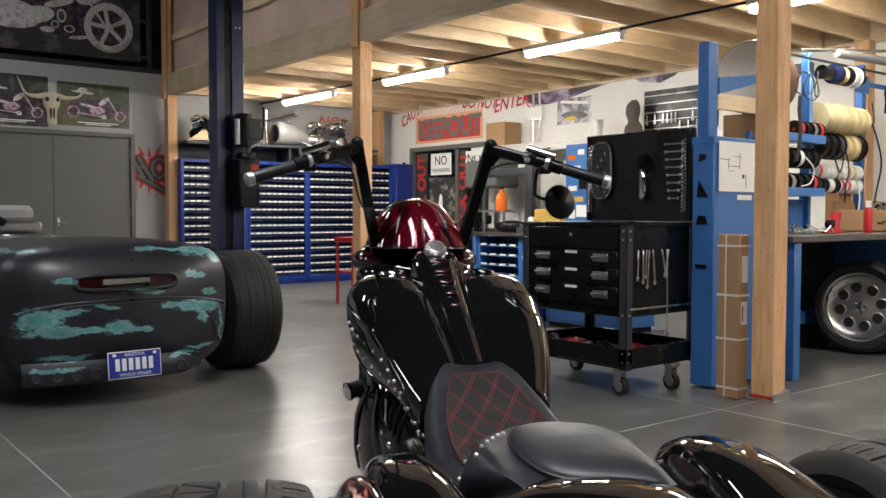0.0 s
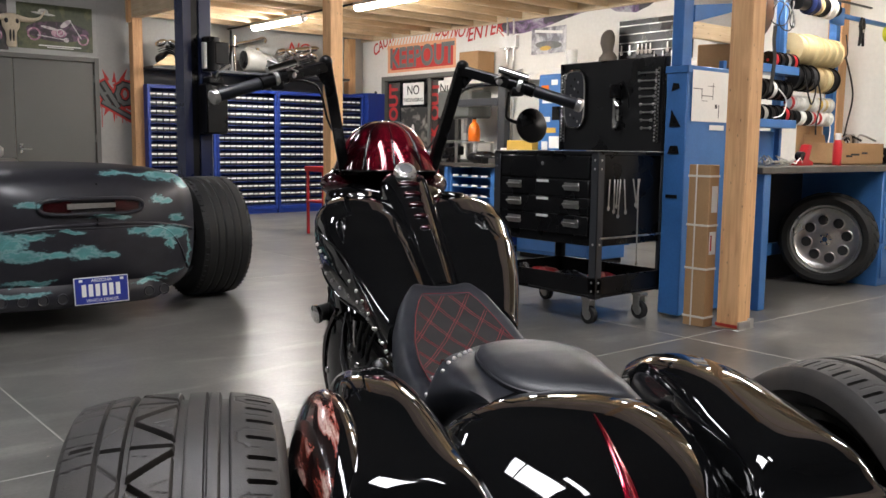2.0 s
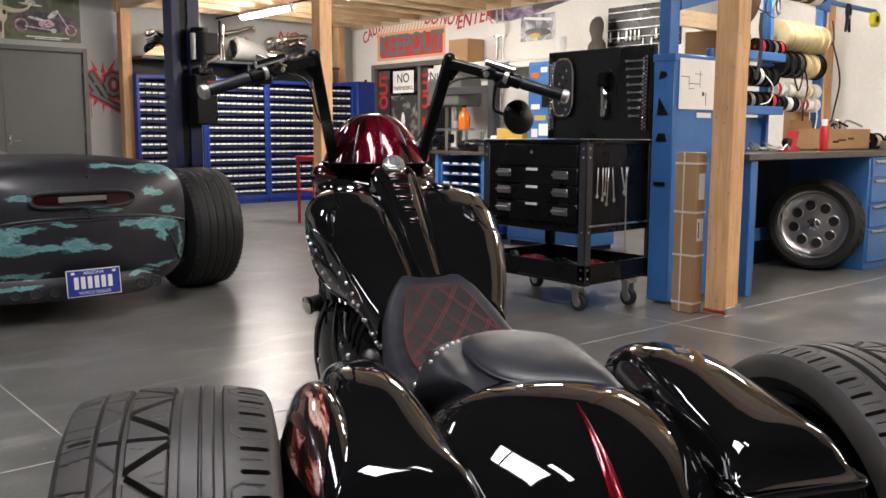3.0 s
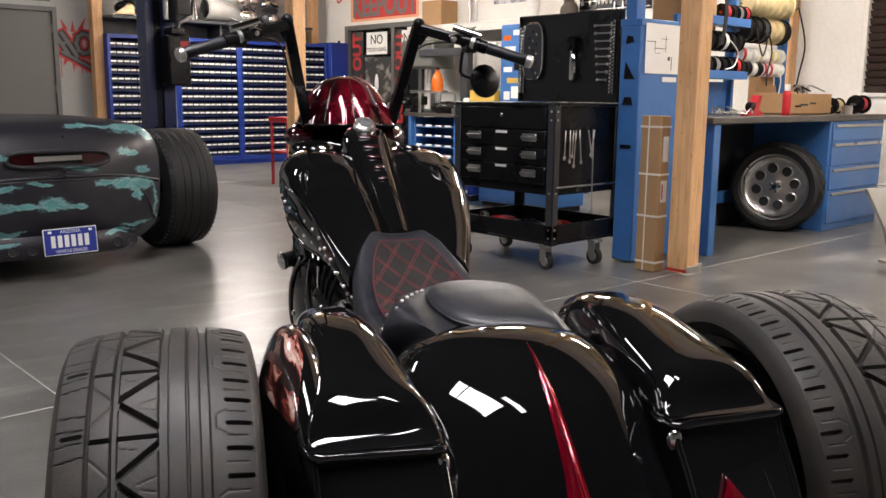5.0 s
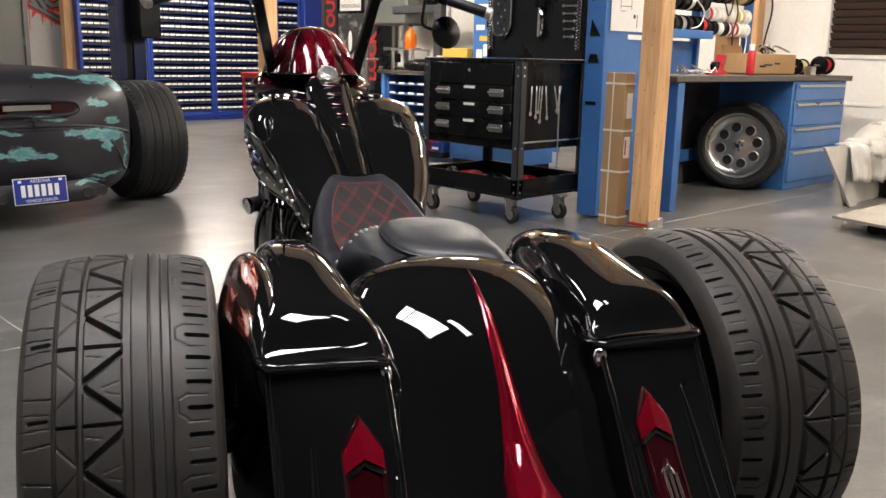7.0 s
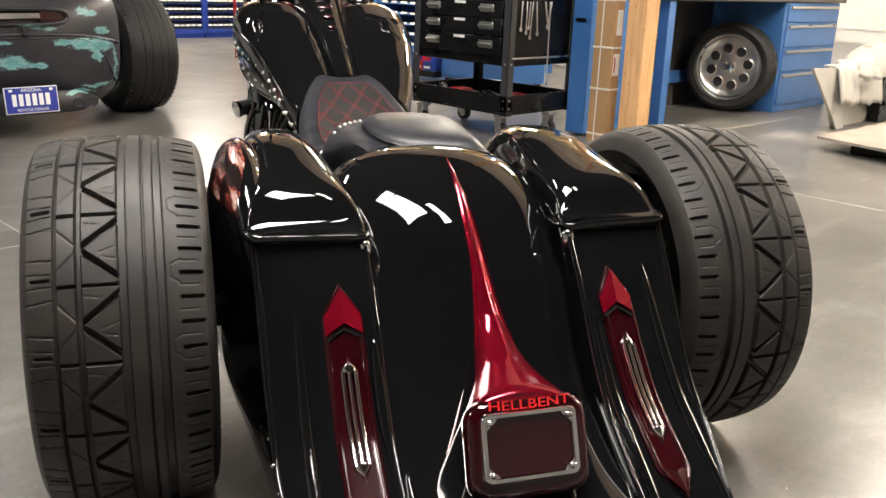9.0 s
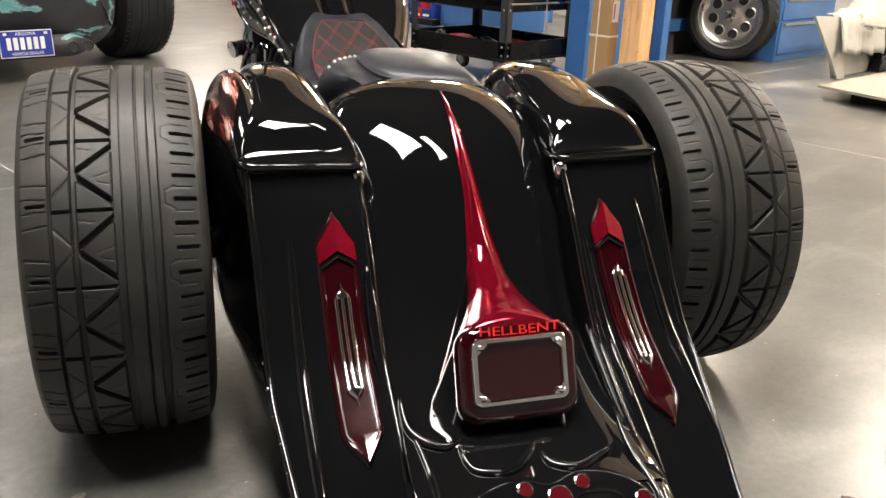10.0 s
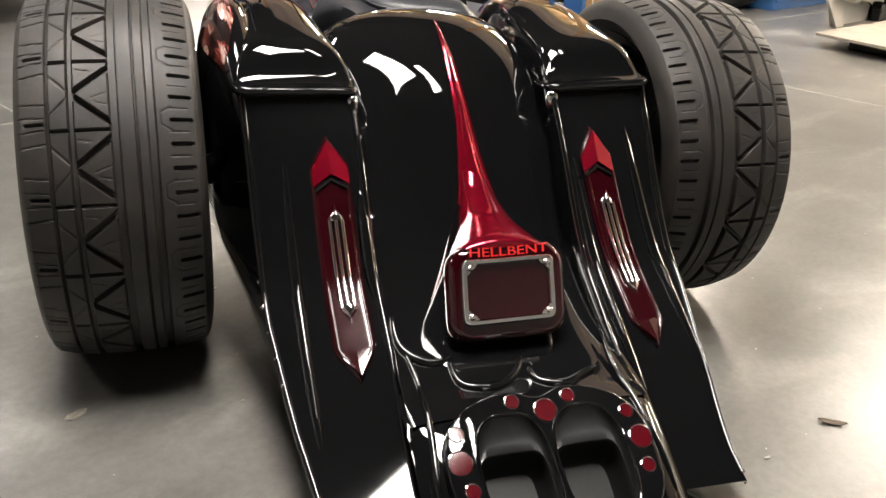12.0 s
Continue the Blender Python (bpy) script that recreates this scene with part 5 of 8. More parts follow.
g = Geo().lathe([(0.25, -0.05), (0.24, -0.04), (0.235, 0), (0.24, 0.04), (0.25, 0.05)], 64, m=pose(0, 0, 0, 0, 90, 0)).cyl((-0.06, 0, 0), (0.06, 0, 0), 0.05)
for k in range(7):
    a = 2 * math.pi * k / 7
    g.tube([(0, 0.04 * math.cos(a), 0.04 * math.sin(a)), (0, 0.24 * math.cos(a + 0.2), 0.24 * math.sin(a + 0.2))], 0.014, 8)
part("rim", g, CHROME, front)
rings = []
for i in range(25):
    a = radians(10 + 165 * i / 24)
    rings.append([(0.085 * math.sin(b), 2.45 - (0.365 + 0.03 * math.cos(b)) * math.cos(a), 0.29 + (0.365 + 0.03 * math.cos(b)) * math.sin(a)) for b in [math.pi * (j / 12 - 0.5) for j in range(13)]])
part("front_fender", Geo().loft(rings, closed=False), GLOSS, trike, "black gloss front fender", 60)

# ---- north wall: doors, posters, parts cabinets ----
def poster(name, m, w, h, base, shapes, label, thick=0.004):
    t = thing(name, m, label, "poster")
    part("sheet", Geo().box((-w / 2, -thick, -h / 2), (w / 2, 0, h / 2), 0.001), base, t)
    for k, (kind, x, z, rx, rz, mt, turn) in enumerate(shapes):
        q = pose(x, -thick - 0.0015 - 0.0007 * k, z, 0, turn, 0)
        if kind == "disc":
            part("printed_shape", Geo().cyl((0, 0.0012, 0), (0, 0, 0), 1, n=24, m=q @ Matrix.Diagonal((rx, 1, rz, 1))), mt, t, smooth=0)
        elif kind == "ring":
            g = Geo().loft([[(rx * s * math.cos(a), y, rz * s * math.sin(a)) for s, y in ((1, 0.0012), (1, 0), (0.72, 0), (0.72, 0.0012))] for a in [2 * math.pi * j / 28 for j in range(29)]], m=q)
            part("printed_ring", g, mt, t, smooth=0)
        else:
            part("printed_bar", Geo().box((-rx, 0, -rz), (rx, 0.0012, rz), 0.0004, m=q), mt, t, smooth=0)
    return t


d = setting("door_1", Geo().box((2.05, 12.2, 0), (2.11, 12.44, 2.18), 0.003).box((4.15, 12.2, 0), (4.21, 12.44, 2.18), 0.003).box((2.11, 12.2, 2.12), (4.15, 12.44, 2.18), 0.003), DOOR_GREY, "grey steel double door, closed")
for x0, x1 in ((2.115, 3.127), (3.133, 4.145)):
    part("door_leaf", Geo().box((x0, 12.235, 0.01), (x1, 12.28, 2.115), 0.003), DOOR_GREY, d, "flat grey door leaf")
h = part("door_handle", Geo().box((3.17, 12.22, 0.90), (3.21, 12.236, 1.02), 0.004).tube([(3.19, 12.22, 0.95), (3.19, 12.17, 0.95), (3.30, 12.165, 0.95)], 0.009, 10), STEEL, d, "steel lever handle")
for z in (0.3, 1.05, 1.85):
    part("hinge", Geo().cyl((4.148, 12.228, z), (4.148, 12.228, z + 0.1), 0.009, n=10), STEEL, d)

POSTER_DARK = patch_material("dark_poster_print", (0.025, 0.03, 0.028), (0.07, 0.07, 0.06), 3.0, 0.5, 0.35, third=(0.12, 0.09, 0.11))
POSTER_GREEN = patch_material("green_poster_print", (0.05, 0.06, 0.03), (0.10, 0.11, 0.05), 2.0, 0.5, 0.35, third=(0.06, 0.07, 0.03))
PRINT_PINK = patch_material("pink_print", (0.30, 0.12, 0.2), (0.55, 0.35, 0.42), 12.0, 0.5, 0.35)
PRINT_GREY = patch_material("grey_print", (0.34, 0.33, 0.31), (0.55, 0.54, 0.50), 3.0, 0.42, 0.35)
PRINT_RED = patch_material("red_print", (0.06, 0.015, 0.015), (0.12, 0.03, 0.03), 5.0, 0.5, 0.35)
PRINT_DARK = patch_material("dark_purple_print", (0.02, 0.012, 0.02), (0.10, 0.05, 0.09), 14.0, 0.5, 0.35)
PRINT_WHITE = patch_material("pale_print", (0.40, 0.32, 0.36), (0.62, 0.58, 0.58), 16.0, 0.42, 0.35)
bike_print = [("disc", 0.03, -0.05, 0.40, 0.13, PRINT_DARK, 0), ("ring", 0.35, -0.13, 0.075, 0.075, PRINT_PINK, 0), ("ring", -0.27, -0.10, 0.085, 0.085, PRINT_PINK, 0), ("disc", 0.04, -0.07, 0.10, 0.055, PRINT_PINK, 0),
              ("ring", 0.06, -0.06, 0.05, 0.05, PRINT_WHITE, 0), ("disc", 0.13, 0.06, 0.085, 0.032, PRINT_WHITE, -38), ("disc", -0.08, -0.01, 0.11, 0.018, PRINT_WHITE, 10), ("bar", 0.25, 0.0, 0.14, 0.006, PRINT_WHITE, 58), ("bar", -0.05, -0.13, 0.18, 0.007, PRINT_WHITE, 6), ("disc", 0.13, -0.15, 0.035, 0.03, PRINT_WHITE, 0),
              ("disc", -0.15, 0.19, 0.065, 0.04, PRINT_GREY, 0), ("disc", -0.15, 0.165, 0.15, 0.016, PRINT_GREY, 4), ("bar", 0.05, -0.24, 0.27, 0.007, PAPER, 0), ("bar", 0.05, -0.262, 0.17, 0.005, PAPER, 0)]
poster("poster", pose(3.675, 12.246, 2.54), 0.95, 0.58, POSTER_GREEN, bike_print, "green poster of a pink motorcycle over the door")
poster("poster", pose(2.60, 12.246, 2.54), 0.98, 0.66, POSTER_DARK, [(k, x, z - 0.02, a, b, m, q) for k, x, z, a, b, m, q in bike_print], "dark poster of a motorcycle over the door")
big = [("disc", -0.2, 0.44, 0.95, 0.10, PRINT_RED, -8), ("disc", -0.15, 0.24, 0.75, 0.045, POSTER_GREEN, -8), ("disc", 0.0, -0.10, 0.42, 0.26, PRINT_DARK, 0), ("disc", 0.62, -0.18, 0.34, 0.35, PRINT_DARK, 0), ("ring", 0.62, -0.18, 0.33, 0.34, PRINT_GREY, 0)]
big += [("bar", 0.62 + 0.15 * math.cos(a), -0.18 + 0.15 * math.sin(a), 0.12, 0.028, PRINT_GREY, -math.degrees(a)) for a in [2 * math.pi * k / 5 + 0.5 for k in range(5)]]
big += [("disc", 0.62, -0.18, 0.06, 0.06, PRINT_GREY, 0), ("disc", -0.66, -0.14, 0.42, 0.19, PRINT_WHITE, 4), ("disc", -0.30, -0.12, 0.22, 0.11, PRINT_GREY, -12), ("disc", 0.26, 0.30, 0.27, 0.17, PRINT_WHITE, 8), ("disc", 0.36, 0.20, 0.18, 0.10, PRINT_WHITE, -20), ("disc", -0.02, 0.07, 0.20, 0.05, PRINT_GREY, -18), ("disc", 0.05, -0.10, 0.10, 0.07, POSTER_DARK, 0), ("ring", -0.08, -0.22, 0.05, 0.05, PRINT_GREY, 0),
        ("ring", 0.10, -0.26, 0.07, 0.05, PRINT_WHITE, 0), ("disc", 0.22, -0.36, 0.13, 0.025, PRINT_WHITE, -8), ("disc", -0.18, -0.30, 0.09, 0.04, PRINT_GREY, 0), ("bar", 0.44, 0.02, 0.20, 0.016, PRINT_GREY, 55), ("ring", 0.0, -0.10, 0.06, 0.09, PRINT_GREY, 0)]
poster("banner", pose(3.28, 12.298, 3.80), 2.1, 1.2, POSTER_DARK, big, "large dark banner of a custom motorcycle on the loft rail")

skull = thing("cow_skull", pose(3.12, 12.2, 2.50), "bleached cow skull with long horns on the wall", "skull")
prof = [(0.0, 0.17), (0.06, 0.165), (0.10, 0.13), (0.112, 0.06), (0.105, 0.0), (0.07, -0.06), (0.058, -0.15), (0.066, -0.21), (0.05, -0.25), (0.0, -0.26)]
part("cranium", Geo().lathe(prof, 20, m=Matrix.Diagonal((1, 0.55, 1, 1))), BONE, skull)
for s in (-1, 1):
    pts = spline([(s * 0.07, 0, 0.12), (s * 0.20, -0.02, 0.10), (s * 0.33, -0.04, 0.13), (s * 0.42, -0.03, 0.24 if s > 0 else 0.34)], 6)
    part("horn", Geo().tube(pts, [0.044 - 0.040 * i / (len(pts) - 1) for i in range(len(pts))], 10), BONE, skull)
    part("eye_socket", Geo().ball((s * 0.062, -0.036, 0.07), (0.026, 0.03, 0.034), 12, 8), DARK, skull)
    part("nostril", Geo().ball((s * 0.02, -0.034, -0.10), (0.013, 0.016, 0.085), 12, 8), DARK, skull)

tag_sign = thing("graffiti", pose(4.42, 12.2485, 1.70), "grey sprayed letters with a red dripping outline", "graffiti")
bars = [(-0.17, 0.03, 0.20, 0.036, -58), (-0.05, 0.0, 0.20, 0.036, -58), (-0.11, 0.02, 0.075, 0.026, 15), (0.03, -0.20, 0.22, 0.030, -28)]
bars += [(0.15 + 0.10 * math.cos(a), 0.02 + 0.125 * math.sin(a), 0.062, 0.036, math.degrees(a) + 90) for a in [2 * math.pi * k / 9 for k in range(9)]]
for k, (x, z, l, w, a) in enumerate(bars):
    part("red_outline", Geo().box((-l - 0.034, -0.0015 - 0.00005 * k, -w - 0.036), (l + 0.034, -0.0005, w + 0.036), 0.0004, m=pose(x, 0, z, 0, -a, 0)), GRAFFITI_RED, tag_sign)
for k, (x, z, l, w, a) in enumerate(bars):
    part("dark_outline", Geo().box((-l - 0.008, -0.0031 - 0.00004 * k, -w - 0.008), (l + 0.008, -0.0025, w + 0.008), 0.0003, m=pose(x, 0, z, 0, -a, 0)), DARK, tag_sign)
    part("letter_stroke", Geo().box((-l, -0.0045 - 0.0001 * k, -w * 0.72), (l, -0.0038, w * 0.72), 0.0003, m=pose(x, 0, z, 0, -a, 0)), GRAFFITI_GREY, tag_sign)
for k in range(14):
    a = 2 * math.pi * k / 14 + 0.2
    part("red_spike", Geo().prism([(0.17 + 0.10 * abs(math.cos(a)), -0.03), (0.33 + 0.05 * (k % 3), 0.0), (0.17 + 0.10 * abs(math.cos(a)), 0.03)], 0.0004, 0.0010, m=pose(0, 0, 0, 90, 0, 0) @ pose(0, 0, 0, 0, 0, math.degrees(a))), GRAFFITI_RED, tag_sign, smooth=0)
for x, z, l in ((-0.24, -0.16, 0.22), (-0.18, -0.14, 0.30), (0.1, -0.22, 0.16), (0.02, -0.2, 0.12)):
    part("drip", Geo().box((x, -0.002, z - l), (x + 0.010, -0.0006, z), 0.0004), GRAFFITI_RED, tag_sign)

# small-parts cabinets
BIN = Geo().box((-0.043, -0.012, -0.045), (0.043, 0.2, 0.03), 0.003, mi=0).box((-0.038, -0.0145, -0.008), (0.038, -0.0125, 0.014), 0.0005, mi=1).mesh("bin", [material("black_bin", (0.008, 0.010, 0.018), 0.4), PAPER])


def bin_cabinet(x0, x1, front, h, rows, label):
    t = thing("parts_cabinet", pose(x0, front, 0), label, "cabinet", "parts cabinets")
    w, dp = x1 - x0, 0.38
    part("body", Geo().box((0, 0.06, 0.06), (0.02, dp, h), 0.003).box((w - 0.02, 0.06, 0.06), (w, dp, h), 0.003).box((0.02, dp - 0.02, 0.06), (w - 0.02, dp, h), 0.003).box((0.02, 0.06, h - 0.025), (w - 0.02, dp - 0.02, h), 0.003).box((0.02, 0.06, 0.06), (w - 0.02, dp - 0.02, 0.10), 0.003), NAVY, t)
    part("front_frame", Geo().box((0, 0.03, 0.06), (0.045, 0.06, h), 0.004).box((w - 0.045, 0.03, 0.06), (w, 0.06, h), 0.004).box((0.045, 0.03, h - 0.05), (w - 0.045, 0.06, h), 0.004).box((0.045, 0.03, 0.06), (w - 0.045, 0.06, 0.12), 0.004), NAVY, t)
    part("plinth", Geo().box((0.01, 0.05, 0), (w - 0.01, dp - 0.01, 0.06), 0.003), NAVY, t)
    step = (h - 0.19) / rows
    cols = max(int((w - 0.09) / 0.09), 1)
    for r in range(rows):
        z = 0.13 + step * r
        part("shelf", Geo().box((0.022, 0.05, z), (w - 0.022, dp - 0.022, z + 0.006), 0.001), NAVY, t)
        for c in range(cols):
            piece("bin", BIN, Matrix.Translation((0.045 + (w - 0.09) * (c + 0.5) / cols, 0.075, z + 0.052)), t)
    return t


bin_cabinet(4.72, 5.73, 11.80, 1.85, 14, "navy steel cabinet full of small-parts bins with white labels")
bin_cabinet(5.735, 6.735, 11.80, 1.85, 14, "navy steel cabinet full of small-parts bins with white labels")
bin_cabinet(6.74, 7.74, 11.80, 1.85, 14, "navy steel cabinet full of small-parts bins with white labels")
bin_cabinet(7.745, 8.205, 11.62, 1.85, 14, "narrow navy steel bin cabinet standing in the corner")

t = thing("tall_locker", pose(8.215, 11.55, 0), "plain blue steel locker at the end of the parts cabinets", "locker")
part("body", Geo().box((0, 0, 0.05), (0.33, 0.45, 1.88), 0.006), NAVY, t)
part("plinth", Geo().box((0.02, 0.02, 0), (0.31, 0.43, 0.05), 0.003), BLACK_STEEL, t)
part("knob", Geo().ball((0.22, 0.1, 1.90), 0.022, 12, 8), BLACK_STEEL, t)

# parts shelf above the cabinets
setting("wall_shelf", Geo().box((4.78, 11.75, 2.06), (8.0, 12.24, 2.10), 0.004).box((4.8, 12.2, 1.86), (7.99, 12.245, 2.06), 0.003).box((5.55, 11.8, 1.86), (5.59, 12.2, 2.06), 0.003).box((6.4, 11.8, 1.86), (6.44, 12.2, 2.06), 0.003), GREY_STEEL, "long grey shelf above the cabinets")


def spare_engine(m, s, label, body):
    t = thing("engine_part", m, label, "engine")
    part("case", Geo().ball((0, 0, 0.10 * s), (0.16 * s, 0.10 * s, 0.10 * s), 18, 10), body, t)
    for a in (-24, 24):
        g = Geo()
        for k in range(6):
            g.lathe([(0.02, 0), (0.075 * s, 0), (0.078 * s, 0.008 * s), (0.02, 0.012 * s)], 18, m=pose(0, 0, 0.12 * s, 0, a, 0) @ pose(0, 0, 0.026 * s * k))
        part("cylinder", g, body, t)
        part("rocker_cover", Geo().ball((0, 0, 0.20 * s), (0.085 * s, 0.07 * s, 0.045 * s), 16, 8, m=pose(0, 0, 0.12 * s, 0, a, 0)), CHROME, t)
    part("cover", Geo().lathe([(0, 0.12 * s), (0.05 * s, 0.118 * s), (0.07 * s, 0.10 * s), (0.07 * s, 0.06 * s)], 20, m=pose(0, 0, 0.09 * s, 90, 0, 0)), CHROME, t)


spare_engine(pose(5.07, 11.95, 2.10), 1.1, "blackened engine top with chrome covers on the shelf", BLACK_STEEL)
spare_engine(pose(6.95, 11.95, 2.10), 1.15, "chrome engine cylinders on the shelf", CHROME)
spare_engine(pose(7.36, 11.98, 2.10), 1.1, "dark alloy engine part on the shelf", GREY_STEEL)
t = thing("muffler", pose(7.30, 11.92, 2.515, 0, -8, 0), "pale chrome muffler resting on an engine part", "muffler")
part("barrel", Geo().lathe([(0.0, -0.22), (0.03, -0.215), (0.045, -0.19), (0.047, 0.15), (0.036, 0.19), (0.024, 0.22), (0.0, 0.222)], 20, m=pose(0, 0, 0, 0, 90, 0)), CHROME, t, smooth=50)
part("strap", Geo().lathe([(0.045, -0.012), (0.05, -0.012), (0.05, 0.012), (0.045, 0.012)], 20, m=pose(0.05, 0, 0, 0, 90, 0)), STEEL, t)
t = thing("spare_fuel_tank", pose(6.52, 11.95, 2.10), "bare grey fuel tank on the shelf", "fuel tank")
part("shell", Geo().loft([[(x, 0.14 * w * math.cos(a), 0.02 + 0.36 * hh * (0.5 + 0.5 * math.sin(a))) for a in [2 * math.pi * j / 20 for j in range(20)]] for x, w, hh in ((-0.27, 0.6, 0.86), (-0.22, 0.9, 1.0), (0.0, 1.0, 0.86), (0.2, 0.85, 0.66), (0.30, 0.4, 0.40))]), material("grey_primer", (0.24, 0.235, 0.22), 0.35, vary=0.2), t, smooth=60)
part("end_plate", Geo().loft([[(x, 0.125 * w * math.cos(a), 0.19 + 0.155 * w * math.sin(a)) for a in [2 * math.pi * j / 20 for j in range(20)]] for x, w in ((-0.30, 0.75), (-0.292, 0.86), (-0.262, 0.86))]), BLACK_STEEL, t, "black end of the tank")
part("cap", Geo().cyl((-0.05, 0, 0.335), (-0.05, 0, 0.375), 0.035), CHROME, t)
t = thing("exhaust_headers", pose(6.05, 11.95, 2.10), "chrome exhaust pipes standing on the shelf", "exhaust")
for pts in ([(0.06, 0.02, 0.01), (0.05, 0.02, 0.30), (0.06, 0.02, 0.46), (0.06, 0.02, 0.53)], [(-0.08, 0.05, 0.01), (-0.06, 0.05, 0.30), (0.10, 0.05, 0.41), (0.34, 0.06, 0.47), (0.53, 0.06, 0.53), (0.585, 0.06, 0.515), (0.575, 0.06, 0.47)]):
    part("pipe", Geo().tube(spline(pts, 6), 0.024, 12), CHROME, t)
part("flange", Geo().lathe([(0.02, 0.0), (0.055, 0.0), (0.055, 0.02), (0.02, 0.02)], 16, m=pose(0.06, 0.02, 0.36)), BLACK_STEEL, t, "black clamp")
t = thing("air_box", pose(5.83, 11.93, 2.10), "matt black air box with ribs on the shelf", "air box")
g = Geo().box((-0.10, -0.08, 0.0), (0.10, 0.08, 0.25), 0.02)
for k in range(5):
    g.box((-0.105, -0.092, 0.03 + 0.042 * k), (0.105, -0.07, 0.045 + 0.042 * k), 0.003)
part("body", g, BLACK_STEEL, t)
part("intake", Geo().cyl((0.0, 0, 0.25), (0.02, 0, 0.33), 0.045, n=20), BLACK_STEEL, t)
part("hose", Geo().tube(spline([(0.10, 0.0, 0.20), (0.17, -0.02, 0.24), (0.17, -0.03, 0.06), (0.14, -0.03, 0.02)], 6), 0.02, 10), RUBBER_DARK, t, "black rubber hose")
t = thing("wall_cover", pose(5.0, 11.9, 2.10), "chrome triangular cover leaning on the shelf", "cover")
part("shell", Geo().prism([(-0.2, 0), (0.12, 0.02), (0.10, 0.16), (0.02, 0.14)], -0.01, 0.01, m=pose(0, -0.1, 0, 80, 0, 0)), CHROME, t)

# ---- car lift ----
lift = thing("car_lift", pose(3.19, 6.93, 0) @ Matrix.Diagonal((0.86, 0.9, 1, 1)), "dark blue two-post car lift column with a black power unit", "car lift")
SECTION = [(-0.14, -0.055), (-0.06, -0.055), (-0.06, -0.03), (-0.115, -0.03), (-0.115, 0.11), (0.115, 0.11), (0.115, -0.03), (0.02, -0.03), (0.02, -0.055), (0.14, -0.055), (0.14, 0.13), (-0.14, 0.13)]
part("column", Geo().prism(SECTION, 0.02, 4.4), LIFT_BLUE, lift, smooth=20)
part("slide_channel", Geo().box((-0.058, -0.035, 0.02), (0.018, -0.02, 4.4), 0.003), BLACK_STEEL, lift, "black slide channel")
part("edge_strip", Geo().box((0.1405, -0.05, 0.1), (0.147, -0.035, 4.3), 0.001), STEEL, lift, "bright steel edge")
part("base_plate", Geo().box((-0.22, -0.2, 0), (0.22, 0.25, 0.02), 0.004), LIFT_BLUE, lift)
for k, (x, z) in enumerate(((0.06, 2.66), (0.10, 2.66), (0.08, 3.2))):
    part("bolt", Geo().cyl((x, -0.056, z), (x, -0.064, z), 0.009, n=8), STEEL, lift)
unit = part("oil_tank", Geo().box((-0.005, -0.25, 1.09), (0.215, -0.07, 1.50), 0.012).box((0.03, -0.23, 1.50), (0.18, -0.09, 1.56), 0.012), BLACK_STEEL, lift, "black oil tank")
unit.location.z = 0.045
part("motor", Geo().cyl((0.09, -0.16, 1.60), (0.09, -0.16, 1.88), 0.085, n=28).box((0.09, -0.25, 1.66), (0.235, -0.1, 1.84), 0.008), BLACK_STEEL, unit, "black electric motor")
part("capacitor", Geo().cyl((0.0, -0.2, 1.62), (0.0, -0.2, 1.83), 0.026, n=16), STEEL, unit)
part("valve", Geo().tube([(0.1, -0.2, 1.54), (0.12, -0.24, 1.60), (0.17, -0.24, 1.62), (0.26, -0.2, 1.66)], 0.014, 8), STEEL, unit)
part("lever", Geo().tube([(0.27, -0.18, 1.66), (0.29, -0.18, 1.80), (0.29, -0.18, 1.95)], 0.012, 8), BLACK_STEEL, unit)
part("badge", Geo().box((0.11, -0.256, 1.40), (0.19, -0.2495, 1.45), 0.001), RED, unit, "small red and white badge")

# ---- east wall ----
d = setting("door_2", Geo().box((8.54, 11.55, 0), (8.7, 11.64, 2.15), 0.004).box((8.54, 9.73, 0), (8.7, 9.80, 2.15), 0.004).box((8.54, 9.80, 2.08), (8.7, 11.55, 2.15), 0.004).box((8.56, 10.40, 0), (8.7, 10.47, 2.08), 0.004), DOOR_GREY, "grey framed double door covered with warning posters")
for y0, y1 in ((10.475, 11.545), (9.805, 10.395)):
    leaf = part("door_leaf", Geo().box((8.60, y0, 0.01), (8.65, y1, 2.075), 0.003), BLACK_STEEL, d, "black door leaf")
BANNER_RED = flat("red_banner_print", (0.45, 0.03, 0.03), 0.5)


def east(words, y, z, size, mt, name, label, turn=0, roll=0, x=8.594, depth=0.0012, shear=0.0, sx=1.0):
    ob = tagged(part(name, lettering(words, size, depth, shear, fat=0.003), mt, None), label, "lettering")
    ob.matrix_world = pose(x, y, z, 90, roll, -90) @ pose(0, 0, 0, 0, 0, turn) @ Matrix.Diagonal((sx, 1, 1, 1))
    return ob


for y in (11.36, 10.32):
    t = thing("door_banner", pose(8.592, y, 1.25), "red and black warning banner hanging on the door", "banner")
    part("cloth", Geo().box((0, -0.15 if y > 11 else -0.06, -0.75), (0.005, 0.16 if y > 11 else 0.08, 0.80), 0.001), POSTER_DARK, t)
    g = lettering("LOCK OUT", 0.26, 0.001, fat=0.010)
    q = part("letters", g, BANNER_RED, t, "red capital letters")
    q.matrix_local = pose(-0.003, 0.0, 0.08, 90, 0, -90) @ pose(0, 0, 0, 0, 0, 90) @ Matrix.Diagonal((1.05, 1.15, 1, 1))
t = thing("warning_sign", pose(8.588, 10.86, 1.86), "white warning sign with black capitals", "sign")
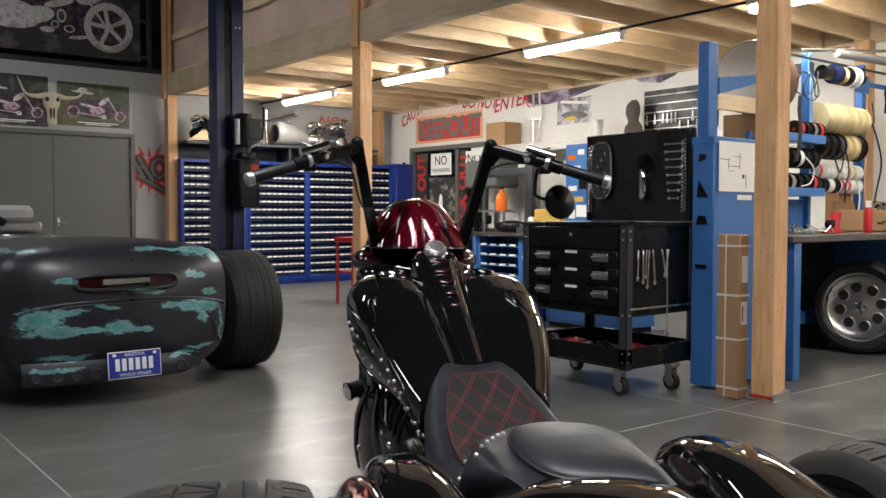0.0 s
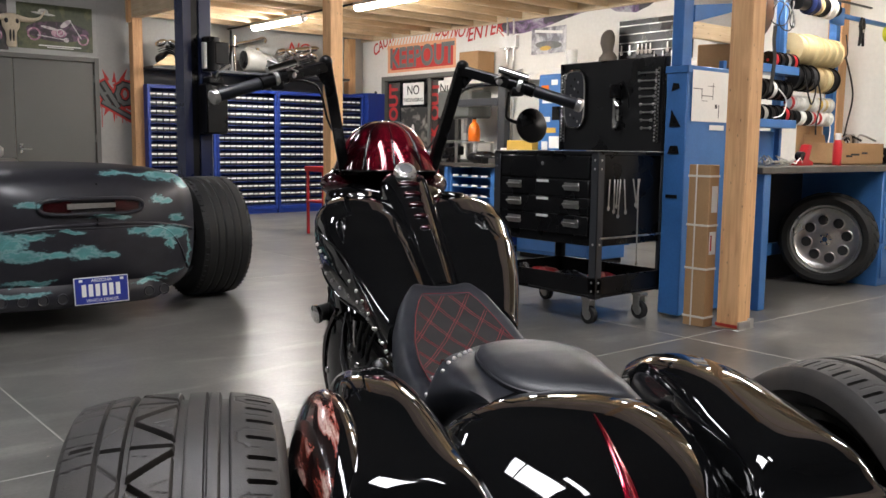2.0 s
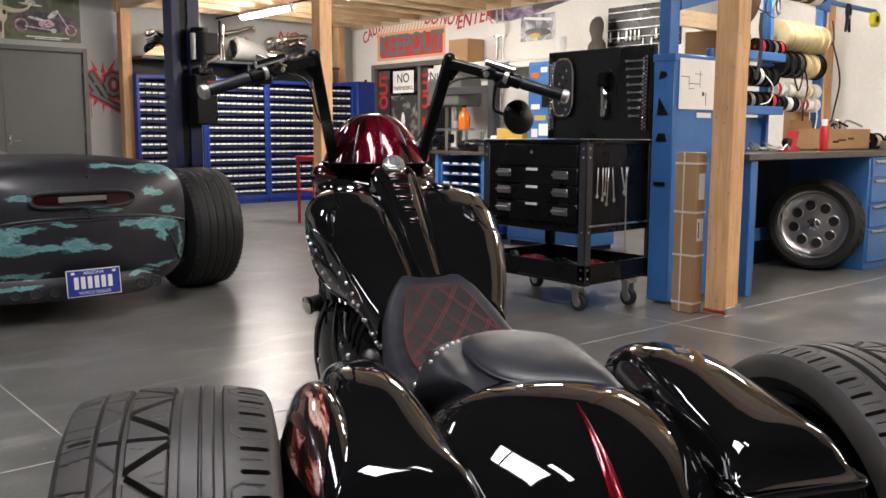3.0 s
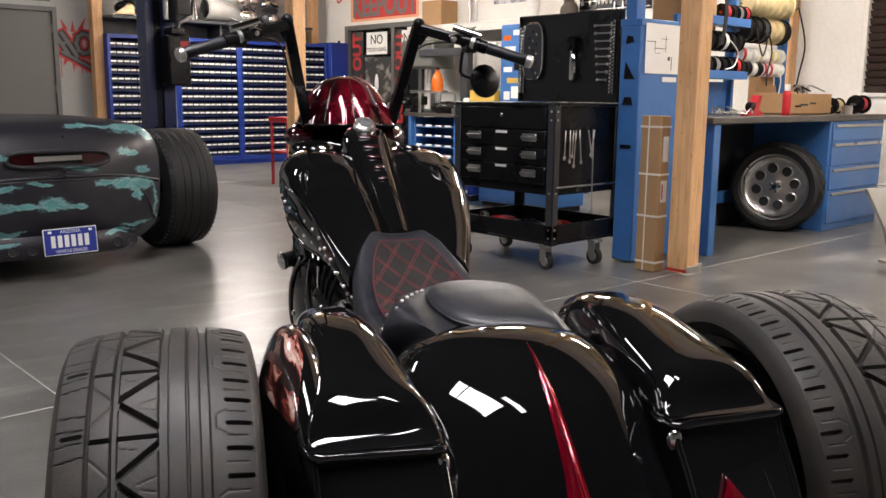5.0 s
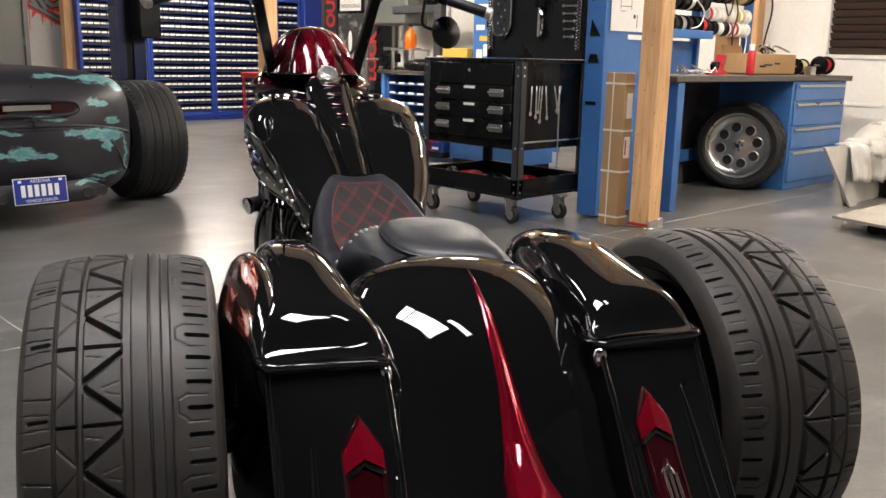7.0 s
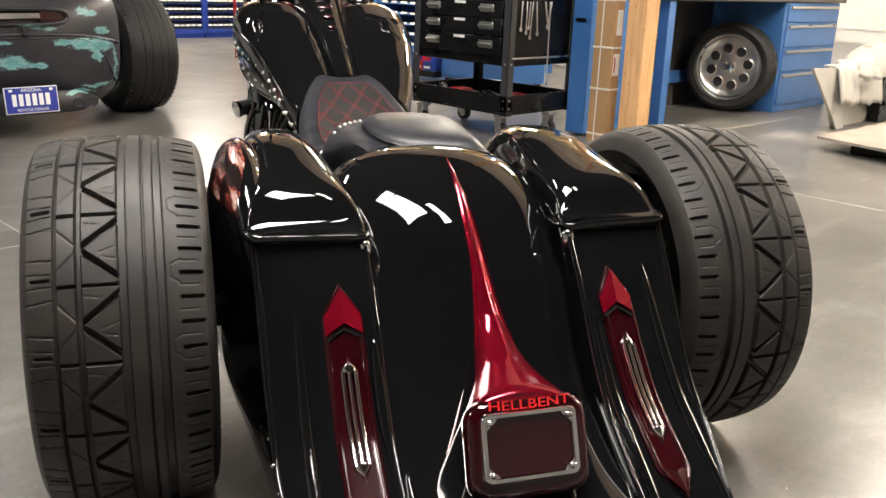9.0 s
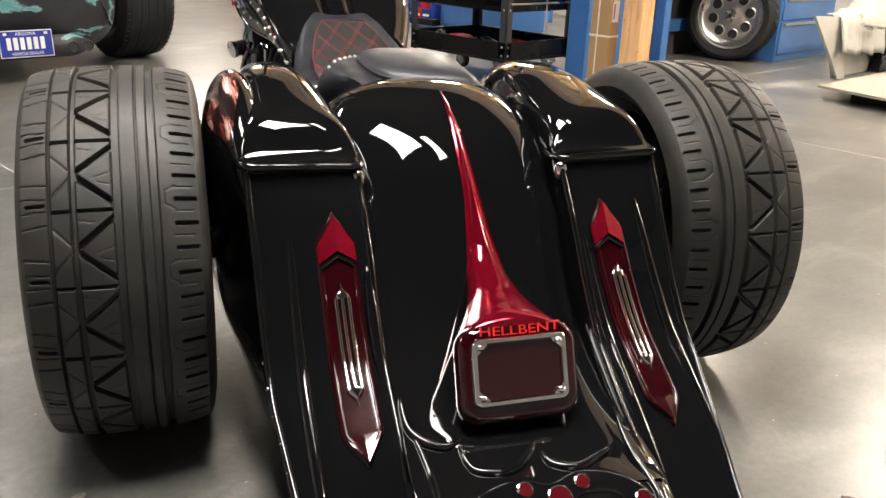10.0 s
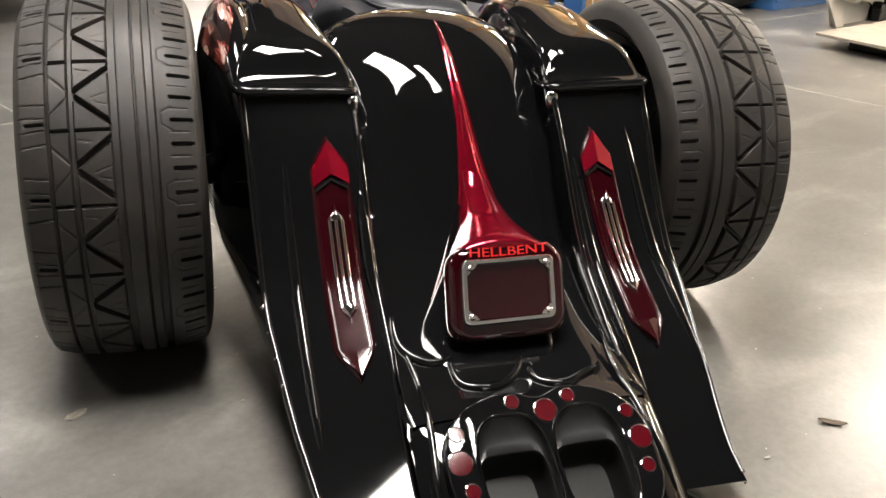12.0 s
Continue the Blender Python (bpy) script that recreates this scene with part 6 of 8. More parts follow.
part("board", Geo().box((0, -0.26, -0.17), (0.006, 0.26, 0.17), 0.001), PAPER, t)
for wds, z, sz in (("NO", 0.05, 0.2), ("TRESPASSING", -0.10, 0.082)):
    q = part("letters", lettering(wds, sz, 0.001), BLACK_STEEL, t, "black letters")
    q.matrix_local = pose(-0.002, 0, z, 90, 0, -90)
t = thing("warning_sign", pose(8.588, 10.05, 1.88), "white warning sign with black capitals, half hidden", "sign")
part("board", Geo().box((0, -0.2, -0.15), (0.006, 0.2, 0.15), 0.001), PAPER, t)
q = part("letters", lettering("NO", 0.2, 0.001), BLACK_STEEL, t, "black letters")
q.matrix_local = pose(-0.002, 0, 0.03, 90, 0, -90)
t = thing("door_poster", pose(8.59, 10.84, 1.05), "crumpled dark poster on the door", "poster")
part("sheet", Geo().box((0, -0.33, -0.62), (0.005, 0.33, 0.6), 0.001), patch_material("grey_camouflage_print", (0.03, 0.03, 0.028), (0.16, 0.15, 0.13), 5, 0.5, 0.6, third=(0.3, 0.3, 0.28)), t)
part("printed_spot", Geo().ball((-0.004, 0.02, 0.18), (0.003, 0.05, 0.16), 14, 8), PAPER, t)

t = thing("graffiti", pose(8.597, 10.72, 2.42), "grey block letters sprayed on a peach and red ground", "graffiti")
part("ground", Geo().box((-0.0015, -0.86, -0.21), (0.001, 0.82, 0.22), 0.0005), GRAFFITI_PEACH, t)
for k in range(22):
    part("stroke", Geo().box((-0.0012, -0.012, -0.08), (0.001, 0.012, 0.09), 0.0005, m=pose(0, 0.8 - 0.077 * k, 0.24, 25, 0, 0)), GRAFFITI_PEACH, t)
part("red_ground", Geo().box((-0.003, -0.80, -0.17), (-0.0016, 0.72, 0.16), 0.0005), GRAFFITI_RED, t)
q = part("letters", lettering("KEEPOUT", 0.43, 0.001, fat=0.014), GRAFFITI_GREY, t, "grey block letters")
q.matrix_local = pose(-0.0045, -0.03, -0.0, 90, 0, -90) @ Matrix.Diagonal((0.86, 1, 1, 1))
east("CAUTION", 11.52, 2.745, 0.24, GRAFFITI_RED, "graffiti", "red sprayed word on the white wall", 22, shear=0.3, sx=0.85)
east("DO NOT", 9.95, 2.74, 0.26, GRAFFITI_RED, "graffiti", "red sprayed words on the white wall", -6, shear=0.35, sx=0.75)
east("ENTER", 9.25, 2.68, 0.28, GRAFFITI_RED, "graffiti", "red sprayed word on the white wall", 6, shear=0.35, sx=0.9)
tail_mark = tagged(part("graffiti_stroke", Geo().tube([(8.597, 8.95, 2.66), (8.597, 8.80, 2.52), (8.597, 8.74, 2.36)], 0.008, 6), GRAFFITI_RED, None), "long red sprayed stroke on the wall", "graffiti")
g = lettering("NO", 0.25, 0.001, 0.3)
ob = tagged(part("graffiti", g, GRAFFITI_RED, None), "faint red sprayed word above the shelf", "graffiti")
ob.matrix_world = pose(7.35, 12.244, 2.55, 90, 0, 0)

MURAL = patch_material("purple_mural_paint", (0.055, 0.05, 0.06), (0.20, 0.12, 0.24), 2.4, 0.46, 0.6, third=(0.42, 0.41, 0.44), stretch=(1, 1, 2.5))
poly = [(8.98, 2.70), (8.8, 2.60), (8.5, 2.58), (8.1, 2.62), (7.7, 2.70), (7.3, 2.76), (7.05, 2.78), (6.9, 2.70), (6.6, 2.66), (6.4, 2.72), (6.25, 2.80), (6.3, 2.90), (9.0, 2.90)]
ob = tagged(part("wall_mural", Geo().prism(poly, 0, 0.002), MURAL, None, smooth=0), "smoky purple and grey airbrushed mural on the wall", "mural")
ob.matrix_world = Matrix(((0, 0, -1, 8.599), (1, 0, 0, 0), (0, 1, 0, 0), (0, 0, 0, 1)))

setting("wall_ledge", Geo().box((8.25, 5.3, 2.00), (8.598, 9.72, 2.035), 0.004).box((8.25, 5.3, 1.92), (8.27, 9.72, 1.998), 0.002), WALL_WHITE, "long pale shelf on the wall")
t = thing("cardboard_box", pose(8.42, 9.20, 2.036), "closed brown cardboard box on the wall shelf", "box")
part("carton", Geo().box((-0.16, -0.20, 0), (0.15, 0.20, 0.33), 0.005), CARD, t)
part("flap_seam", Geo().box((-0.155, -0.002, 0.331), (0.145, 0.002, 0.333), 0.0005), TAPE, t)
t = thing("cup_stack", pose(8.33, 7.36, 2.036), "stack of white paper cups on the shelf", "cups")
for k in range(4):
    part("cup", Geo().lathe([(0.0, 0.0), (0.055, 0.0), (0.075, 0.14), (0.079, 0.142), (0.077, 0.148), (0.0, 0.146)], 24, m=pose(0, 0, 0.025 * k)), WHITE, t)
t = Geo()
t.loft([[(0.13 * w * math.cos(a) + dx, 0.17 * w * math.sin(a), z) for a in [2 * math.pi * j / 18 for j in range(18)]] for z, w, dx in ((0.0, 0.85, 0), (0.06, 1.05, 0), (0.13, 1.0, 0.01), (0.18, 0.72, 0.02), (0.21, 0.6, 0.0), (0.25, 0.66, -0.01), (0.33, 0.82, -0.02), (0.42, 0.8, -0.01), (0.48, 0.6, 0.0), (0.52, 0.3, 0.02))])
ob = tagged(part("statue", t, material("grey_clay", (0.09, 0.075, 0.062), 0.8, vary=0.2), None, smooth=50), "rough grey-brown clay bust on the wall shelf", "statue")
ob.matrix_world = pose(8.42, 6.86, 2.036) @ Matrix.Diagonal((0.68, 0.68, 0.82, 1))
t = thing("tool_rack", pose(8.59, 6.40, 2.30), "black slatted wall rack hung with tools", "rack")
part("backboard", Geo().box((-0.02, -0.62, -0.26), (0.0, 0.42, 0.27), 0.002), BLACK_STEEL, t)
for k in range(5):
    part("rail", Geo().box((-0.032, -0.61, -0.2 + 0.1 * k), (-0.0205, 0.41, -0.19 + 0.1 * k), 0.002), STEEL, t)
random.seed(5)
for k in range(16):
    y, z = 0.36 - 0.06 * k, random.choice((-0.12, -0.2, -0.02))
    part("hanging_tool", Geo().box((-0.045, y - 0.008, z - 0.09), (-0.034, y + 0.008, z), 0.003).ball((-0.04, y, z - 0.1), (0.012, 0.022, 0.022), 10, 6), STEEL, t)
poster("wall_poster", pose(8.594, 8.00, 2.45, 0, 0, -90), 0.62, 0.34, patch_material("silver_poster_print", (0.10, 0.10, 0.12), (0.3, 0.3, 0.34), 5, 0.45, 0.35, third=(0.6, 0.6, 0.62)), [("disc", 0, -0.06, 0.24, 0.05, POSTER_DARK, 4), ("bar", 0.0, 0.11, 0.25, 0.018, PAPER, 6), ("disc", -0.05, -0.1, 0.10, 0.03, YELLOW, 0)], "silver and dark car poster pinned to the wall")
for y in (8.62, 8.74):
    setting("wall_pipe", Geo().tube([(8.56, y, 0.9), (8.56, y, 2.95)], 0.016, 10).box((8.545, y - 0.05, 2.38), (8.598, y + 0.05, 2.42), 0.004), STEEL, "steel conduit on the wall")
setting("wall_box", Geo().box((8.53, 8.55, 2.40), (8.598, 8.88, 2.56), 0.006), WHITE, "pale electrical box on the wall")

# bench under the shelf
bench = thing("wall_bench", pose(7.70, 7.5, 0), "blue steel workbench with a worn dark top along the wall", "workbench")
part("worktop", Geo().box((-0.02, -1.6, 0.79), (0.88, 1.6, 0.835), 0.006), BENCH_TOP, bench)
for y in (-1.55, 0.0, 1.5):
    part("leg", Geo().box((0.0, y - 0.03, 0), (0.06, y + 0.03, 0.788), 0.004), BLUE, bench)
    part("leg", Geo().box((0.78, y - 0.03, 0), (0.84, y + 0.03, 0.788), 0.004), BLUE, bench)
rackb = thing("bin_rack", pose(7.76, 8.45, 0), "blue steel rack with open bins under the bench", "rack")
part("shell", Geo().box((0, -0.62, 0.06), (0.4, -0.58, 0.77), 0.004).box((0, 0.5, 0.06), (0.4, 0.54, 0.77), 0.004).box((0.38, -0.58, 0.06), (0.4, 0.5, 0.77), 0.002), BLUE, rackb)
part("side_panel", Geo().box((-0.012, -0.58, 0.10), (0.0, -0.28, 0.77), 0.002), BLUE, rackb, "blue side panel with a worn white mark")
part("mark", Geo().box((-0.016, -0.50, 0.50), (-0.0125, -0.36, 0.55), 0.001), PAPER, rackb)
for k in range(5):
    part("shelf", Geo().box((0.005, -0.27, 0.12 + 0.13 * k), (0.375, 0.495, 0.135 + 0.13 * k), 0.002), BLUE, rackb)
    for j in range(4):
        part("bin_label", Geo().box((-0.006, -0.22 + 0.19 * j, 0.135 + 0.13 * k), (-0.002, -0.10 + 0.19 * j, 0.16 + 0.13 * k), 0.001), PAPER, rackb)
part("frame", Geo().box((-0.01, -0.28, 0.06), (0.0, 0.54, 0.12), 0.002), BLUE, rackb)

t = thing("low_bin_rack", pose(5.9, 6.20, 0), "low rack of dark bins with white labels behind the cart", "rack")
part("base", Geo().box((0, -0.27, 0.04), (0.35, 0.27, 0.10), 0.004), BLACK_STEEL, t)
for j in range(4):
    q = -0.26 + 0.132 * j
    part("bin", Geo().box((-0.02, q, 0.105), (0.3, q + 0.12, 0.12), 0.002).box((-0.02, q, 0.12), (-0.005, q + 0.12, 0.20), 0.002).box((-0.02, q, 0.12), (0.3, q + 0.008, 0.26), 0.002).box((0.29, q, 0.12), (0.3, q + 0.12, 0.30), 0.002), NAVY if j != 1 else RED, t)
    part("bin_label", Geo().box((-0.024, q + 0.015, 0.128), (-0.0205, q + 0.105, 0.150), 0.001), PAPER, t)
t = thing("steel_cabinet", pose(6.0, 5.0, 0), "low blue steel cabinet behind the cart", "cabinet")
part("body", Geo().box((0, 0, 0.05), (0.5, 0.92, 0.84), 0.006), BLUE, t)
part("plinth", Geo().box((0.03, 0.02, 0), (0.48, 0.90, 0.05), 0.004), BLACK_STEEL, t)
part("door_panel", Geo().box((-0.012, 0.02, 0.08), (-0.001, 0.90, 0.82), 0.004), BLUE, t)

t = thing("press_stand", pose(7.95, 8.15, 0.836), "grey steel bench press column", "press")
part("column", Geo().box((-0.05, -0.07, 0), (0.05, 0.07, 1.06), 0.006), GREY_STEEL, t)
part("arm", Geo().box((-0.05, 0.07, 0.75), (0.05, 0.9, 0.85), 0.006), GREY_STEEL, t)
part("base", Geo().box((-0.15, -0.2, 0), (0.15, 0.2, 0.03), 0.004), GREY_STEEL, t)
t = thing("drill_press", pose(8.15, 9.12, 0.836), "grey-green drill press standing on the bench", "machine")
PRESS = material("grey_green_enamel", (0.10, 0.105, 0.095), 0.45, vary=0.2)
part("base", Geo().box((-0.2, -0.28, 0), (0.2, 0.28, 0.04), 0.008), PRESS, t)
part("column", Geo().cyl((0.08, 0, 0.04), (0.08, 0, 0.62), 0.045, n=20), STEEL, t)
part("head", Geo().box((-0.22, -0.33, 0.60), (0.2, 0.36, 0.98), 0.03), PRESS, t)
part("spindle", Geo().cyl((-0.1, -0.12, 0.40), (-0.1, -0.12, 0.60), 0.03, n=16), STEEL, t)
part("table", Geo().box((-0.18, -0.25, 0.26), (0.14, 0.2, 0.30), 0.006), PRESS, t)
t = thing("oil_bottle", pose(7.9, 8.66, 1.12) @ Matrix.Diagonal((0.85, 0.85, 0.8, 1)), "orange oil bottle on a small stand", "bottle")
part("bottle", Geo().lathe([(0, 0), (0.085, 0.0), (0.095, 0.02), (0.095, 0.2), (0.06, 0.29), (0.03, 0.32), (0.03, 0.36), (0, 0.362)], 24), ORANGE, t)
part("cap", Geo().cyl((0, 0, 0.362), (0, 0, 0.39), 0.034), BLACK_STEEL, t)
t = thing("shelf_stand", pose(7.9, 8.66, 0.836), "small steel stand on the bench", "stand")
part("top", Geo().box((-0.16, -0.22, 0.26), (0.16, 0.22, 0.282), 0.003), STEEL, t)
for x, y in ((-0.14, -0.2), (0.14, -0.2), (-0.14, 0.2), (0.14, 0.2)):
    part("leg", Geo().box((x - 0.015, y - 0.015, 0), (x + 0.015, y + 0.015, 0.26), 0.002), STEEL, t)
t = thing("bench_vise", pose(7.82, 9.0, 0.836), "black bench vise on the bench", "vise")
part("base", Geo().lathe([(0, 0), (0.1, 0), (0.1, 0.03), (0.06, 0.06), (0.05, 0.12), (0, 0.12)], 24), BLACK_STEEL, t)
part("jaw", Geo().box((-0.2, -0.05, 0.10), (0.02, 0.05, 0.2), 0.01).box((0.04, -0.06, 0.10), (0.16, 0.06, 0.22), 0.012), BLACK_STEEL, t)
part("screw", Geo().cyl((-0.32, 0, 0.14), (-0.2, 0, 0.14), 0.014), STEEL, t)
part("handle", Geo().cyl((-0.31, -0.12, 0.14), (-0.31, 0.12, 0.14), 0.008, n=10), STEEL, t)
t = thing("motor_cover", pose(7.8, 8.35, 0.836), "black plastic cover lying on the bench", "cover")
part("shell", Geo().ball((0, 0, 0.07), (0.1, 0.32, 0.09), 20, 10), BLACK_STEEL, t)
t = thing("metal_tray", pose(7.78, 7.95, 0.836), "dented metal tray of small parts", "tray")
part("pan", Geo().box((-0.08, -0.2, 0), (0.1, 0.2, 0.012), 0.003).box((-0.09, -0.2, 0.0), (-0.08, 0.2, 0.07), 0.002).box((0.1, -0.2, 0), (0.11, 0.2, 0.07), 0.002), STEEL, t)
t = thing("sticker_cabinet", pose(7.74, 7.12, 0.836), "blue metal cabinet covered with stickers", "cabinet")
part("body", Geo().box((0, -0.22, 0), (0.4, 0.22, 1.08), 0.012), BLUE, t)
part("door_panel", Geo().box((-0.012, -0.2, 0.02), (-0.0005, 0.2, 1.05), 0.004), BLUE, t)
for y, z, a, b, mt in ((0.1, 0.92, 0.06, 0.03, ORANGE), (-0.05, 0.98, 0.05, 0.03, PAPER), (0.05, 0.78, 0.09, 0.04, PAPER), (-0.08, 0.62, 0.06, 0.08, BLACK_STEEL), (0.08, 0.55, 0.07, 0.03, WHITE), (0.0, 0.42, 0.09, 0.03, YELLOW), (-0.06, 0.28, 0.08, 0.07, PAPER), (0.09, 0.24, 0.05, 0.05, WHITE)):
    part("sticker", Geo().box((-0.016, y - a, z - b), (-0.0125, y + a, z + b), 0.001), mt, t)
t = thing("yellow_carton", pose(7.76, 7.62, 0.836), "yellow and kraft carton on the bench", "box")
part("carton", Geo().box((-0.05, -0.22, 0), (0.25, 0.22, 0.3), 0.004), YELLOW, t)
part("print", Geo().box((-0.054, -0.18, 0.02), (-0.0505, 0.18, 0.07), 0.001), BLACK_STEEL, t)
t = thing("jar", pose(7.75, 7.92, 0.91), "small white plastic jar", "jar")
part("glass", Geo().lathe([(0, 0), (0.05, 0), (0.055, 0.1), (0.045, 0.13), (0, 0.132)], 20), WHITE, t)

# red stand
t = thing("red_stand", pose(5.60, 8.72, 0), "red steel work stand", "stand")
part("tray", Geo().box((-0.16, -0.2, 0.74), (0.16, 0.2, 0.80), 0.005), RED, t)
for x, y in ((-0.13, -0.17), (0.13, -0.17), (-0.13, 0.17), (0.13, 0.17)):
    part("leg", Geo().box((x - 0.015, y - 0.015, 0), (x + 0.015, y + 0.015, 0.74), 0.003), RED, t)
part("lower_shelf", Geo().box((-0.15, -0.19, 0.38), (0.15, 0.19, 0.40), 0.003), RED, t)

# ---- tool cart ----
ENAMEL = material("black_enamel", (0.006, 0.006, 0.0065), 0.33, vary=0.2, coarse=5, spec=0.6)
cart = thing("tool_cart", pose(4.0, 3.25, 0) @ Matrix.Diagonal((1, 1, 1.04, 1)), "black steel tool cart with raised lid and hanging tools", "tool cart")
W, D = 0.66, 0.885   # along x and y
body = part("box", Geo().box((0.02, 0.02, 0.455), (W - 0.02, D - 0.02, 0.985), 0.006), BLACK_STEEL, cart)
part("rim", Geo().box((0, 0, 0.975), (W, D, 1.0), 0.006), BLACK_STEEL, cart)
for x, y in ((0, 0), (W, 0), (0, D), (W, D)):
    sx, sy = (1 if x == 0 else -1), (1 if y == 0 else -1)
    p = part("corner_post", Geo().box((x, y, 0.155), (x + sx * 0.055, y + sy * 0.006, 0.99), 0.001).box((x, y, 0.155), (x + sx * 0.006, y + sy * 0.055, 0.99), 0.001), GREY_STEEL, cart, "grey angle-steel corner post")
    for z in (0.2, 0.25, 0.47, 0.90, 0.95):
        part("rivet", Geo().ball((x + sx * 0.028, y - sy * 0.001, z), (0.007, 0.004, 0.007), 8, 6), STEEL, p)
        part("rivet", Geo().ball((x - sx * 0.001, y + sy * 0.028, z), (0.004, 0.007, 0.007), 8, 6), STEEL, p)
for k, (z0, z1) in enumerate(((0.735, 0.835), (0.632, 0.730), (0.515, 0.627))):
    dr = part("drawer", Geo().box((-0.004, 0.07, z0), (0.03, D - 0.07, z1), 0.004), BLACK_STEEL, cart, "black drawer front")
    zc = (z0 + z1) / 2 + 0.01
    for y in (0.20, D - 0.20):
        part("handle", Geo().tube([(-0.004, y - 0.055, zc - 0.012), (-0.024, y - 0.055, zc), (-0.024, y + 0.055, zc), (-0.004, y + 0.055, zc - 0.012)], 0.007, 8).box((-0.012, y - 0.06, zc - 0.024), (-0.0045, y + 0.06, zc + 0.022), 0.003), STEEL, dr, "pressed steel handle")
    part("label", Geo().box((-0.0065, D / 2 - 0.05, z1 - 0.022), (-0.0042, D / 2 + 0.05, z1 - 0.006), 0.0005), PAPER, dr, "white drawer label")
part("top_panel", Geo().box((-0.003, 0.07, 0.842), (0.02, D - 0.07, 0.97), 0.003), BLACK_STEEL, cart)
part("lock", Geo().cyl((-0.01, D / 2, 0.925), (0.0, D / 2, 0.925), 0.012, n=14), CHROME, cart, "chrome lock")
tray = part("lower_tray", Geo().box((0, 0, 0.16), (W, D, 0.175), 0.003).box((0, 0, 0.175), (0.012, D, 0.28), 0.003).box((W - 0.012, 0, 0.175), (W, D, 0.28), 0.003).box((0.012, 0, 0.175), (W - 0.012, 0.012, 0.28), 0.003).box((0.012, D - 0.012, 0.175), (W - 0.012, D, 0.28), 0.003), BLACK_STEEL, cart, "black lower tray")
part("side_bar", Geo().cyl((0.03, -0.004, 0.505), (W - 0.03, -0.004, 0.505), 0.006, n=8), STEEL, cart)
for x, y in ((0.05, 0.08), (0.435, 0.0), (0.0, 0.77), (0.47, 0.83)):
    ca = part("caster", Geo().cyl((x - 0.02, y, 0.052), (x + 0.02, y, 0.052), 0.052, n=28), RUBBER_DARK, cart, "rubber caster wheel")
    part("wheel_disc", Geo().cyl((x - 0.022, y, 0.052), (x + 0.022, y, 0.052), 0.03, n=20), STEEL, ca)
    part("fork", Geo().box((x - 0.032, y - 0.02, 0.05), (x - 0.026, y + 0.03, 0.14), 0.002).box((x + 0.026, y - 0.02, 0.05), (x + 0.032, y + 0.03, 0.14), 0.002).box((x - 0.04, y - 0.035, 0.14), (x + 0.04, y + 0.035, 0.158), 0.003), STEEL, ca)
lid = part("raised_lid", Geo().box((W - 0.02, 0.0, 1.002), (W + 0.005, D, 1.575), 0.005), ENAMEL, cart, "raised glossy black lid")
for y in (0.0, D - 0.02):
    part("lid_flange", Geo().box((W - 0.045, y, 1.002), (W - 0.021, y + 0.02, 1.57), 0.003), BLACK_STEEL, lid)
random.seed(3)
dish = [(0.03 * math.copysign(abs(math.cos(a)) ** 0.5, math.cos(a)), 0.13 * math.copysign(abs(math.sin(a)) ** 0.6, math.sin(a))) for a in [2 * math.pi * k / 32 for k in range(32)]]
mag = thing("magnetic_tray", pose(4.635, 4.0, 1.39), "long polished magnetic parts tray stuck to the lid", "tray")
ring = [(-0.02, y * 3.0, z * 1.48) for y, z in dish]
part("rim", Geo().tube(ring, 0.008, 8, closed=True), CHROME, mag)
part("pan", Geo().loft([[(-d, y * q * 3.0, z * q * 1.48) for y, z in dish] for q, d in ((1, 0.022), (0.9, 0.006), (0.1, 0.004))], caps=True), GREY_STEEL, mag)
for k in range(14):
    part("small_part", Geo().ball((-0.014, 0.032 * (k % 3 - 1), -0.15 + 0.022 * k), (0.010, 0.016 + 0.004 * (k % 2), 0.018), 8, 6), BLACK_STEEL if k % 2 else STEEL, mag)
mag2 = thing("flashlight", pose(4.635, 3.64, 1.35) @ Matrix.Diagonal((1.2, 1.25, 1.25, 1)), "small chrome inspection lamp hung on the lid", "lamp")
part("body", Geo().box((-0.03, -0.022, -0.14), (0, 0.022, 0.04), 0.014), CHROME, mag2)
part("head", Geo().cyl((-0.018, 0, 0.03), (-0.018, 0, 0.10), 0.032, n=20), BLACK_STEEL, mag2)
part("cord", Geo().tube(spline([(-0.02, 0, 0.09), (-0.02, -0.05, 0.11), (-0.02, -0.08, 0.05), (-0.02, -0.09, -0.03)], 6), 0.004, 6), BLACK_STEEL, mag2)
for side, y in ((0, 3.31), (1, 4.10)):
    rackk = thing("socket_rail", pose(4.63, y, 1.35), "rail of chrome sockets on the lid", "sockets")
    part("rail", Geo().box((-0.008, -0.006, -0.25), (0.004, 0.006, 0.22), 0.002), STEEL, rackk)
    for k in range(20):
        part("socket", Geo().cyl((-0.008, 0, -0.24 + 0.023 * k), (-0.034, 0, -0.24 + 0.023 * k), 0.009, n=10), CHROME, rackk)
for k in range(8):
    w = thing("wrench", pose(4.632, 3.40, 1.19 + 0.05 * k), "chrome combination wrench on the lid", "wrench", "wrenches on the lid")
    L = 0.034 + 0.005 * k
    part("shaft", Geo().box((-0.007, -L, -0.005), (-0.001, L, 0.005), 0.002).ball((-0.004, L, 0), (0.005, 0.011, 0.011), 10, 6).ball((-0.004, -L, 0), (0.005, 0.011, 0.011), 10, 6), STEEL, w)
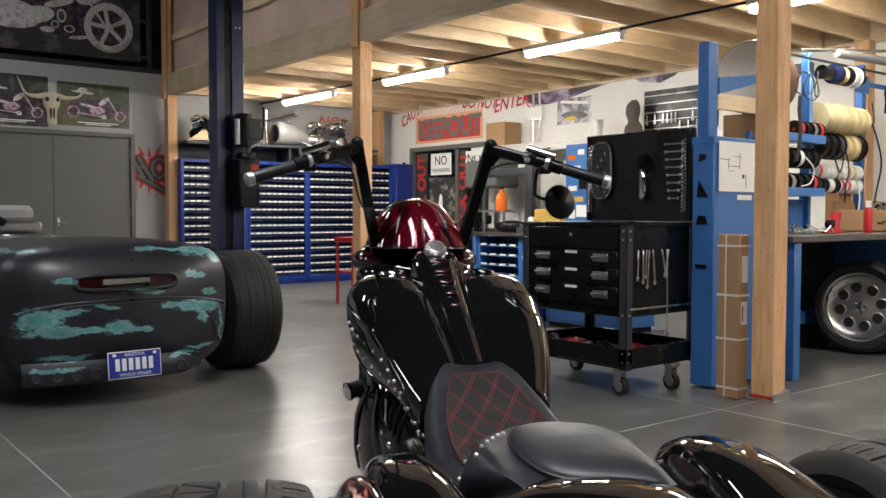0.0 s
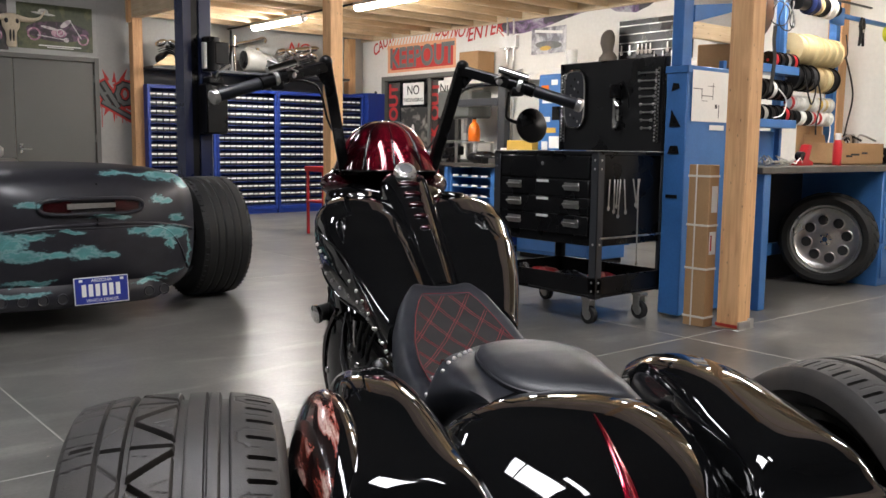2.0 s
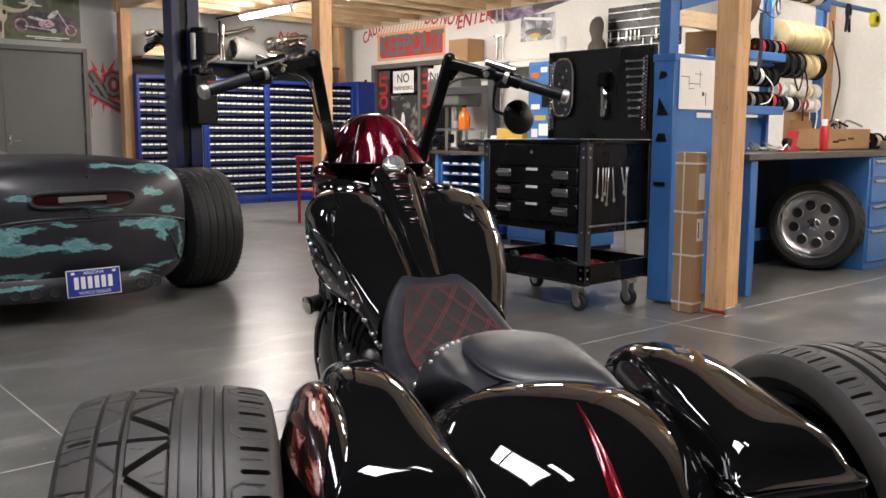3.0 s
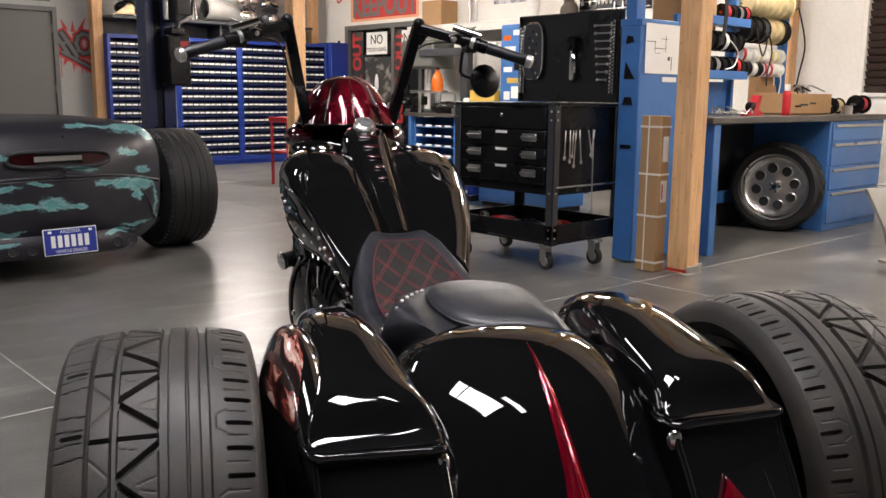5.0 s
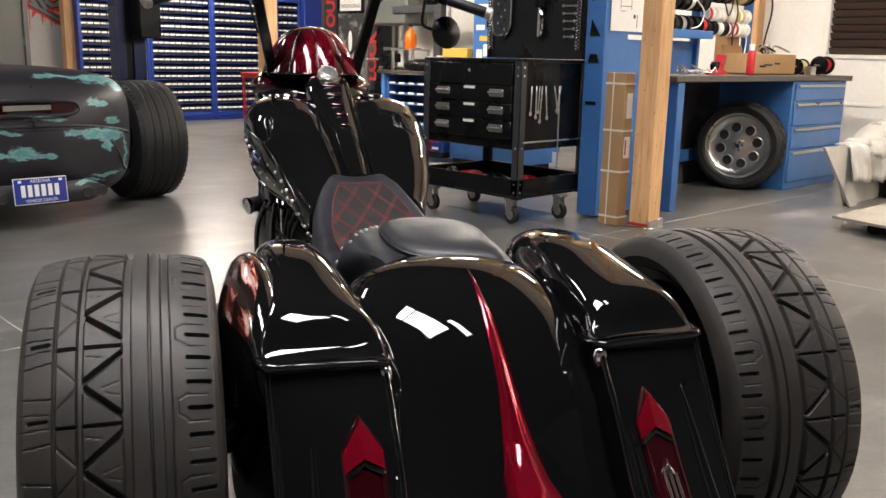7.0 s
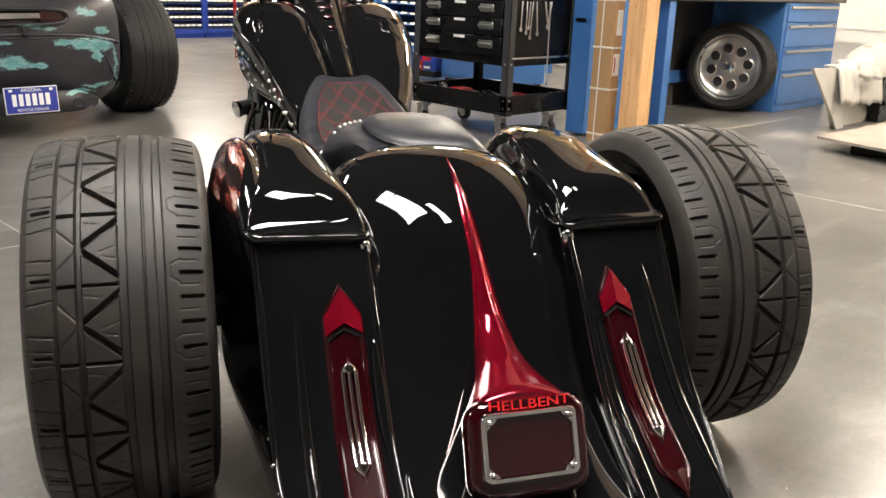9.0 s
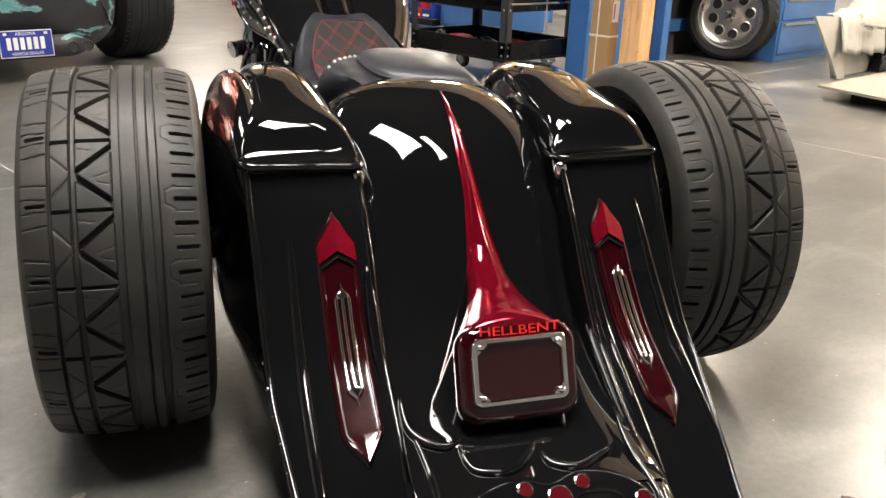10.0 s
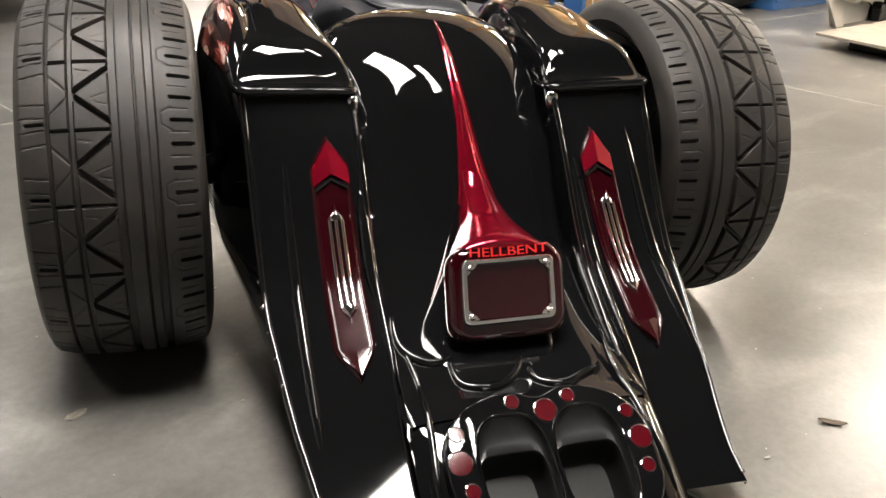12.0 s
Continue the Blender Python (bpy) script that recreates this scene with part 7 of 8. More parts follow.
for k, (x, l, a) in enumerate(((0.09, 0.17, 2), (0.135, 0.19, 0), (0.165, 0.16, 3), (0.19, 0.22, 4), (0.225, 0.2, -6), (0.31, 0.17, -14), (0.375, 0.16, 12), (0.36, 0.52, -1))):
    w = thing("hanging_wrench", pose(4.0 + x, 3.238, 0.875, 0, a, 0), "long bright wrench hung on the cart's side", "wrench", "wrenches on the cart side")
    part("shaft", Geo().box((-0.005, -0.004, -l), (0.005, 0.002, 0), 0.002).ball((0, -0.001, -l), (0.013, 0.005, 0.015), 10, 6), STEEL, w)
for k, (x, y, z, a, b, c, mt, nm, lb) in enumerate(((0.2, 0.6, 0.21, 0.12, 0.14, 0.05, RED, "shop_rag", "red crumpled shop rag in the tray"), (0.35, 0.22, 0.21, 0.10, 0.12, 0.045, RED, "shop_rag", "red crumpled shop rag in the tray"), (0.18, 0.35, 0.215, 0.10, 0.16, 0.05, BLACK_STEEL, "tool_roll", "black tool roll in the tray"), (0.45, 0.12, 0.21, 0.12, 0.08, 0.035, STEEL, "air_tool", "grey air tool in the tray"), (0.15, 0.74, 0.215, 0.06, 0.05, 0.06, BLACK_STEEL, "air_ratchet", "black air ratchet in the tray"))):
    g = Geo()
    rings = []
    for i in range(13):
        t_ = -math.pi / 2 + math.pi * (0.04 + 0.92 * i / 12)
        rings.append([(a * math.cos(t_) * math.cos(q) * (1 + 0.22 * math.sin(3 * q + i + k)), b * math.cos(t_) * math.sin(q) * (1 + 0.2 * math.cos(2 * q + 2 * i)), c * math.sin(t_) * (1 + 0.25 * math.sin(4 * q + k)) + 0.01) for q in [2 * math.pi * j / 18 for j in range(18)]])
    ob = tagged(part(nm, g.loft(rings), mt, None, smooth=50), lb, nm.replace("_", " "))
    ob.matrix_world = pose(4.0 + x, 3.25 + y, z)

# ---- blue bench and spool rack ----
bc = thing("blue_locker", pose(4.60, 3.08, 0) @ Matrix.Diagonal((1, 1, 1.021, 1)), "tall blue steel locker with papers and stickers on it", "locker")
part("body", Geo().box((0, 0, 0.02), (0.62, 0.155, 1.53), 0.006), BLUE, bc)
part("top_rim", Geo().box((-0.006, -0.006, 1.49), (0.626, 0.161, 1.535), 0.004), BLUE, bc)
part("upright", Geo().box((0.02, 0.06, 1.536), (0.12, 0.14, 2.11), 0.004), BLUE, bc, "blue upright channel")
part("brace", Geo().prism([(0.12, 1.80), (0.62, 1.92), (0.62, 1.965), (0.12, 1.90)], -0.01, 0.01, m=pose(0, 0.06, 0, 90, 0, 0)), BLUE, bc)
part("paper_sheet", Geo().box((0.04, -0.009, 1.205), (0.43, -0.007, 1.51), 0.0005), PAPER, bc, "large white drawing pinned to the locker")
for x, z, a, b in ((0.10, 1.40, 0.05, 0.002), (0.14, 1.37, 0.002, 0.03), (0.20, 1.36, 0.06, 0.002), (0.26, 1.39, 0.002, 0.05), (0.30, 1.30, 0.012, 0.012), (0.33, 1.27, 0.003, 0.04), (0.24, 1.42, 0.04, 0.0015), (0.17, 1.33, 0.03, 0.0015)):
    part("drawn_line", Geo().box((x - a, -0.0105, z - b), (x + a, -0.0092, z + b), 0.0003), GREY_STEEL, bc)
part("note", Geo().box((0.24, -0.0085, 1.155), (0.40, -0.0068, 1.186), 0.0004), PAPER, bc)
for y, z, poly in ((0.08, 1.40, [(-0.05, -0.03), (0.05, 0.0), (0.04, 0.05), (-0.03, 0.06)]), (0.08, 1.22, [(-0.06, -0.09), (0.08, -0.09), (-0.04, 0.10)]), (0.08, 1.03, [(-0.07, -0.04), (0.07, -0.04), (0.05, 0.05), (-0.04, 0.05)]), (0.08, 0.75, [(-0.07, -0.02), (0.07, -0.02), (0.07, 0.02), (-0.07, 0.02)])):
    part("sticker", Geo().prism([(-a * 0.6, b * 0.55) for a, b in poly], 0, 0.002, m=Matrix(((0, 0, -1, -0.0065), (1, 0, 0, y), (0, 1, 0, z), (0, 0, 0, 1)))), BLACK_STEEL, bc, "black sticker", 0)
bx = thing("tall_carton", pose(4.504, 2.83, 0) @ Matrix.Diagonal((1.15, 0.95, 1.042, 1)), "tall narrow cardboard carton tied with white strap", "box")
part("carton", Geo().box((0, 0, 0), (0.085, 0.155, 0.93), 0.004), CARD, bx)
for z in (0.05, 0.33, 0.58, 0.86):
    part("strap", Geo().box((-0.003, -0.003, z), (0.088, 0.158, z + 0.012), 0.001), TAPE, bx, "white strap")
part("strap", Geo().box((-0.0035, 0.09, 0.0), (-0.0005, 0.10, 0.931), 0.001), TAPE, bx, "white strap")
part("label", Geo().box((0.02, -0.004, 0.66), (0.07, -0.001, 0.81), 0.001), PAPER, bx, "white shipping label")
part("label", Geo().box((0.015, -0.004, 0.42), (0.07, -0.001, 0.55), 0.001), PAPER, bx, "white shipping label")
part("red_mark", Geo().box((0.02, -0.0055, 0.44), (0.032, -0.0042, 0.53), 0.0005), RED, bx)

wb = thing("blue_workbench", pose(5.2, 2.92, 0) @ Matrix.Diagonal((1.053, 1, 1.033, 1)), "blue steel workbench with a thick dark worn top", "workbench")
part("worktop", Geo().box((0, -0.02, 0.875), (2.80, 0.74, 0.92), 0.006), BENCH_TOP, wb)
for x, y in ((0.06, 0.0), (0.06, 0.64)):
    part("leg", Geo().box((x, y, 0), (x + 0.08, y + 0.08, 0.874), 0.005), BLUE, wb)
part("back_rail", Geo().box((0.14, 0.68, 0.2), (1.75, 0.70, 0.3), 0.004), BLUE, wb)
ped = part("drawer_pedestal", Geo().box((1.72, 0.0, 0.0), (2.72, 0.66, 0.874), 0.005), BLUE, wb, "blue drawer pedestal")
for z0, z1 in ((0.72, 0.86), (0.52, 0.71), (0.33, 0.51), (0.06, 0.32)):
    dr = part("drawer", Geo().box((1.75, -0.014, z0), (2.69, -0.001, z1), 0.004), BLUE, ped, "blue drawer front")
    part("pull", Geo().box((1.78, -0.03, z1 - 0.035), (2.66, -0.0145, z1 - 0.012), 0.004), STEEL, dr, "full-width steel pull")
# Added panel; its dark colour stands for the shade under the bench.
setting("wall_under_bench", Geo().box((5.25, 3.66, 0), (7.30, 3.70, 0.90), 0.003), material("bench_shade_board", (0.055, 0.048, 0.045), 0.7), "added panel behind the bench, coloured dark for the shade there")

def spool(m, r, w, mt, label, flange=None):
    t = thing("spool", pose(0, 0, 0.045) @ m, label, "spool", "spools on the rack")
    part("winding", Geo().cyl((-w / 2, 0, 0), (w / 2, 0, 0), r * 0.9, n=24), mt, t)
    for x in (-w / 2, w / 2):
        part("flange", Geo().lathe([(0.012, -0.003), (r, -0.003), (r, 0.003), (0.012, 0.003)], 28, m=pose(x, 0, 0, 0, 90, 0)), flange or WHITE, t)


rk = thing("spool_rack", pose(6.28, 3.45, 0.951), "blue steel rack holding spools over the bench", "rack")
for x in (0.0, 0.84):
    part("upright", Geo().box((x, -0.03, 0), (x + 0.05, 0.03, 1.36), 0.004), BLUE, rk)
for z in (0.86, 0.65, 0.45, 0.345):
    part("rod", Geo().cyl((0.05, -0.04, z), (0.84, -0.04, z), 0.008, n=10), STEEL, rk)
part("side_panel", Geo().box((0.89, -0.03, 0.0), (0.905, 0.06, 1.25), 0.004), BLUE, rk)
part("bracket", Geo().box((0.70, -0.06, 1.12), (0.9, -0.03, 1.26), 0.004).box((0.9, -0.06, 1.18), (1.75, -0.03, 1.215), 0.004), BLUE, rk)
random.seed(8)
CREAM = material("cream_cord", (0.56, 0.47, 0.26), 0.8, vary=0.15, fine=200)
x = 6.36
for k in range(6):
    spool(pose(x + 0.06, 3.41, 1.785), 0.115 if k != 2 else 0.125, 0.098, CREAM, "cream cord spool on the rack", CREAM)
    x += 0.112
for k in range(6):
    mt = [BLACK_STEEL, BLACK_STEEL, GREY_STEEL, FABRIC_TAN, CREAM, BLACK_STEEL][k]
    spool(pose(6.40 + 0.112 * k, 3.41, 1.572), 0.105, 0.088, mt, "dark cable spool on the rack", FABRIC_TAN if k in (3, 4) else BLACK_STEEL)
for k in range(8):
    mt = [RED, WHITE, WHITE, CREAM, WHITE, YELLOW, CREAM, WHITE][k]
    spool(pose(6.375 + 0.088 * k, 3.41, 1.375), 0.062, 0.062, mt, "small wire spool on the rack")
for k in range(8):
    mt = [BLACK_STEEL, BLACK_STEEL, WHITE, BLACK_STEEL, RED, RED, WHITE, WHITE][k]
    spool(pose(6.375 + 0.088 * k, 3.41, 1.268), 0.06, 0.062, mt, "small wire spool on the rack", BLACK_STEEL if k in (0, 1, 3) else WHITE)
tr = thing("tray_rack", pose(5.45, 3.40, 0.951), "blue steel rack of trays with small spools", "rack")
for x, h in ((0.0, 0.72), (0.79, 1.20)):
    part("upright", Geo().box((x, -0.02, 0), (x + 0.04, 0.02, h), 0.004), BLUE, tr)
for z in (0.27, 0.66):
    part("tray", Geo().box((0.04, -0.12, z), (0.83, 0.02, z + 0.012), 0.002).box((0.04, -0.13, z), (0.83, -0.12, z + 0.06), 0.003), BLUE, tr)
part("back_panel", Geo().box((0.04, 0.02, 0.0), (0.79, 0.03, 0.25), 0.003), BLUE, tr)
for k in range(7):
    spool(pose(5.58 + 0.10 * k, 3.35, 1.275), 0.07, 0.07, [BLACK_STEEL, RED, BLACK_STEEL, STEEL, BLACK_STEEL, BLACK_STEEL, RED][k], "dark wire spool in a tray", BLACK_STEEL)
    spool(pose(5.58 + 0.10 * k, 3.35, 1.455), 0.075, 0.07, [BLACK_STEEL, STEEL, BLACK_STEEL, BLACK_STEEL, WHITE, BLACK_STEEL, BLACK_STEEL][k], "dark wire spool in a tray", BLACK_STEEL)
for k in range(4):
    spool(pose(6.0 + 0.09 * k, 3.35, 1.665), 0.065, 0.06, [RED, BLACK_STEEL, STEEL, RED][k], "wire spool in a tray", BLACK_STEEL)

drum = thing("drum_reel", pose(5.57, 3.45, 2.06, 0, 0, -70), "large brown drum with a pale round face", "drum")
part("shell", Geo().lathe([(0.252, 0.0), (0.255, 0.01), (0.255, 0.36), (0.24, 0.37)], 56, m=pose(0, 0, 0, -90, 0, 0)), material("brown_drum", (0.085, 0.034, 0.013), 0.5), drum)
part("face", Geo().lathe([(0.0, 0.006), (0.235, 0.006), (0.25, 0.0)], 56, m=pose(0, 0, 0, -90, 0, 0)), material("pale_drum_face", (0.66, 0.64, 0.60), 0.4, vary=0.1), drum, "pale metal face")
part("rim", Geo().lathe([(0.25, 0.0), (0.258, -0.004), (0.262, 0.006), (0.256, 0.012)], 56, m=pose(0, 0, 0, -90, 0, 0)), STEEL, drum)
part("cradle", Geo().box((-0.2, 0.02, -0.50), (0.2, 0.34, -0.255), 0.006), CARD, drum, "brown cradle")
setting("high_shelf", Geo().box((5.9, 3.36, 2.245), (7.6, 3.385, 2.26), 0.004).box((6.29, 3.4, 2.16), (6.33, 3.60, 2.24), 0.004), GREY_STEEL, "slim grey high shelf rail")
for k, (x, r, w, mt) in enumerate(((6.42, 0.055, 0.12, BLACK_STEEL), (6.55, 0.075, 0.06, LIFT_BLUE), (6.63, 0.07, 0.05, FABRIC_TAN), (6.70, 0.075, 0.07, BLACK_STEEL), (6.80, 0.085, 0.09, WHITE), (6.90, 0.05, 0.12, BLACK_STEEL))):
    spool(pose(x, 3.36, 2.12), r, w, mt, "roll of tape on the high rail", mt)
for n, (x, z, r) in enumerate(((6.02, 2.04, 0.085), (6.10, 2.03, 0.105), (6.17, 2.045, 0.09))):
    t = thing("cable_coil", pose(x, 3.30 - 0.006 * n, z, 0, 0, 18 * n - 12), "loose loop of black cable hanging from the rail", "cable", "cable loops")
    part("loop", Geo().tube([(r * 1.1 * math.cos(q) + 0.012 * math.sin(3 * q), 0.01 * math.sin(2 * q), r * math.sin(q)) for q in [2 * math.pi * k / 32 for k in range(32)]], 0.005, 8, closed=True), RUBBER_DARK, t)
for mat, r, label, pts in ((RUBBER_DARK, 0.006, "black cord hanging from a cable spool", [(6.42, 3.30, 1.62), (6.45, 3.285, 1.50), (6.53, 3.29, 1.41), (6.58, 3.29, 1.52), (6.55, 3.30, 1.60)]),
                           (RUBBER_DARK, 0.006, "black cord hanging from a cable spool", [(6.62, 3.30, 1.60), (6.66, 3.285, 1.44), (6.60, 3.28, 1.28), (6.60, 3.28, 1.18)]),
                           (WHITE, 0.005, "white wire end hanging from a small spool", [(6.90, 3.34, 1.33), (6.93, 3.33, 1.22), (6.90, 3.33, 1.08), (6.91, 3.34, 0.96)]),
                           (WHITE, 0.005, "white wire end hanging from a tray", [(5.98, 3.26, 1.50), (6.06, 3.24, 1.42), (6.02, 3.24, 1.32), (5.93, 3.26, 1.29)]),
                           (RUBBER_DARK, 0.005, "thin black cord hanging beside the post", [(7.20, 3.38, 2.0), (7.22, 3.37, 1.84), (7.08, 3.37, 1.77), (6.98, 3.38, 1.66)])):
    part("cord", Geo().tube([(x - 6.28, y - 3.45, z - 0.951) for x, y, z in spline(pts, 8)], r, 8), mat, rk, label)
part("strap", Geo().loft([[(x - 0.022, -0.21, z), (x + 0.022, -0.21, z), (x + 0.022, -0.206, z), (x - 0.022, -0.206, z)] for x, z in ((0.32, 0.97), (0.31, 0.87), (0.335, 0.75), (0.32, 0.63), (0.29, 0.51))]), RUBBER_DARK, tr, "dark webbing strap", 30)
t = thing("tube_bundle", pose(6.6, 3.32, 2.315), "long grey tube on the high rail", "tube")
part("tube", Geo().cyl((-0.1, 0, 0.0), (0.9, 0.0, 0.03), 0.034, n=24), material("grey_tube", (0.24, 0.24, 0.24), 0.4), t)
t = thing("steel_rod", pose(6.0, 3.33, 2.285), "long bright steel rod lying on the high rail", "rod")
part("rod", Geo().cyl((0, 0, 0.0), (1.5, 0.0, 0.16), 0.012, n=12), STEEL, t)

t = tagged(part("paint_spot", Geo().cyl((8.5985, 4.31, 2.84), (8.597, 4.31, 2.84), 0.10, n=28), ORANGE, None, smooth=20), "orange painted spot high on the white wall", "paint spot")
board = part("spacer_board", Geo().box((0, -0.012, 0), (0.55, 0.012, 0.11), 0.004), WOOD_X, drum, "short pale pine board")
board.matrix_local = drum.matrix_world.inverted() @ pose(5.05, 3.38, 1.79)
t = thing("spring_clamp", pose(7.46, 3.375, 2.13), "black spring clamp hanging from the blue arm", "clamp")
for s in (-1, 1):
    part("jaw", Geo().tube(spline([(s * 0.010, 0, 0.03), (s * 0.030, 0, -0.03), (s * 0.012, 0, -0.09), (s * 0.035, 0, -0.20)], 5), [0.010 + 0.006 * math.sin(k / 5) for k in range(16)], 8), BLACK_STEEL, t)
part("pivot", Geo().cyl((0, -0.02, -0.08), (0, 0.02, -0.08), 0.014, n=12), STEEL, t)
t = thing("tape_measure", pose(7.93, 3.362, 2.07), "yellow tape measure hooked on the blue arm", "tape measure")
part("case", Geo().cyl((0, -0.025, 0), (0, 0.025, 0), 0.065, n=24), flat("bright_yellow_plastic", (0.62, 0.58, 0.03), 0.4), t)
part("dial", Geo().cyl((0, -0.027, 0), (0, -0.024, 0), 0.03, n=18), BLACK_STEEL, t)

# on the bench
t = thing("open_carton", pose(7.12, 3.30, 0.951), "low open cardboard box of wire scraps", "box")
part("carton", Geo().box((-0.36, -0.16, 0), (0.36, 0.16, 0.012), 0.002).box((-0.36, -0.16, 0), (0.36, -0.15, 0.17), 0.002).box((-0.36, 0.15, 0), (0.36, 0.16, 0.17), 0.002).box((-0.36, -0.15, 0), (-0.35, 0.15, 0.17), 0.002).box((0.35, -0.15, 0), (0.36, 0.15, 0.17), 0.002), CARD, t)
part("flap", Geo().box((-0.35, 0, 0), (0.35, 0.006, 0.07), 0.002, m=pose(0, 0.155, 0.17, -12, 0, 0)), CARD, t, "raised cardboard flap")
for k, (x, w) in enumerate(((-0.24, 0.05), (-0.14, 0.07), (0.02, 0.05))):
    part("print", Geo().box((x - w, -0.163, 0.06 + 0.012 * k), (x + w, -0.1605, 0.075 + 0.012 * k), 0.0005), BLACK_STEEL, t, "dark printed bar")
random.seed(12)
for k in range(6):
    p = Vector((0.1 + 0.03 * k, 0, 0.14))
    part("wire_scrap", Geo().tube(spline([tuple(p), tuple(p + Vector((random.uniform(-0.1, 0.1), random.uniform(-0.1, 0.1), 0.1))), tuple(p + Vector((random.uniform(-0.15, 0.15), random.uniform(-0.1, 0.1), 0.05)))], 5), 0.008, 6), STEEL if k % 2 else BLACK_STEEL, t)
t = thing("paper_roll", pose(6.98, 3.53, 1.30), "folded white papers on the bench box", "papers")
part("sheets", Geo().box((-0.12, -0.08, -0.01), (0.12, 0.08, 0.02), 0.006, m=pose(0, 0, 0, 0, 6, 14)), PAPER, t)
part("prop", Geo().box((-0.1, -0.06, -0.348), (0.1, 0.06, -0.012), 0.004), CARD, t)
t = thing("tape_dispenser", pose(6.12, 3.13, 0.951) @ Matrix.Diagonal((0.85, 0.8, 0.72, 1)), "red tape dispenser with a black roll", "dispenser")
part("stand", Geo().prism([(-0.13, 0), (0.13, 0), (0.13, 0.03), (0.06, 0.06), (0.10, 0.20), (0.06, 0.21), (-0.02, 0.05), (-0.13, 0.04)], -0.04, 0.04, m=pose(0, 0, 0, 90, 0, 0)), RED, t)
part("roll", Geo().cyl((-0.02, -0.03, 0.09), (-0.02, 0.03, 0.09), 0.05, n=24), BLACK_STEEL, t)
for x, mt, mt2 in ((6.56, WHITE, RED),):
    t = thing("spray_can", pose(x, 3.08, 0.951), "red and white aerosol can on the bench", "can")
    part("can", Geo().lathe([(0, 0), (0.032, 0), (0.033, 0.006), (0.033, 0.16), (0.022, 0.19), (0, 0.192)], 22), mt2, t)
    part("cap", Geo().cyl((0, 0, 0.19), (0, 0, 0.24), 0.022, n=18), mt, t)
t = thing("wire_heap", pose(5.84, 3.14, 0.951), "heap of bright metal scraps and wire on the bench", "scraps")
for k in range(14):
    p = Vector((random.uniform(-0.2, 0.2), random.uniform(-0.08, 0.08), 0.01))
    part("scrap", Geo().tube([tuple(p), tuple(p + Vector((random.uniform(-0.08, 0.08), random.uniform(-0.05, 0.05), random.uniform(0.01, 0.06)))), tuple(p + Vector((random.uniform(-0.12, 0.12), random.uniform(-0.05, 0.05), 0.01)))], 0.006, 6), STEEL, t)
t = thing("spindle_reel", pose(7.98, 3.10, 0.951), "red cord reel on a steel spindle", "reel")
part("winding", Geo().cyl((-0.10, 0, 0.085), (0.02, 0, 0.085), 0.06, n=24), RED, t)
for x in (-0.11, 0.03):
    part("flange", Geo().lathe([(0.01, -0.004), (0.082, -0.004), (0.082, 0.004), (0.01, 0.004)], 28, m=pose(x, 0, 0.084, 0, 90, 0)), BLACK_STEEL, t)
part("spindle", Geo().cyl((-0.2, 0, 0.085), (0.2, 0, 0.085), 0.008, n=10), STEEL, t)
t = thing("tin_can", pose(7.52, 3.02, 0.951), "small open tin of bolts", "tin")
part("tin", Geo().lathe([(0, 0), (0.045, 0), (0.045, 0.075), (0.041, 0.075), (0.041, 0.01), (0, 0.01)], 22), STEEL, t)
t = thing("cord_reel", pose(7.72, 3.22, 0.951), "reel of brown cord on the bench", "reel")
part("winding", Geo().cyl((-0.05, 0, 0.07), (0.07, 0, 0.07), 0.055, n=22), FABRIC_TAN, t)
for x in (-0.055, 0.075):
    part("flange", Geo().lathe([(0.01, -0.003), (0.07, -0.003), (0.07, 0.003), (0.01, 0.003)], 24, m=pose(x, 0, 0.07, 0, 90, 0)), BLACK_STEEL, t)
setting("hanging_cable", Geo().tube(spline([(8.4, 3.95, 1.95), (8.38, 3.85, 1.6), (8.4, 3.9, 1.3), (8.2, 3.85, 1.0)], 8), 0.008, 8), BLACK_STEEL, "black cable hanging on the post")

# spare wheel under the bench
sw = thing("loose_wheel", pose(6.80, 3.23, 0.366, 0, 0, -76) @ Matrix.Diagonal((0.976, 0.976, 0.976, 1)), "motorcycle wheel with a polished eight-hole alloy disc", "wheel")
tm = pose(0, 0, 0, 90, 0, 0)
prof = [(0.275, -0.09), (0.29, -0.115), (0.33, -0.125), (0.358, -0.11), (0.372, -0.06), (0.375, 0.0), (0.372, 0.06), (0.358, 0.11), (0.33, 0.125), (0.29, 0.115), (0.275, 0.09)]
part("tyre", Geo().lathe(prof, 72, m=tm), RUBBER_DARK, sw)
g = Geo()
for k in range(28):
    a = 2 * math.pi * k / 28
    for sgn in (-1, 1):
        pts = [(sgn * w, (r + 0.001) * math.cos(a + 0.10 * i), (r + 0.001) * math.sin(a + 0.10 * i)) for i, (w, r) in enumerate(((0.015, 0.3745), (0.05, 0.3725), (0.09, 0.365)))]
        g.tube([(y, x, z) for x, y, z in pts], 0.004, 5)
part("tread", g, RUBBER_DARK, sw, "curved tread ribs")
rim = Geo().lathe([(0.278, 0.095), (0.285, 0.10), (0.28, 0.085), (0.262, 0.08), (0.255, 0.05), (0.25, 0.0), (0.255, -0.05), (0.278, -0.095)], 64, m=tm)
part("rim", rim, ALLOY, sw, "polished alloy rim")
holes = [(0.155 * math.cos(2 * math.pi * k / 8 + 0.2), 0.155 * math.sin(2 * math.pi * k / 8 + 0.2)) for k in range(8)]
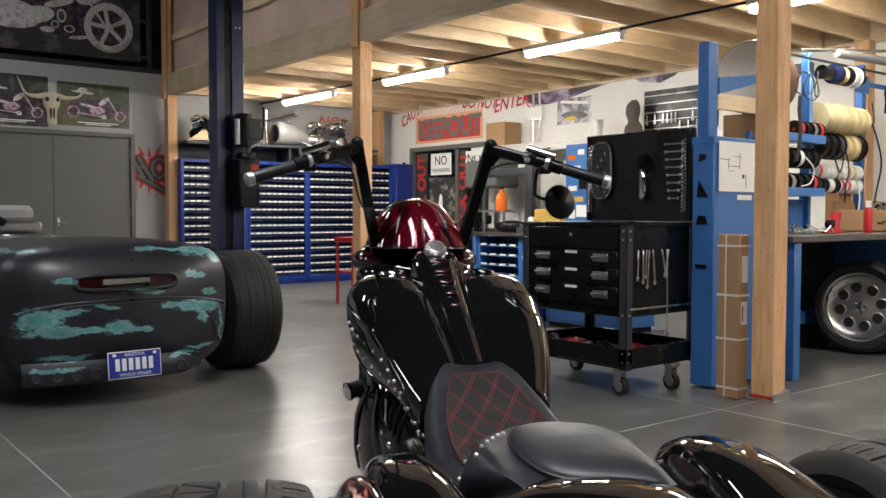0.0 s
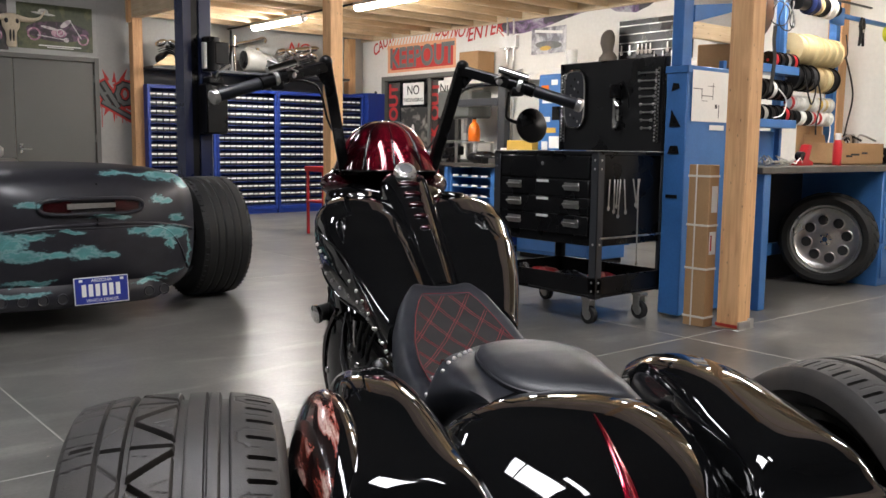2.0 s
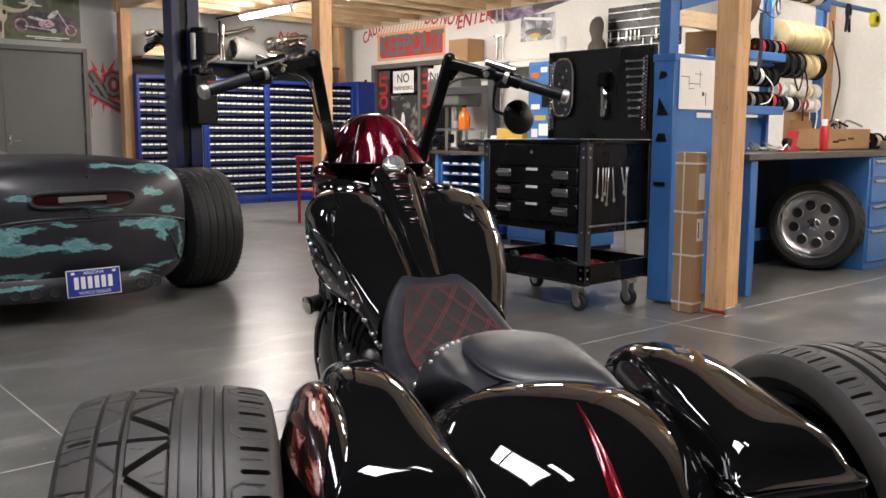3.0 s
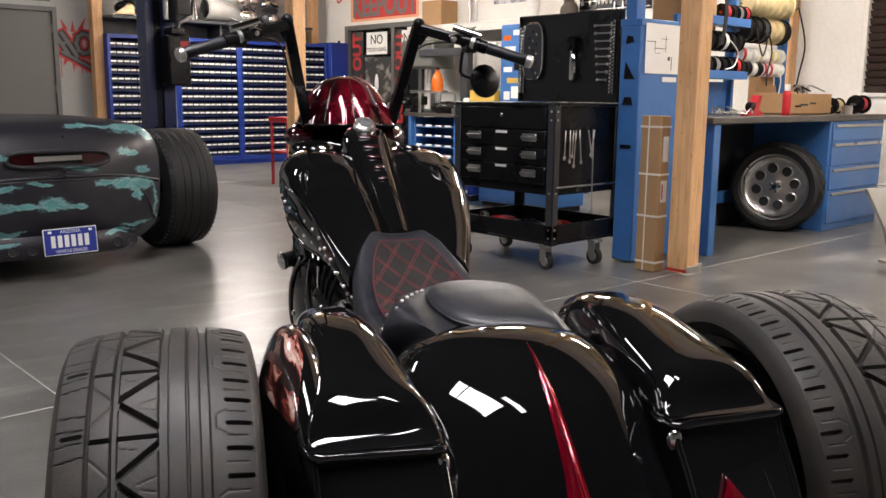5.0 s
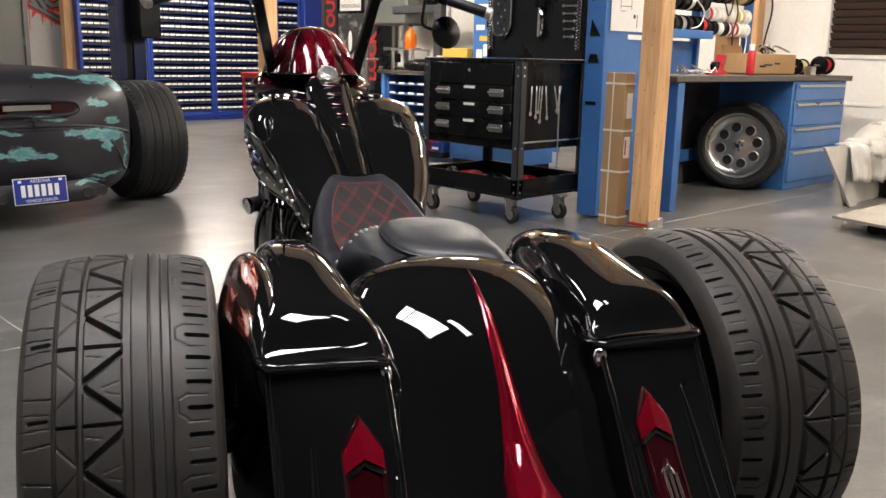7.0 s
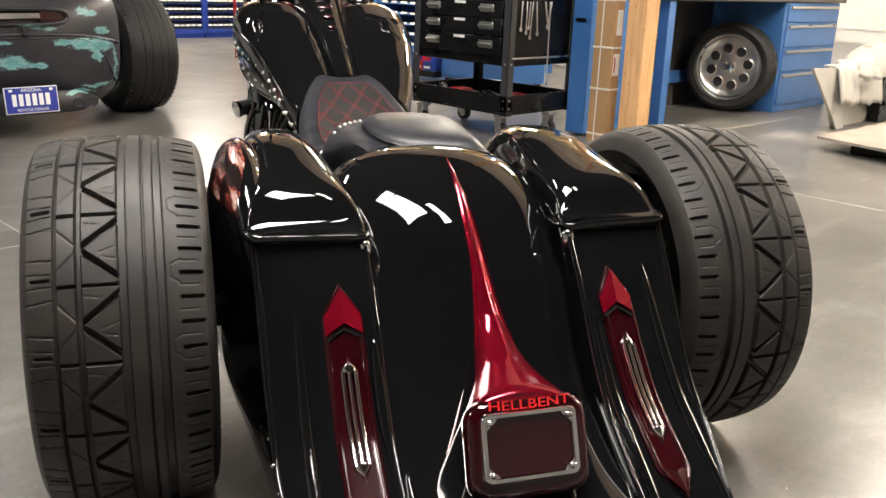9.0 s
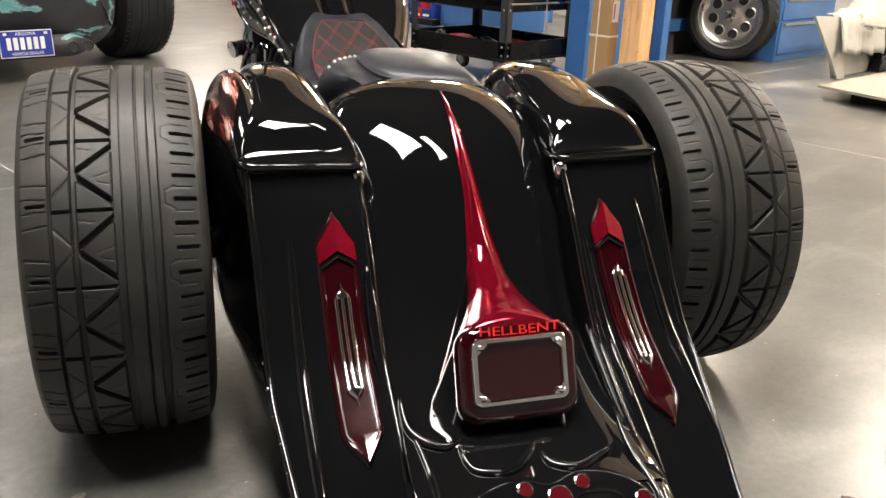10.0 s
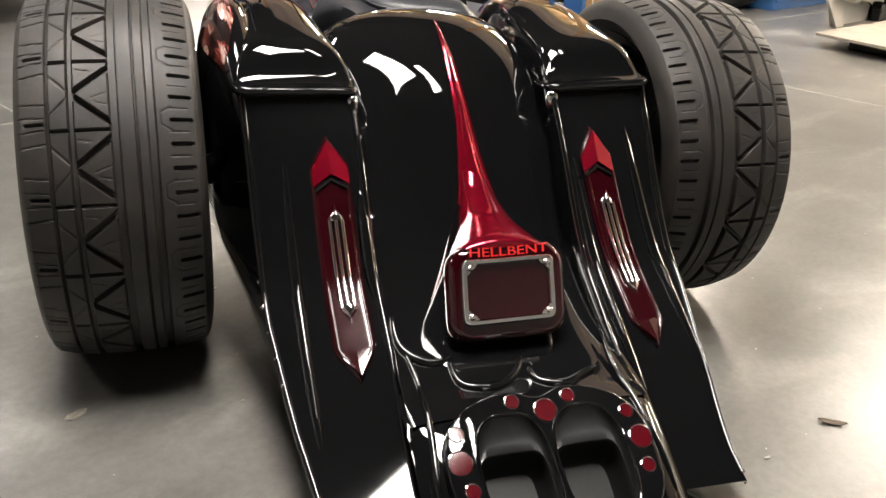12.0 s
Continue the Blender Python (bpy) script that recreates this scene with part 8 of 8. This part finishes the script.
part("disc", Geo().lathe([(0.0, 0.05), (0.05, 0.05), (0.10, 0.045), (0.2, 0.045), (0.235, 0.055), (0.25, 0.07), (0.257, 0.055)], 64, m=tm), ALLOY, sw, "machined alloy disc")
for x, z in holes:
    part("hole_lip", Geo().lathe([(0.040, 0.053), (0.046, 0.050), (0.048, 0.0445)], 24, m=pose(x, 0, z) @ tm), ALLOY, sw)
    # Dark discs laid on the alloy stand for the shaded openings.
    part("hole", Geo().lathe([(0.0, 0.047), (0.040, 0.0475), (0.041, 0.044)], 24, m=pose(x, 0, z) @ tm), DARK, sw, "dark round opening")
part("hub", Geo().lathe([(0.0, 0.10), (0.02, 0.10), (0.025, 0.085), (0.045, 0.07), (0.055, 0.05)], 24, m=tm), CHROME, sw, "chrome hub")
for k in range(5):
    a = 2 * math.pi * k / 5
    part("bolt", Geo().cyl((0.042 * math.cos(a), -0.05, 0.042 * math.sin(a)), (0.042 * math.cos(a), -0.082, 0.042 * math.sin(a)), 0.008, n=8), CHROME, sw)

# louvred window
wn = setting("window_1", Geo().box((8.58, 2.0, 1.1), (8.66, 2.05, 2.3), 0.004).box((8.58, 3.35, 1.1), (8.66, 3.4, 2.3), 0.004).box((8.58, 2.05, 1.1), (8.66, 3.35, 1.14), 0.004).box((8.58, 2.05, 2.26), (8.66, 3.35, 2.3), 0.004), WALL_WHITE, "white-framed window closed with dark brown slats")
part("backing", Geo().box((8.70, 2.05, 1.14), (8.72, 3.35, 2.26), 0.002), DARK, wn)
sl = Geo().box((-0.033, -0.65, -0.003), (0.033, 0.65, 0.003), 0.001).mesh("slat", material("brown_slat", (0.045, 0.028, 0.022), 0.4, vary=0.12))
for k in range(16):
    piece("slat", sl, pose(8.63, 2.7, 1.175 + 0.07 * k, 0, 62, 0), wn)
setting("wall_trim", Geo().box((8.588, -6, 0.66), (8.598, 2.0, 0.69), 0.002).box((8.588, 2.0, 0.66), (8.598, 3.9, 0.69), 0.002), WALL_WHITE, "pale trim line on the wall")

# fibreglass shell and board
sh = thing("fender_shell", pose(7.36, 2.20, 0), "white fibreglass body shell standing on the floor", "body shell")
GELCOAT = material("white_gelcoat", (0.46, 0.445, 0.41), 0.35, vary=0.1, dirt=(0.35, 0.34, 0.31), dirt_amount=0.4)
upright = lambda poly, y0, y1: Geo().prism([(x - 7.36, z) for x, z in poly], -(y1 - 2.20), -(y0 - 2.20), m=pose(0, 0, 0, 90, 0, 0))
part("side_panel", upright([(6.02, 0.482), (6.44, 0.466), (6.54, 0.30), (6.62, 0.14), (6.72, 0.002), (6.59, 0.002), (6.40, 0.17), (6.20, 0.335)], 2.19, 2.21), GELCOAT, sh, "flared flat white panel", 20)
part("apron", upright([(6.45, 0.25), (7.36, 0.25), (7.46, 0.002), (6.63, 0.002)], 2.245, 2.26), GELCOAT, sh, "recessed lower wall", 20)
rings = []
for z0, out, lo in ((0.215, 0.055, 1.0), (0.26, 0.05, 1.0), (0.34, 0.038, 0.9), (0.42, 0.022, 0.7), (0.462, 0.010, 0.5), (0.478, -0.02, 0.3), (0.482, -0.10, 0.1)):
    rings.append([(6.42 + 0.86 * k / 40 - 7.36, -0.01 - out - 0.022 * lo * math.sin(0.55 * k + 0.6) - 0.012 * lo * math.sin(1.3 * k), z0 + (0.012 * math.sin(0.4 * k) - 0.0016 * k) * lo) for k in range(41)])
ob = part("skirt", Geo().loft(rings, closed=False), GELCOAT, sh, "folded white skirt", 60)
md = ob.modifiers.new("thickness", "SOLIDIFY")
md.thickness = 0.008
part("socket", Geo().lathe([(0.075, 0.43), (0.095, 0.45), (0.09, 0.485), (0.07, 0.50), (0.055, 0.49), (0.05, 0.44)], 24, m=pose(-0.56, 0.07, 0)), GELCOAT, sh, "rounded white socket", 60)
part("crown", Geo().ball((0.22, 0.16, 0.38), (0.42, 0.22, 0.225), 28, 14), GELCOAT, sh, "rounded white crown of the shell", 60)
part("bracket", Geo().cyl((-0.72, -0.10, 0.408), (-0.32, -0.10, 0.37), 0.016, n=12).box((-0.56, -0.12, 0.36), (-0.48, -0.07, 0.395), 0.004), STEEL, sh)
part("inner_frame", Geo().box((-0.09, -0.055, 0.004), (0.30, 0.02, 0.36), 0.006).cyl((-0.10, -0.075, 0.16), (0.3, -0.075, 0.13), 0.02, n=12), BLACK_STEEL, sh, "dark steel frame inside the shell")
bd = thing("loading_board", pose(5.98, 1.42, 0, 0, 0, 0), "scuffed flat board raised on a block", "board")
part("board", Geo().prism([(-0.42, 0.48), (-0.66, -0.45), (0.9, -0.5), (0.9, 0.45)], 0.075, 0.092), material("scuffed_board", (0.30, 0.275, 0.235), 0.6, vary=0.2, dirt=(0.2, 0.18, 0.15), dirt_amount=0.5), bd, smooth=0)
part("block", Geo().box((-0.3, -0.35, 0), (-0.2, 0.3, 0.074), 0.004), BLACK_STEEL, bd)
part("block", Geo().box((0.5, -0.35, 0), (0.6, 0.3, 0.074), 0.004), BLACK_STEEL, bd)

# ---- hot rod ----
car = thing("hot_rod", pose(1.66, 5.0, 0), "low hot rod with worn dark and turquoise paint, seen from behind", "car")
TOP_PATCHES = ((0.12, 0.847, 0.060, 0.018), (0.28, 0.848, 0.120, 0.009), (0.46, 0.834, 0.130, 0.028), (0.56, 0.812, 0.045, 0.045), (0.36, 0.699, 0.050, 0.020), (0.42, 0.684, 0.045, 0.018), (0.49, 0.590, 0.042, 0.020), (0.08, 0.612, 0.095, 0.011), (-0.35, 0.692, 0.060, 0.018), (-0.12, 0.538, 0.065, 0.012), (-0.52, 0.845, 0.070, 0.012))
LOW_PATCHES = ((0.25, 0.530, 0.065, 0.018), (0.34, 0.512, 0.095, 0.028), (0.47, 0.502, 0.100, 0.032), (0.435, 0.440, 0.022, 0.045), (-0.48, 0.482, 0.110, 0.060), (-0.33, 0.517, 0.110, 0.020), (-0.40, 0.412, 0.160, 0.030), (-0.24, 0.409, 0.120, 0.020), (-0.06, 0.412, 0.105, 0.036), (0.06, 0.395, 0.055, 0.018), (-0.34, 0.262, 0.130, 0.014), (-0.40, 0.209, 0.140, 0.013), (0.30, 0.232, 0.120, 0.010), (0.45, 0.262, 0.100, 0.011), (0.585, 0.370, 0.014, 0.110))


def worn_paint():
    """Dark bare paint with ragged patches of old turquoise, paler where they are rubbed."""
    mt = bpy.data.materials.new("worn_turquoise_paint")
    mt.use_nodes = True
    nd, ln = mt.node_tree.nodes, mt.node_tree.links
    pb, co = nd["Principled BSDF"], nd.new("ShaderNodeTexCoord")

    def noise(scale, detail, stretch, colour=False):
        mp, n = nd.new("ShaderNodeMapping"), nd.new("ShaderNodeTexNoise")
        mp.inputs["Scale"].default_value = stretch
        n.inputs["Scale"].default_value, n.inputs["Detail"].default_value, n.inputs["Roughness"].default_value = scale, detail, 0.62
        ln.new(co.outputs["Object"], mp.inputs[0]), ln.new(mp.outputs[0], n.inputs["Vector"])
        return n.outputs["Color" if colour else "Fac"]

    def math_node(op, a, b):
        m = nd.new("ShaderNodeMath")
        m.operation = op
        for k, v in enumerate((a, b)):
            if isinstance(v, float):
                m.inputs[k].default_value = v
            else:
                ln.new(v, m.inputs[k])
        return m.outputs[0]

    def vector_node(op, a, b):
        m = nd.new("ShaderNodeVectorMath")
        m.operation = op
        for k, v in enumerate((a, b)):
            if isinstance(v, tuple):
                m.inputs[k].default_value = v
            elif v is not None:
                ln.new(v, m.inputs[k])
        return m

    warp = vector_node("MULTIPLY", vector_node("SUBTRACT", noise(7.0, 7, (1, 1, 1.6), True), (0.5, 0.5, 0.5)).outputs[0], (0.20, 0.0, 0.085)).outputs[0]
    where = vector_node("ADD", co.outputs["Object"], warp).outputs[0]
    near = None
    for x, z, rx, rz in TOP_PATCHES + LOW_PATCHES:
        mp = nd.new("ShaderNodeMapping")
        mp.vector_type = "TEXTURE"
        mp.inputs["Location"].default_value, mp.inputs["Scale"].default_value = (x, 0, z), (rx * 1.18, 40.0, rz * 1.25)
        ln.new(where, mp.inputs[0])
        d = vector_node("LENGTH", mp.outputs[0], None).outputs["Value"]
        near = d if near is None else math_node("MINIMUM", near, d)
    ragged = math_node("ADD", near, math_node("MULTIPLY", math_node("SUBTRACT", noise(24.0, 7, (1, 1, 2.2)), 0.5), 1.5))
    ramp = nd.new("ShaderNodeValToRGB")
    els = ramp.color_ramp.elements
    els[0].position, els[1].position = 0.35, 1.06
    els[0].color, els[1].color = (0.09, 0.27, 0.27, 1), (0.0135, 0.013, 0.0185, 1)
    for pos, col in ((0.58, (0.20, 0.35, 0.36, 1)), (0.76, (0.085, 0.20, 0.21, 1)), (0.91, (0.028, 0.042, 0.050, 1))):
        e = els.new(pos)
        e.color = col
    ln.new(ragged, ramp.inputs[0])
    sc = nd.new("ShaderNodeVectorMath")
    sc.operation = "SCALE"
    ln.new(ramp.outputs[0], sc.inputs[0])
    mr = nd.new("ShaderNodeMapRange")
    mr.inputs[1].default_value, mr.inputs[2].default_value, mr.inputs[3].default_value, mr.inputs[4].default_value = 0.3, 0.7, 0.72, 1.28
    ln.new(noise(9.0, 7, (1, 1, 1.5)), mr.inputs[0])
    ln.new(mr.outputs[0], sc.inputs["Scale"]), ln.new(sc.outputs[0], pb.inputs["Base Color"])
    pb.inputs["Roughness"].default_value, pb.inputs["Coat Weight"].default_value, pb.inputs["Coat Roughness"].default_value = 0.42, 0.15, 0.2
    return mt


PATINA = worn_paint()


def body_ring(y, half, top, bot, pw=0.45):
    out = []
    for j in range(64):
        a = 2 * math.pi * j / 64
        ca, sa = math.cos(a), math.sin(a)
        z0 = (top + bot) / 2
        zz = z0 + (top - bot) / 2 * math.copysign(abs(sa) ** pw, sa)
        tuck = 1 - 0.10 * max(0, (0.45 - zz) / 0.45) ** 1.3
        out.append((half * tuck * math.copysign(abs(ca) ** pw, ca), y, zz))
    return out


stations = [(0.10, 0.30, 0.70, 0.24), (0.03, 0.48, 0.80, 0.17), (0.0, 0.575, 0.835, 0.14), (0.03, 0.635, 0.865, 0.125), (0.12, 0.67, 0.885, 0.12), (0.3, 0.685, 0.895, 0.12), (0.7, 0.69, 0.90, 0.12), (1.3, 0.68, 0.895, 0.12), (2.0, 0.63, 0.86, 0.12), (2.6, 0.5, 0.78, 0.13), (3.2, 0.42, 0.74, 0.17)]
rings = []
for y, h, a, b in stations:
    rings.append(body_ring(y, h, a, b))
# tail face curves from the middle to the sides
tail_rings = [[(x * s, 0.0 - 0.10 * (1 - s * s) - 0.02 * math.cos((z - 0.5) * 3), 0.5 + (z - 0.5) * (0.2 + 0.8 * s)) for x, y, z in rings[2]] for s in (0.02, 0.25, 0.5, 0.75, 0.92)]
body = part("body", Geo().loft(tail_rings + [[(x, y, z) for x, y, z in r] for r in rings[3:]]), PATINA, car, "worn dark body with turquoise patches", 60)
body.location.z = 0.028
face_y = lambda x: -0.10 * (1 - min(abs(x) / 0.58, 1) ** 2) - 0.012
def along_face(x0, x1, z, r, n=30, off=0.0):
    return [(x0 + (x1 - x0) * k / n, face_y(x0 + (x1 - x0) * k / n) - off, z(x0 + (x1 - x0) * k / n) if callable(z) else z) for k in range(n + 1)]


part("ridge", Geo().tube(along_face(-0.60, 0.60, lambda x: 0.572 - 0.06 * abs(x / 0.6) ** 3, 0), 0.011, 8), PATINA, body, "raised body line", 60)
part("ridge", Geo().tube(along_face(-0.57, 0.57, lambda x: 0.552 - 0.28 * abs(x / 0.57) ** 7, 0), 0.008, 8), PATINA, body, "raised body line", 60)
slot = Geo()
pts = []
for k in range(48):
    a = 2 * math.pi * k / 48
    pts.append((-0.02 + 0.285 * math.copysign(abs(math.cos(a)) ** 0.35, math.cos(a)), 0.675 + 0.043 * math.copysign(abs(math.sin(a)) ** 0.8, math.sin(a))))
lp = [(x, face_y(x) - 0.012, z) for x, z in pts]
slot_ob = part("light_slot", Geo().tube(lp, 0.012, 8, closed=True), PATINA, body, "rolled edge of the light slot", 60)
part("slot_recess", Geo().loft([[(x, face_y(x) - 0.006, z) for x, z in pts], [(x, face_y(x) - 0.004 + 0.02, z) for x, z in pts]]), DARK, body)
for x0, x1, mt, nm, lb in ((-0.28, -0.14, DARK_LENS, "tail_light", "red tail light"), (0.10, 0.24, DARK_LENS, "tail_light", "red tail light")):
    part(nm, Geo().loft([[(x, face_y(x) - o, z) for x, z in ((x0, 0.645), (x1, 0.645), (x1, 0.705), (x0, 0.705))] for o in (0.004, 0.012)]), mt, body, lb)
part("slot_bar", Geo().loft([[(x, face_y(x) - o, z) for x, z in ((-0.16, 0.662), (0.10, 0.668), (0.10, 0.694), (-0.16, 0.692))] for o in (0.006, 0.02)]), STEEL, body, "bright steel bar")
for x, z in ((0.0, 0.80), (0.0, 0.60), (0.0, 0.575), (-0.3, 0.66)):
    part("screw", Geo().ball((x, face_y(x) - 0.012, z), 0.008, 8, 6), BLACK_STEEL, body)
pan = part("roll_pan", Geo().loft([[(x, face_y(x) - 0.006, 0.18 + dz) if abs(dz) > 0.06 else (x, face_y(x) - 0.027, 0.18 + dz) for dz in [q * min(1.0, max(0.405 - x, 0.004) / 0.12) ** 0.5 for q in (0.065, 0.02, -0.04, -0.065)]] for x in np.linspace(-0.57, 0.40, 36).tolist()], closed=False), PATINA, body, "rolled pan with punched holes", 60)
for k in range(10):
    x = -0.50 + 0.098 * k
    if abs(x - 0.02) > 0.17:
        p = Vector((x, face_y(x) - 0.030, 0.170))
        part("pan_hole", Geo().cyl(p + Vector((0, 0.004, 0)), p + Vector((0, -0.001, 0)), 0.026, n=18), DARK, pan)
        part("hole_lip", Geo().tube([p + Vector((0.028 * math.cos(a), -0.001, 0.028 * math.sin(a))) for a in [2 * math.pi * j / 18 for j in range(18)]], 0.005, 6, closed=True), PATINA, pan)
PLATE_BLUE = flat("blue_plate", (0.02, 0.035, 0.27), 0.3)
pl = part("plate", Geo().box((-0.152, -0.003, -0.076), (0.152, 0.003, 0.076), 0.002), PAPER, car, "blue number plate with white border")
pl.matrix_local = pose(-0.005, -0.165, 0.238, -6, 0, 2)
part("plate_field", Geo().box((-0.147, -0.0045, -0.071), (0.147, -0.0032, 0.071), 0.0008), PLATE_BLUE, pl)
for k in range(6):
    part("plate_bar", Geo().box((-0.112 + 0.038 * k, -0.0062, -0.032), (-0.087 + 0.038 * k, -0.0047, 0.036), 0.0006), PAPER, pl, "plain white bar")
for wds, z, s in (("ARIZONA", 0.056, 0.026), ("VEHICLE DEALER", -0.055, 0.024)):
    q = part("plate_words", lettering(wds, s, 0.0004), PAPER, pl, "small white capitals")
    q.matrix_local = pose(0, -0.0052, z, 90, 0, 0)
for x in (-0.115, 0.115):
    part("plate_sticker", Geo().box((x - 0.01, -0.006, 0.05), (x + 0.01, -0.0047, 0.064), 0.0005), PAPER, pl)


def car_wheel(x, y, r, w, mt=RUBBER_DARK):
    hub = thing("wheel", pose(x, y, r), "", "")
    hub.parent = car
    prof = [(r * 0.62, -w * 0.44), (r * 0.68, -w * 0.49), (r * 0.84, -w * 0.5), (r * 0.94, -w * 0.46), (r * 0.985, -w * 0.38)]
    cols = []
    for k in range(25):
        q = -0.34 + 0.68 * k / 24
        groove = 0.007 if any(abs(q - c) < 0.016 for c in (-0.23, -0.08, 0.08, 0.23)) else 0.0
        cols.append((r * (1 - 0.012 * (q / 0.34) ** 4) - groove, w * q))
    prof = prof + cols + [(a, -b) for a, b in prof[::-1]]
    part("tyre", Geo().lathe(prof, 96, m=pose(0, 0, 0, 0, 90, 0)), mt, hub, "wide dark tyre", 25)
    lug = Geo().box((w * 0.30, -0.003, r * 0.955), (w * 0.45, 0.003, r * 0.978), 0.001).mesh("shoulder_lug", mt)
    for k in range(60):
        for s in (0, 180):
            piece("shoulder_lug", lug, pose(0, 0, 0, 6 * k, 0, 0) @ pose(0, 0, 0, 0, 0, s), hub)
    part("rim", Geo().lathe([(0.0, -w * 0.2), (r * 0.5, -w * 0.25), (r * 0.62, -w * 0.44), (r * 0.62, w * 0.44), (r * 0.5, w * 0.25), (0.0, w * 0.2)], 40, m=pose(0, 0, 0, 0, 90, 0)), BLACK_STEEL, hub)


car_wheel(1.0, 0.68, 0.415, 0.37)
car_wheel(-1.0, 0.68, 0.415, 0.37)
car_wheel(0.85, 4.1, 0.33, 0.2)
car_wheel(-0.85, 4.1, 0.33, 0.2)
part("axle", Geo().cyl((-0.95, 0.68, 0.415), (0.95, 0.68, 0.415), 0.045, n=16), BLACK_STEEL, car)
part("front_axle", Geo().cyl((-0.85, 4.1, 0.33), (0.85, 4.1, 0.33), 0.03, n=14).box((-0.35, 2.8, 0.25), (-0.28, 4.3, 0.35), 0.01).box((0.28, 2.8, 0.25), (0.35, 4.3, 0.35), 0.01), BLACK_STEEL, car)
eng = part("engine", Geo().box((-0.25, 2.35, 0.5), (0.25, 3.1, 0.92), 0.03), STEEL, car, "bare metal engine block")
part("blower", Geo().box((-0.16, 2.45, 0.93), (0.16, 2.95, 1.02), 0.02), STEEL, eng)
part("air_cleaner", Geo().lathe([(0, 0.10), (0.14, 0.095), (0.17, 0.06), (0.17, 0.0), (0, 0.0)], 28, m=pose(-0.05, 2.6, 1.05)), material("grey_cast_metal", (0.42, 0.42, 0.42), 0.4), eng, "grey round air cleaner")
for k in range(4):
    part("injector", Geo().cyl((-0.12, 2.45 + 0.14 * k, 1.0), (-0.2, 2.45 + 0.14 * k, 1.06), 0.03, n=14), BLACK_STEEL, eng)

# litter on the floor
rng = random.Random(31)
g = Geo()
for _ in range(240):
    x, y = rng.uniform(-1.0, 3.4), rng.uniform(-0.8, 3.2)
    r, a = rng.choice((0.0012, 0.0018, 0.0018, 0.0026, 0.004)), rng.uniform(0, 6.28)
    ring = [(x + r * rng.uniform(0.5, 1.4) * math.cos(a + k * 1.257) * (1 if k % 2 else 1.5), y + r * rng.uniform(0.4, 1.1) * math.sin(a + k * 1.257)) for k in range(5)]
    g.prism(ring, 0.0, rng.uniform(0.0006, 0.0016))
tagged(part("floor_litter", g, material("pale_grit", (0.48, 0.44, 0.37), 0.7, vary=0.5, fine=30, coarse=9), None, "", 0), "pale grit and paint flecks scattered on the concrete", "litter", kind="stuff")


def flake(name, x, y, turn, long, wide, lift, mat, label, category):
    """A thin curled scrap lying on the floor."""
    t = thing(name, pose(x, y, 0, 0, 0, turn), label, category)
    rows = []
    for low in (1, 0):
        for i in range(13) if low else range(12, -1, -1):
            u = i / 12
            half = wide * math.sin(math.pi * min(max(u, 0.03), 0.97)) ** 0.8 * (1 + 0.18 * math.sin(9 * u))
            z = 0.0006 + lift * (2 * u - 1) ** 2 + (0 if low else 0.0007)
            rows.append([(long * (u - 0.5), half * q, z + lift * 0.6 * q * q) for q in (-1, -0.5, 0, 0.5, 1)])
    part("blade", Geo().loft(rows, closed=False), mat, t, smooth=50)


flake("dry_leaf", 1.305, -0.09, -58, 0.052, 0.009, 0.004, material("dry_leaf", (0.085, 0.062, 0.04), 0.7, vary=0.3, fine=200, coarse=40), "curled dry brown leaf on the concrete floor", "leaf")
flake("paint_flake", 0.246, 0.832, 12, 0.045, 0.011, 0.0015, material("paint_flake", (0.36, 0.32, 0.26), 0.6, vary=0.35, fine=150, coarse=40), "flat pale scrap of paint on the concrete floor", "scrap")
flake("paint_flake", 1.103, -0.061, -20, 0.014, 0.003, 0.002, material("white_flake", (0.7, 0.67, 0.6), 0.5, vary=0.1), "small curled white shaving on the concrete floor", "scrap")
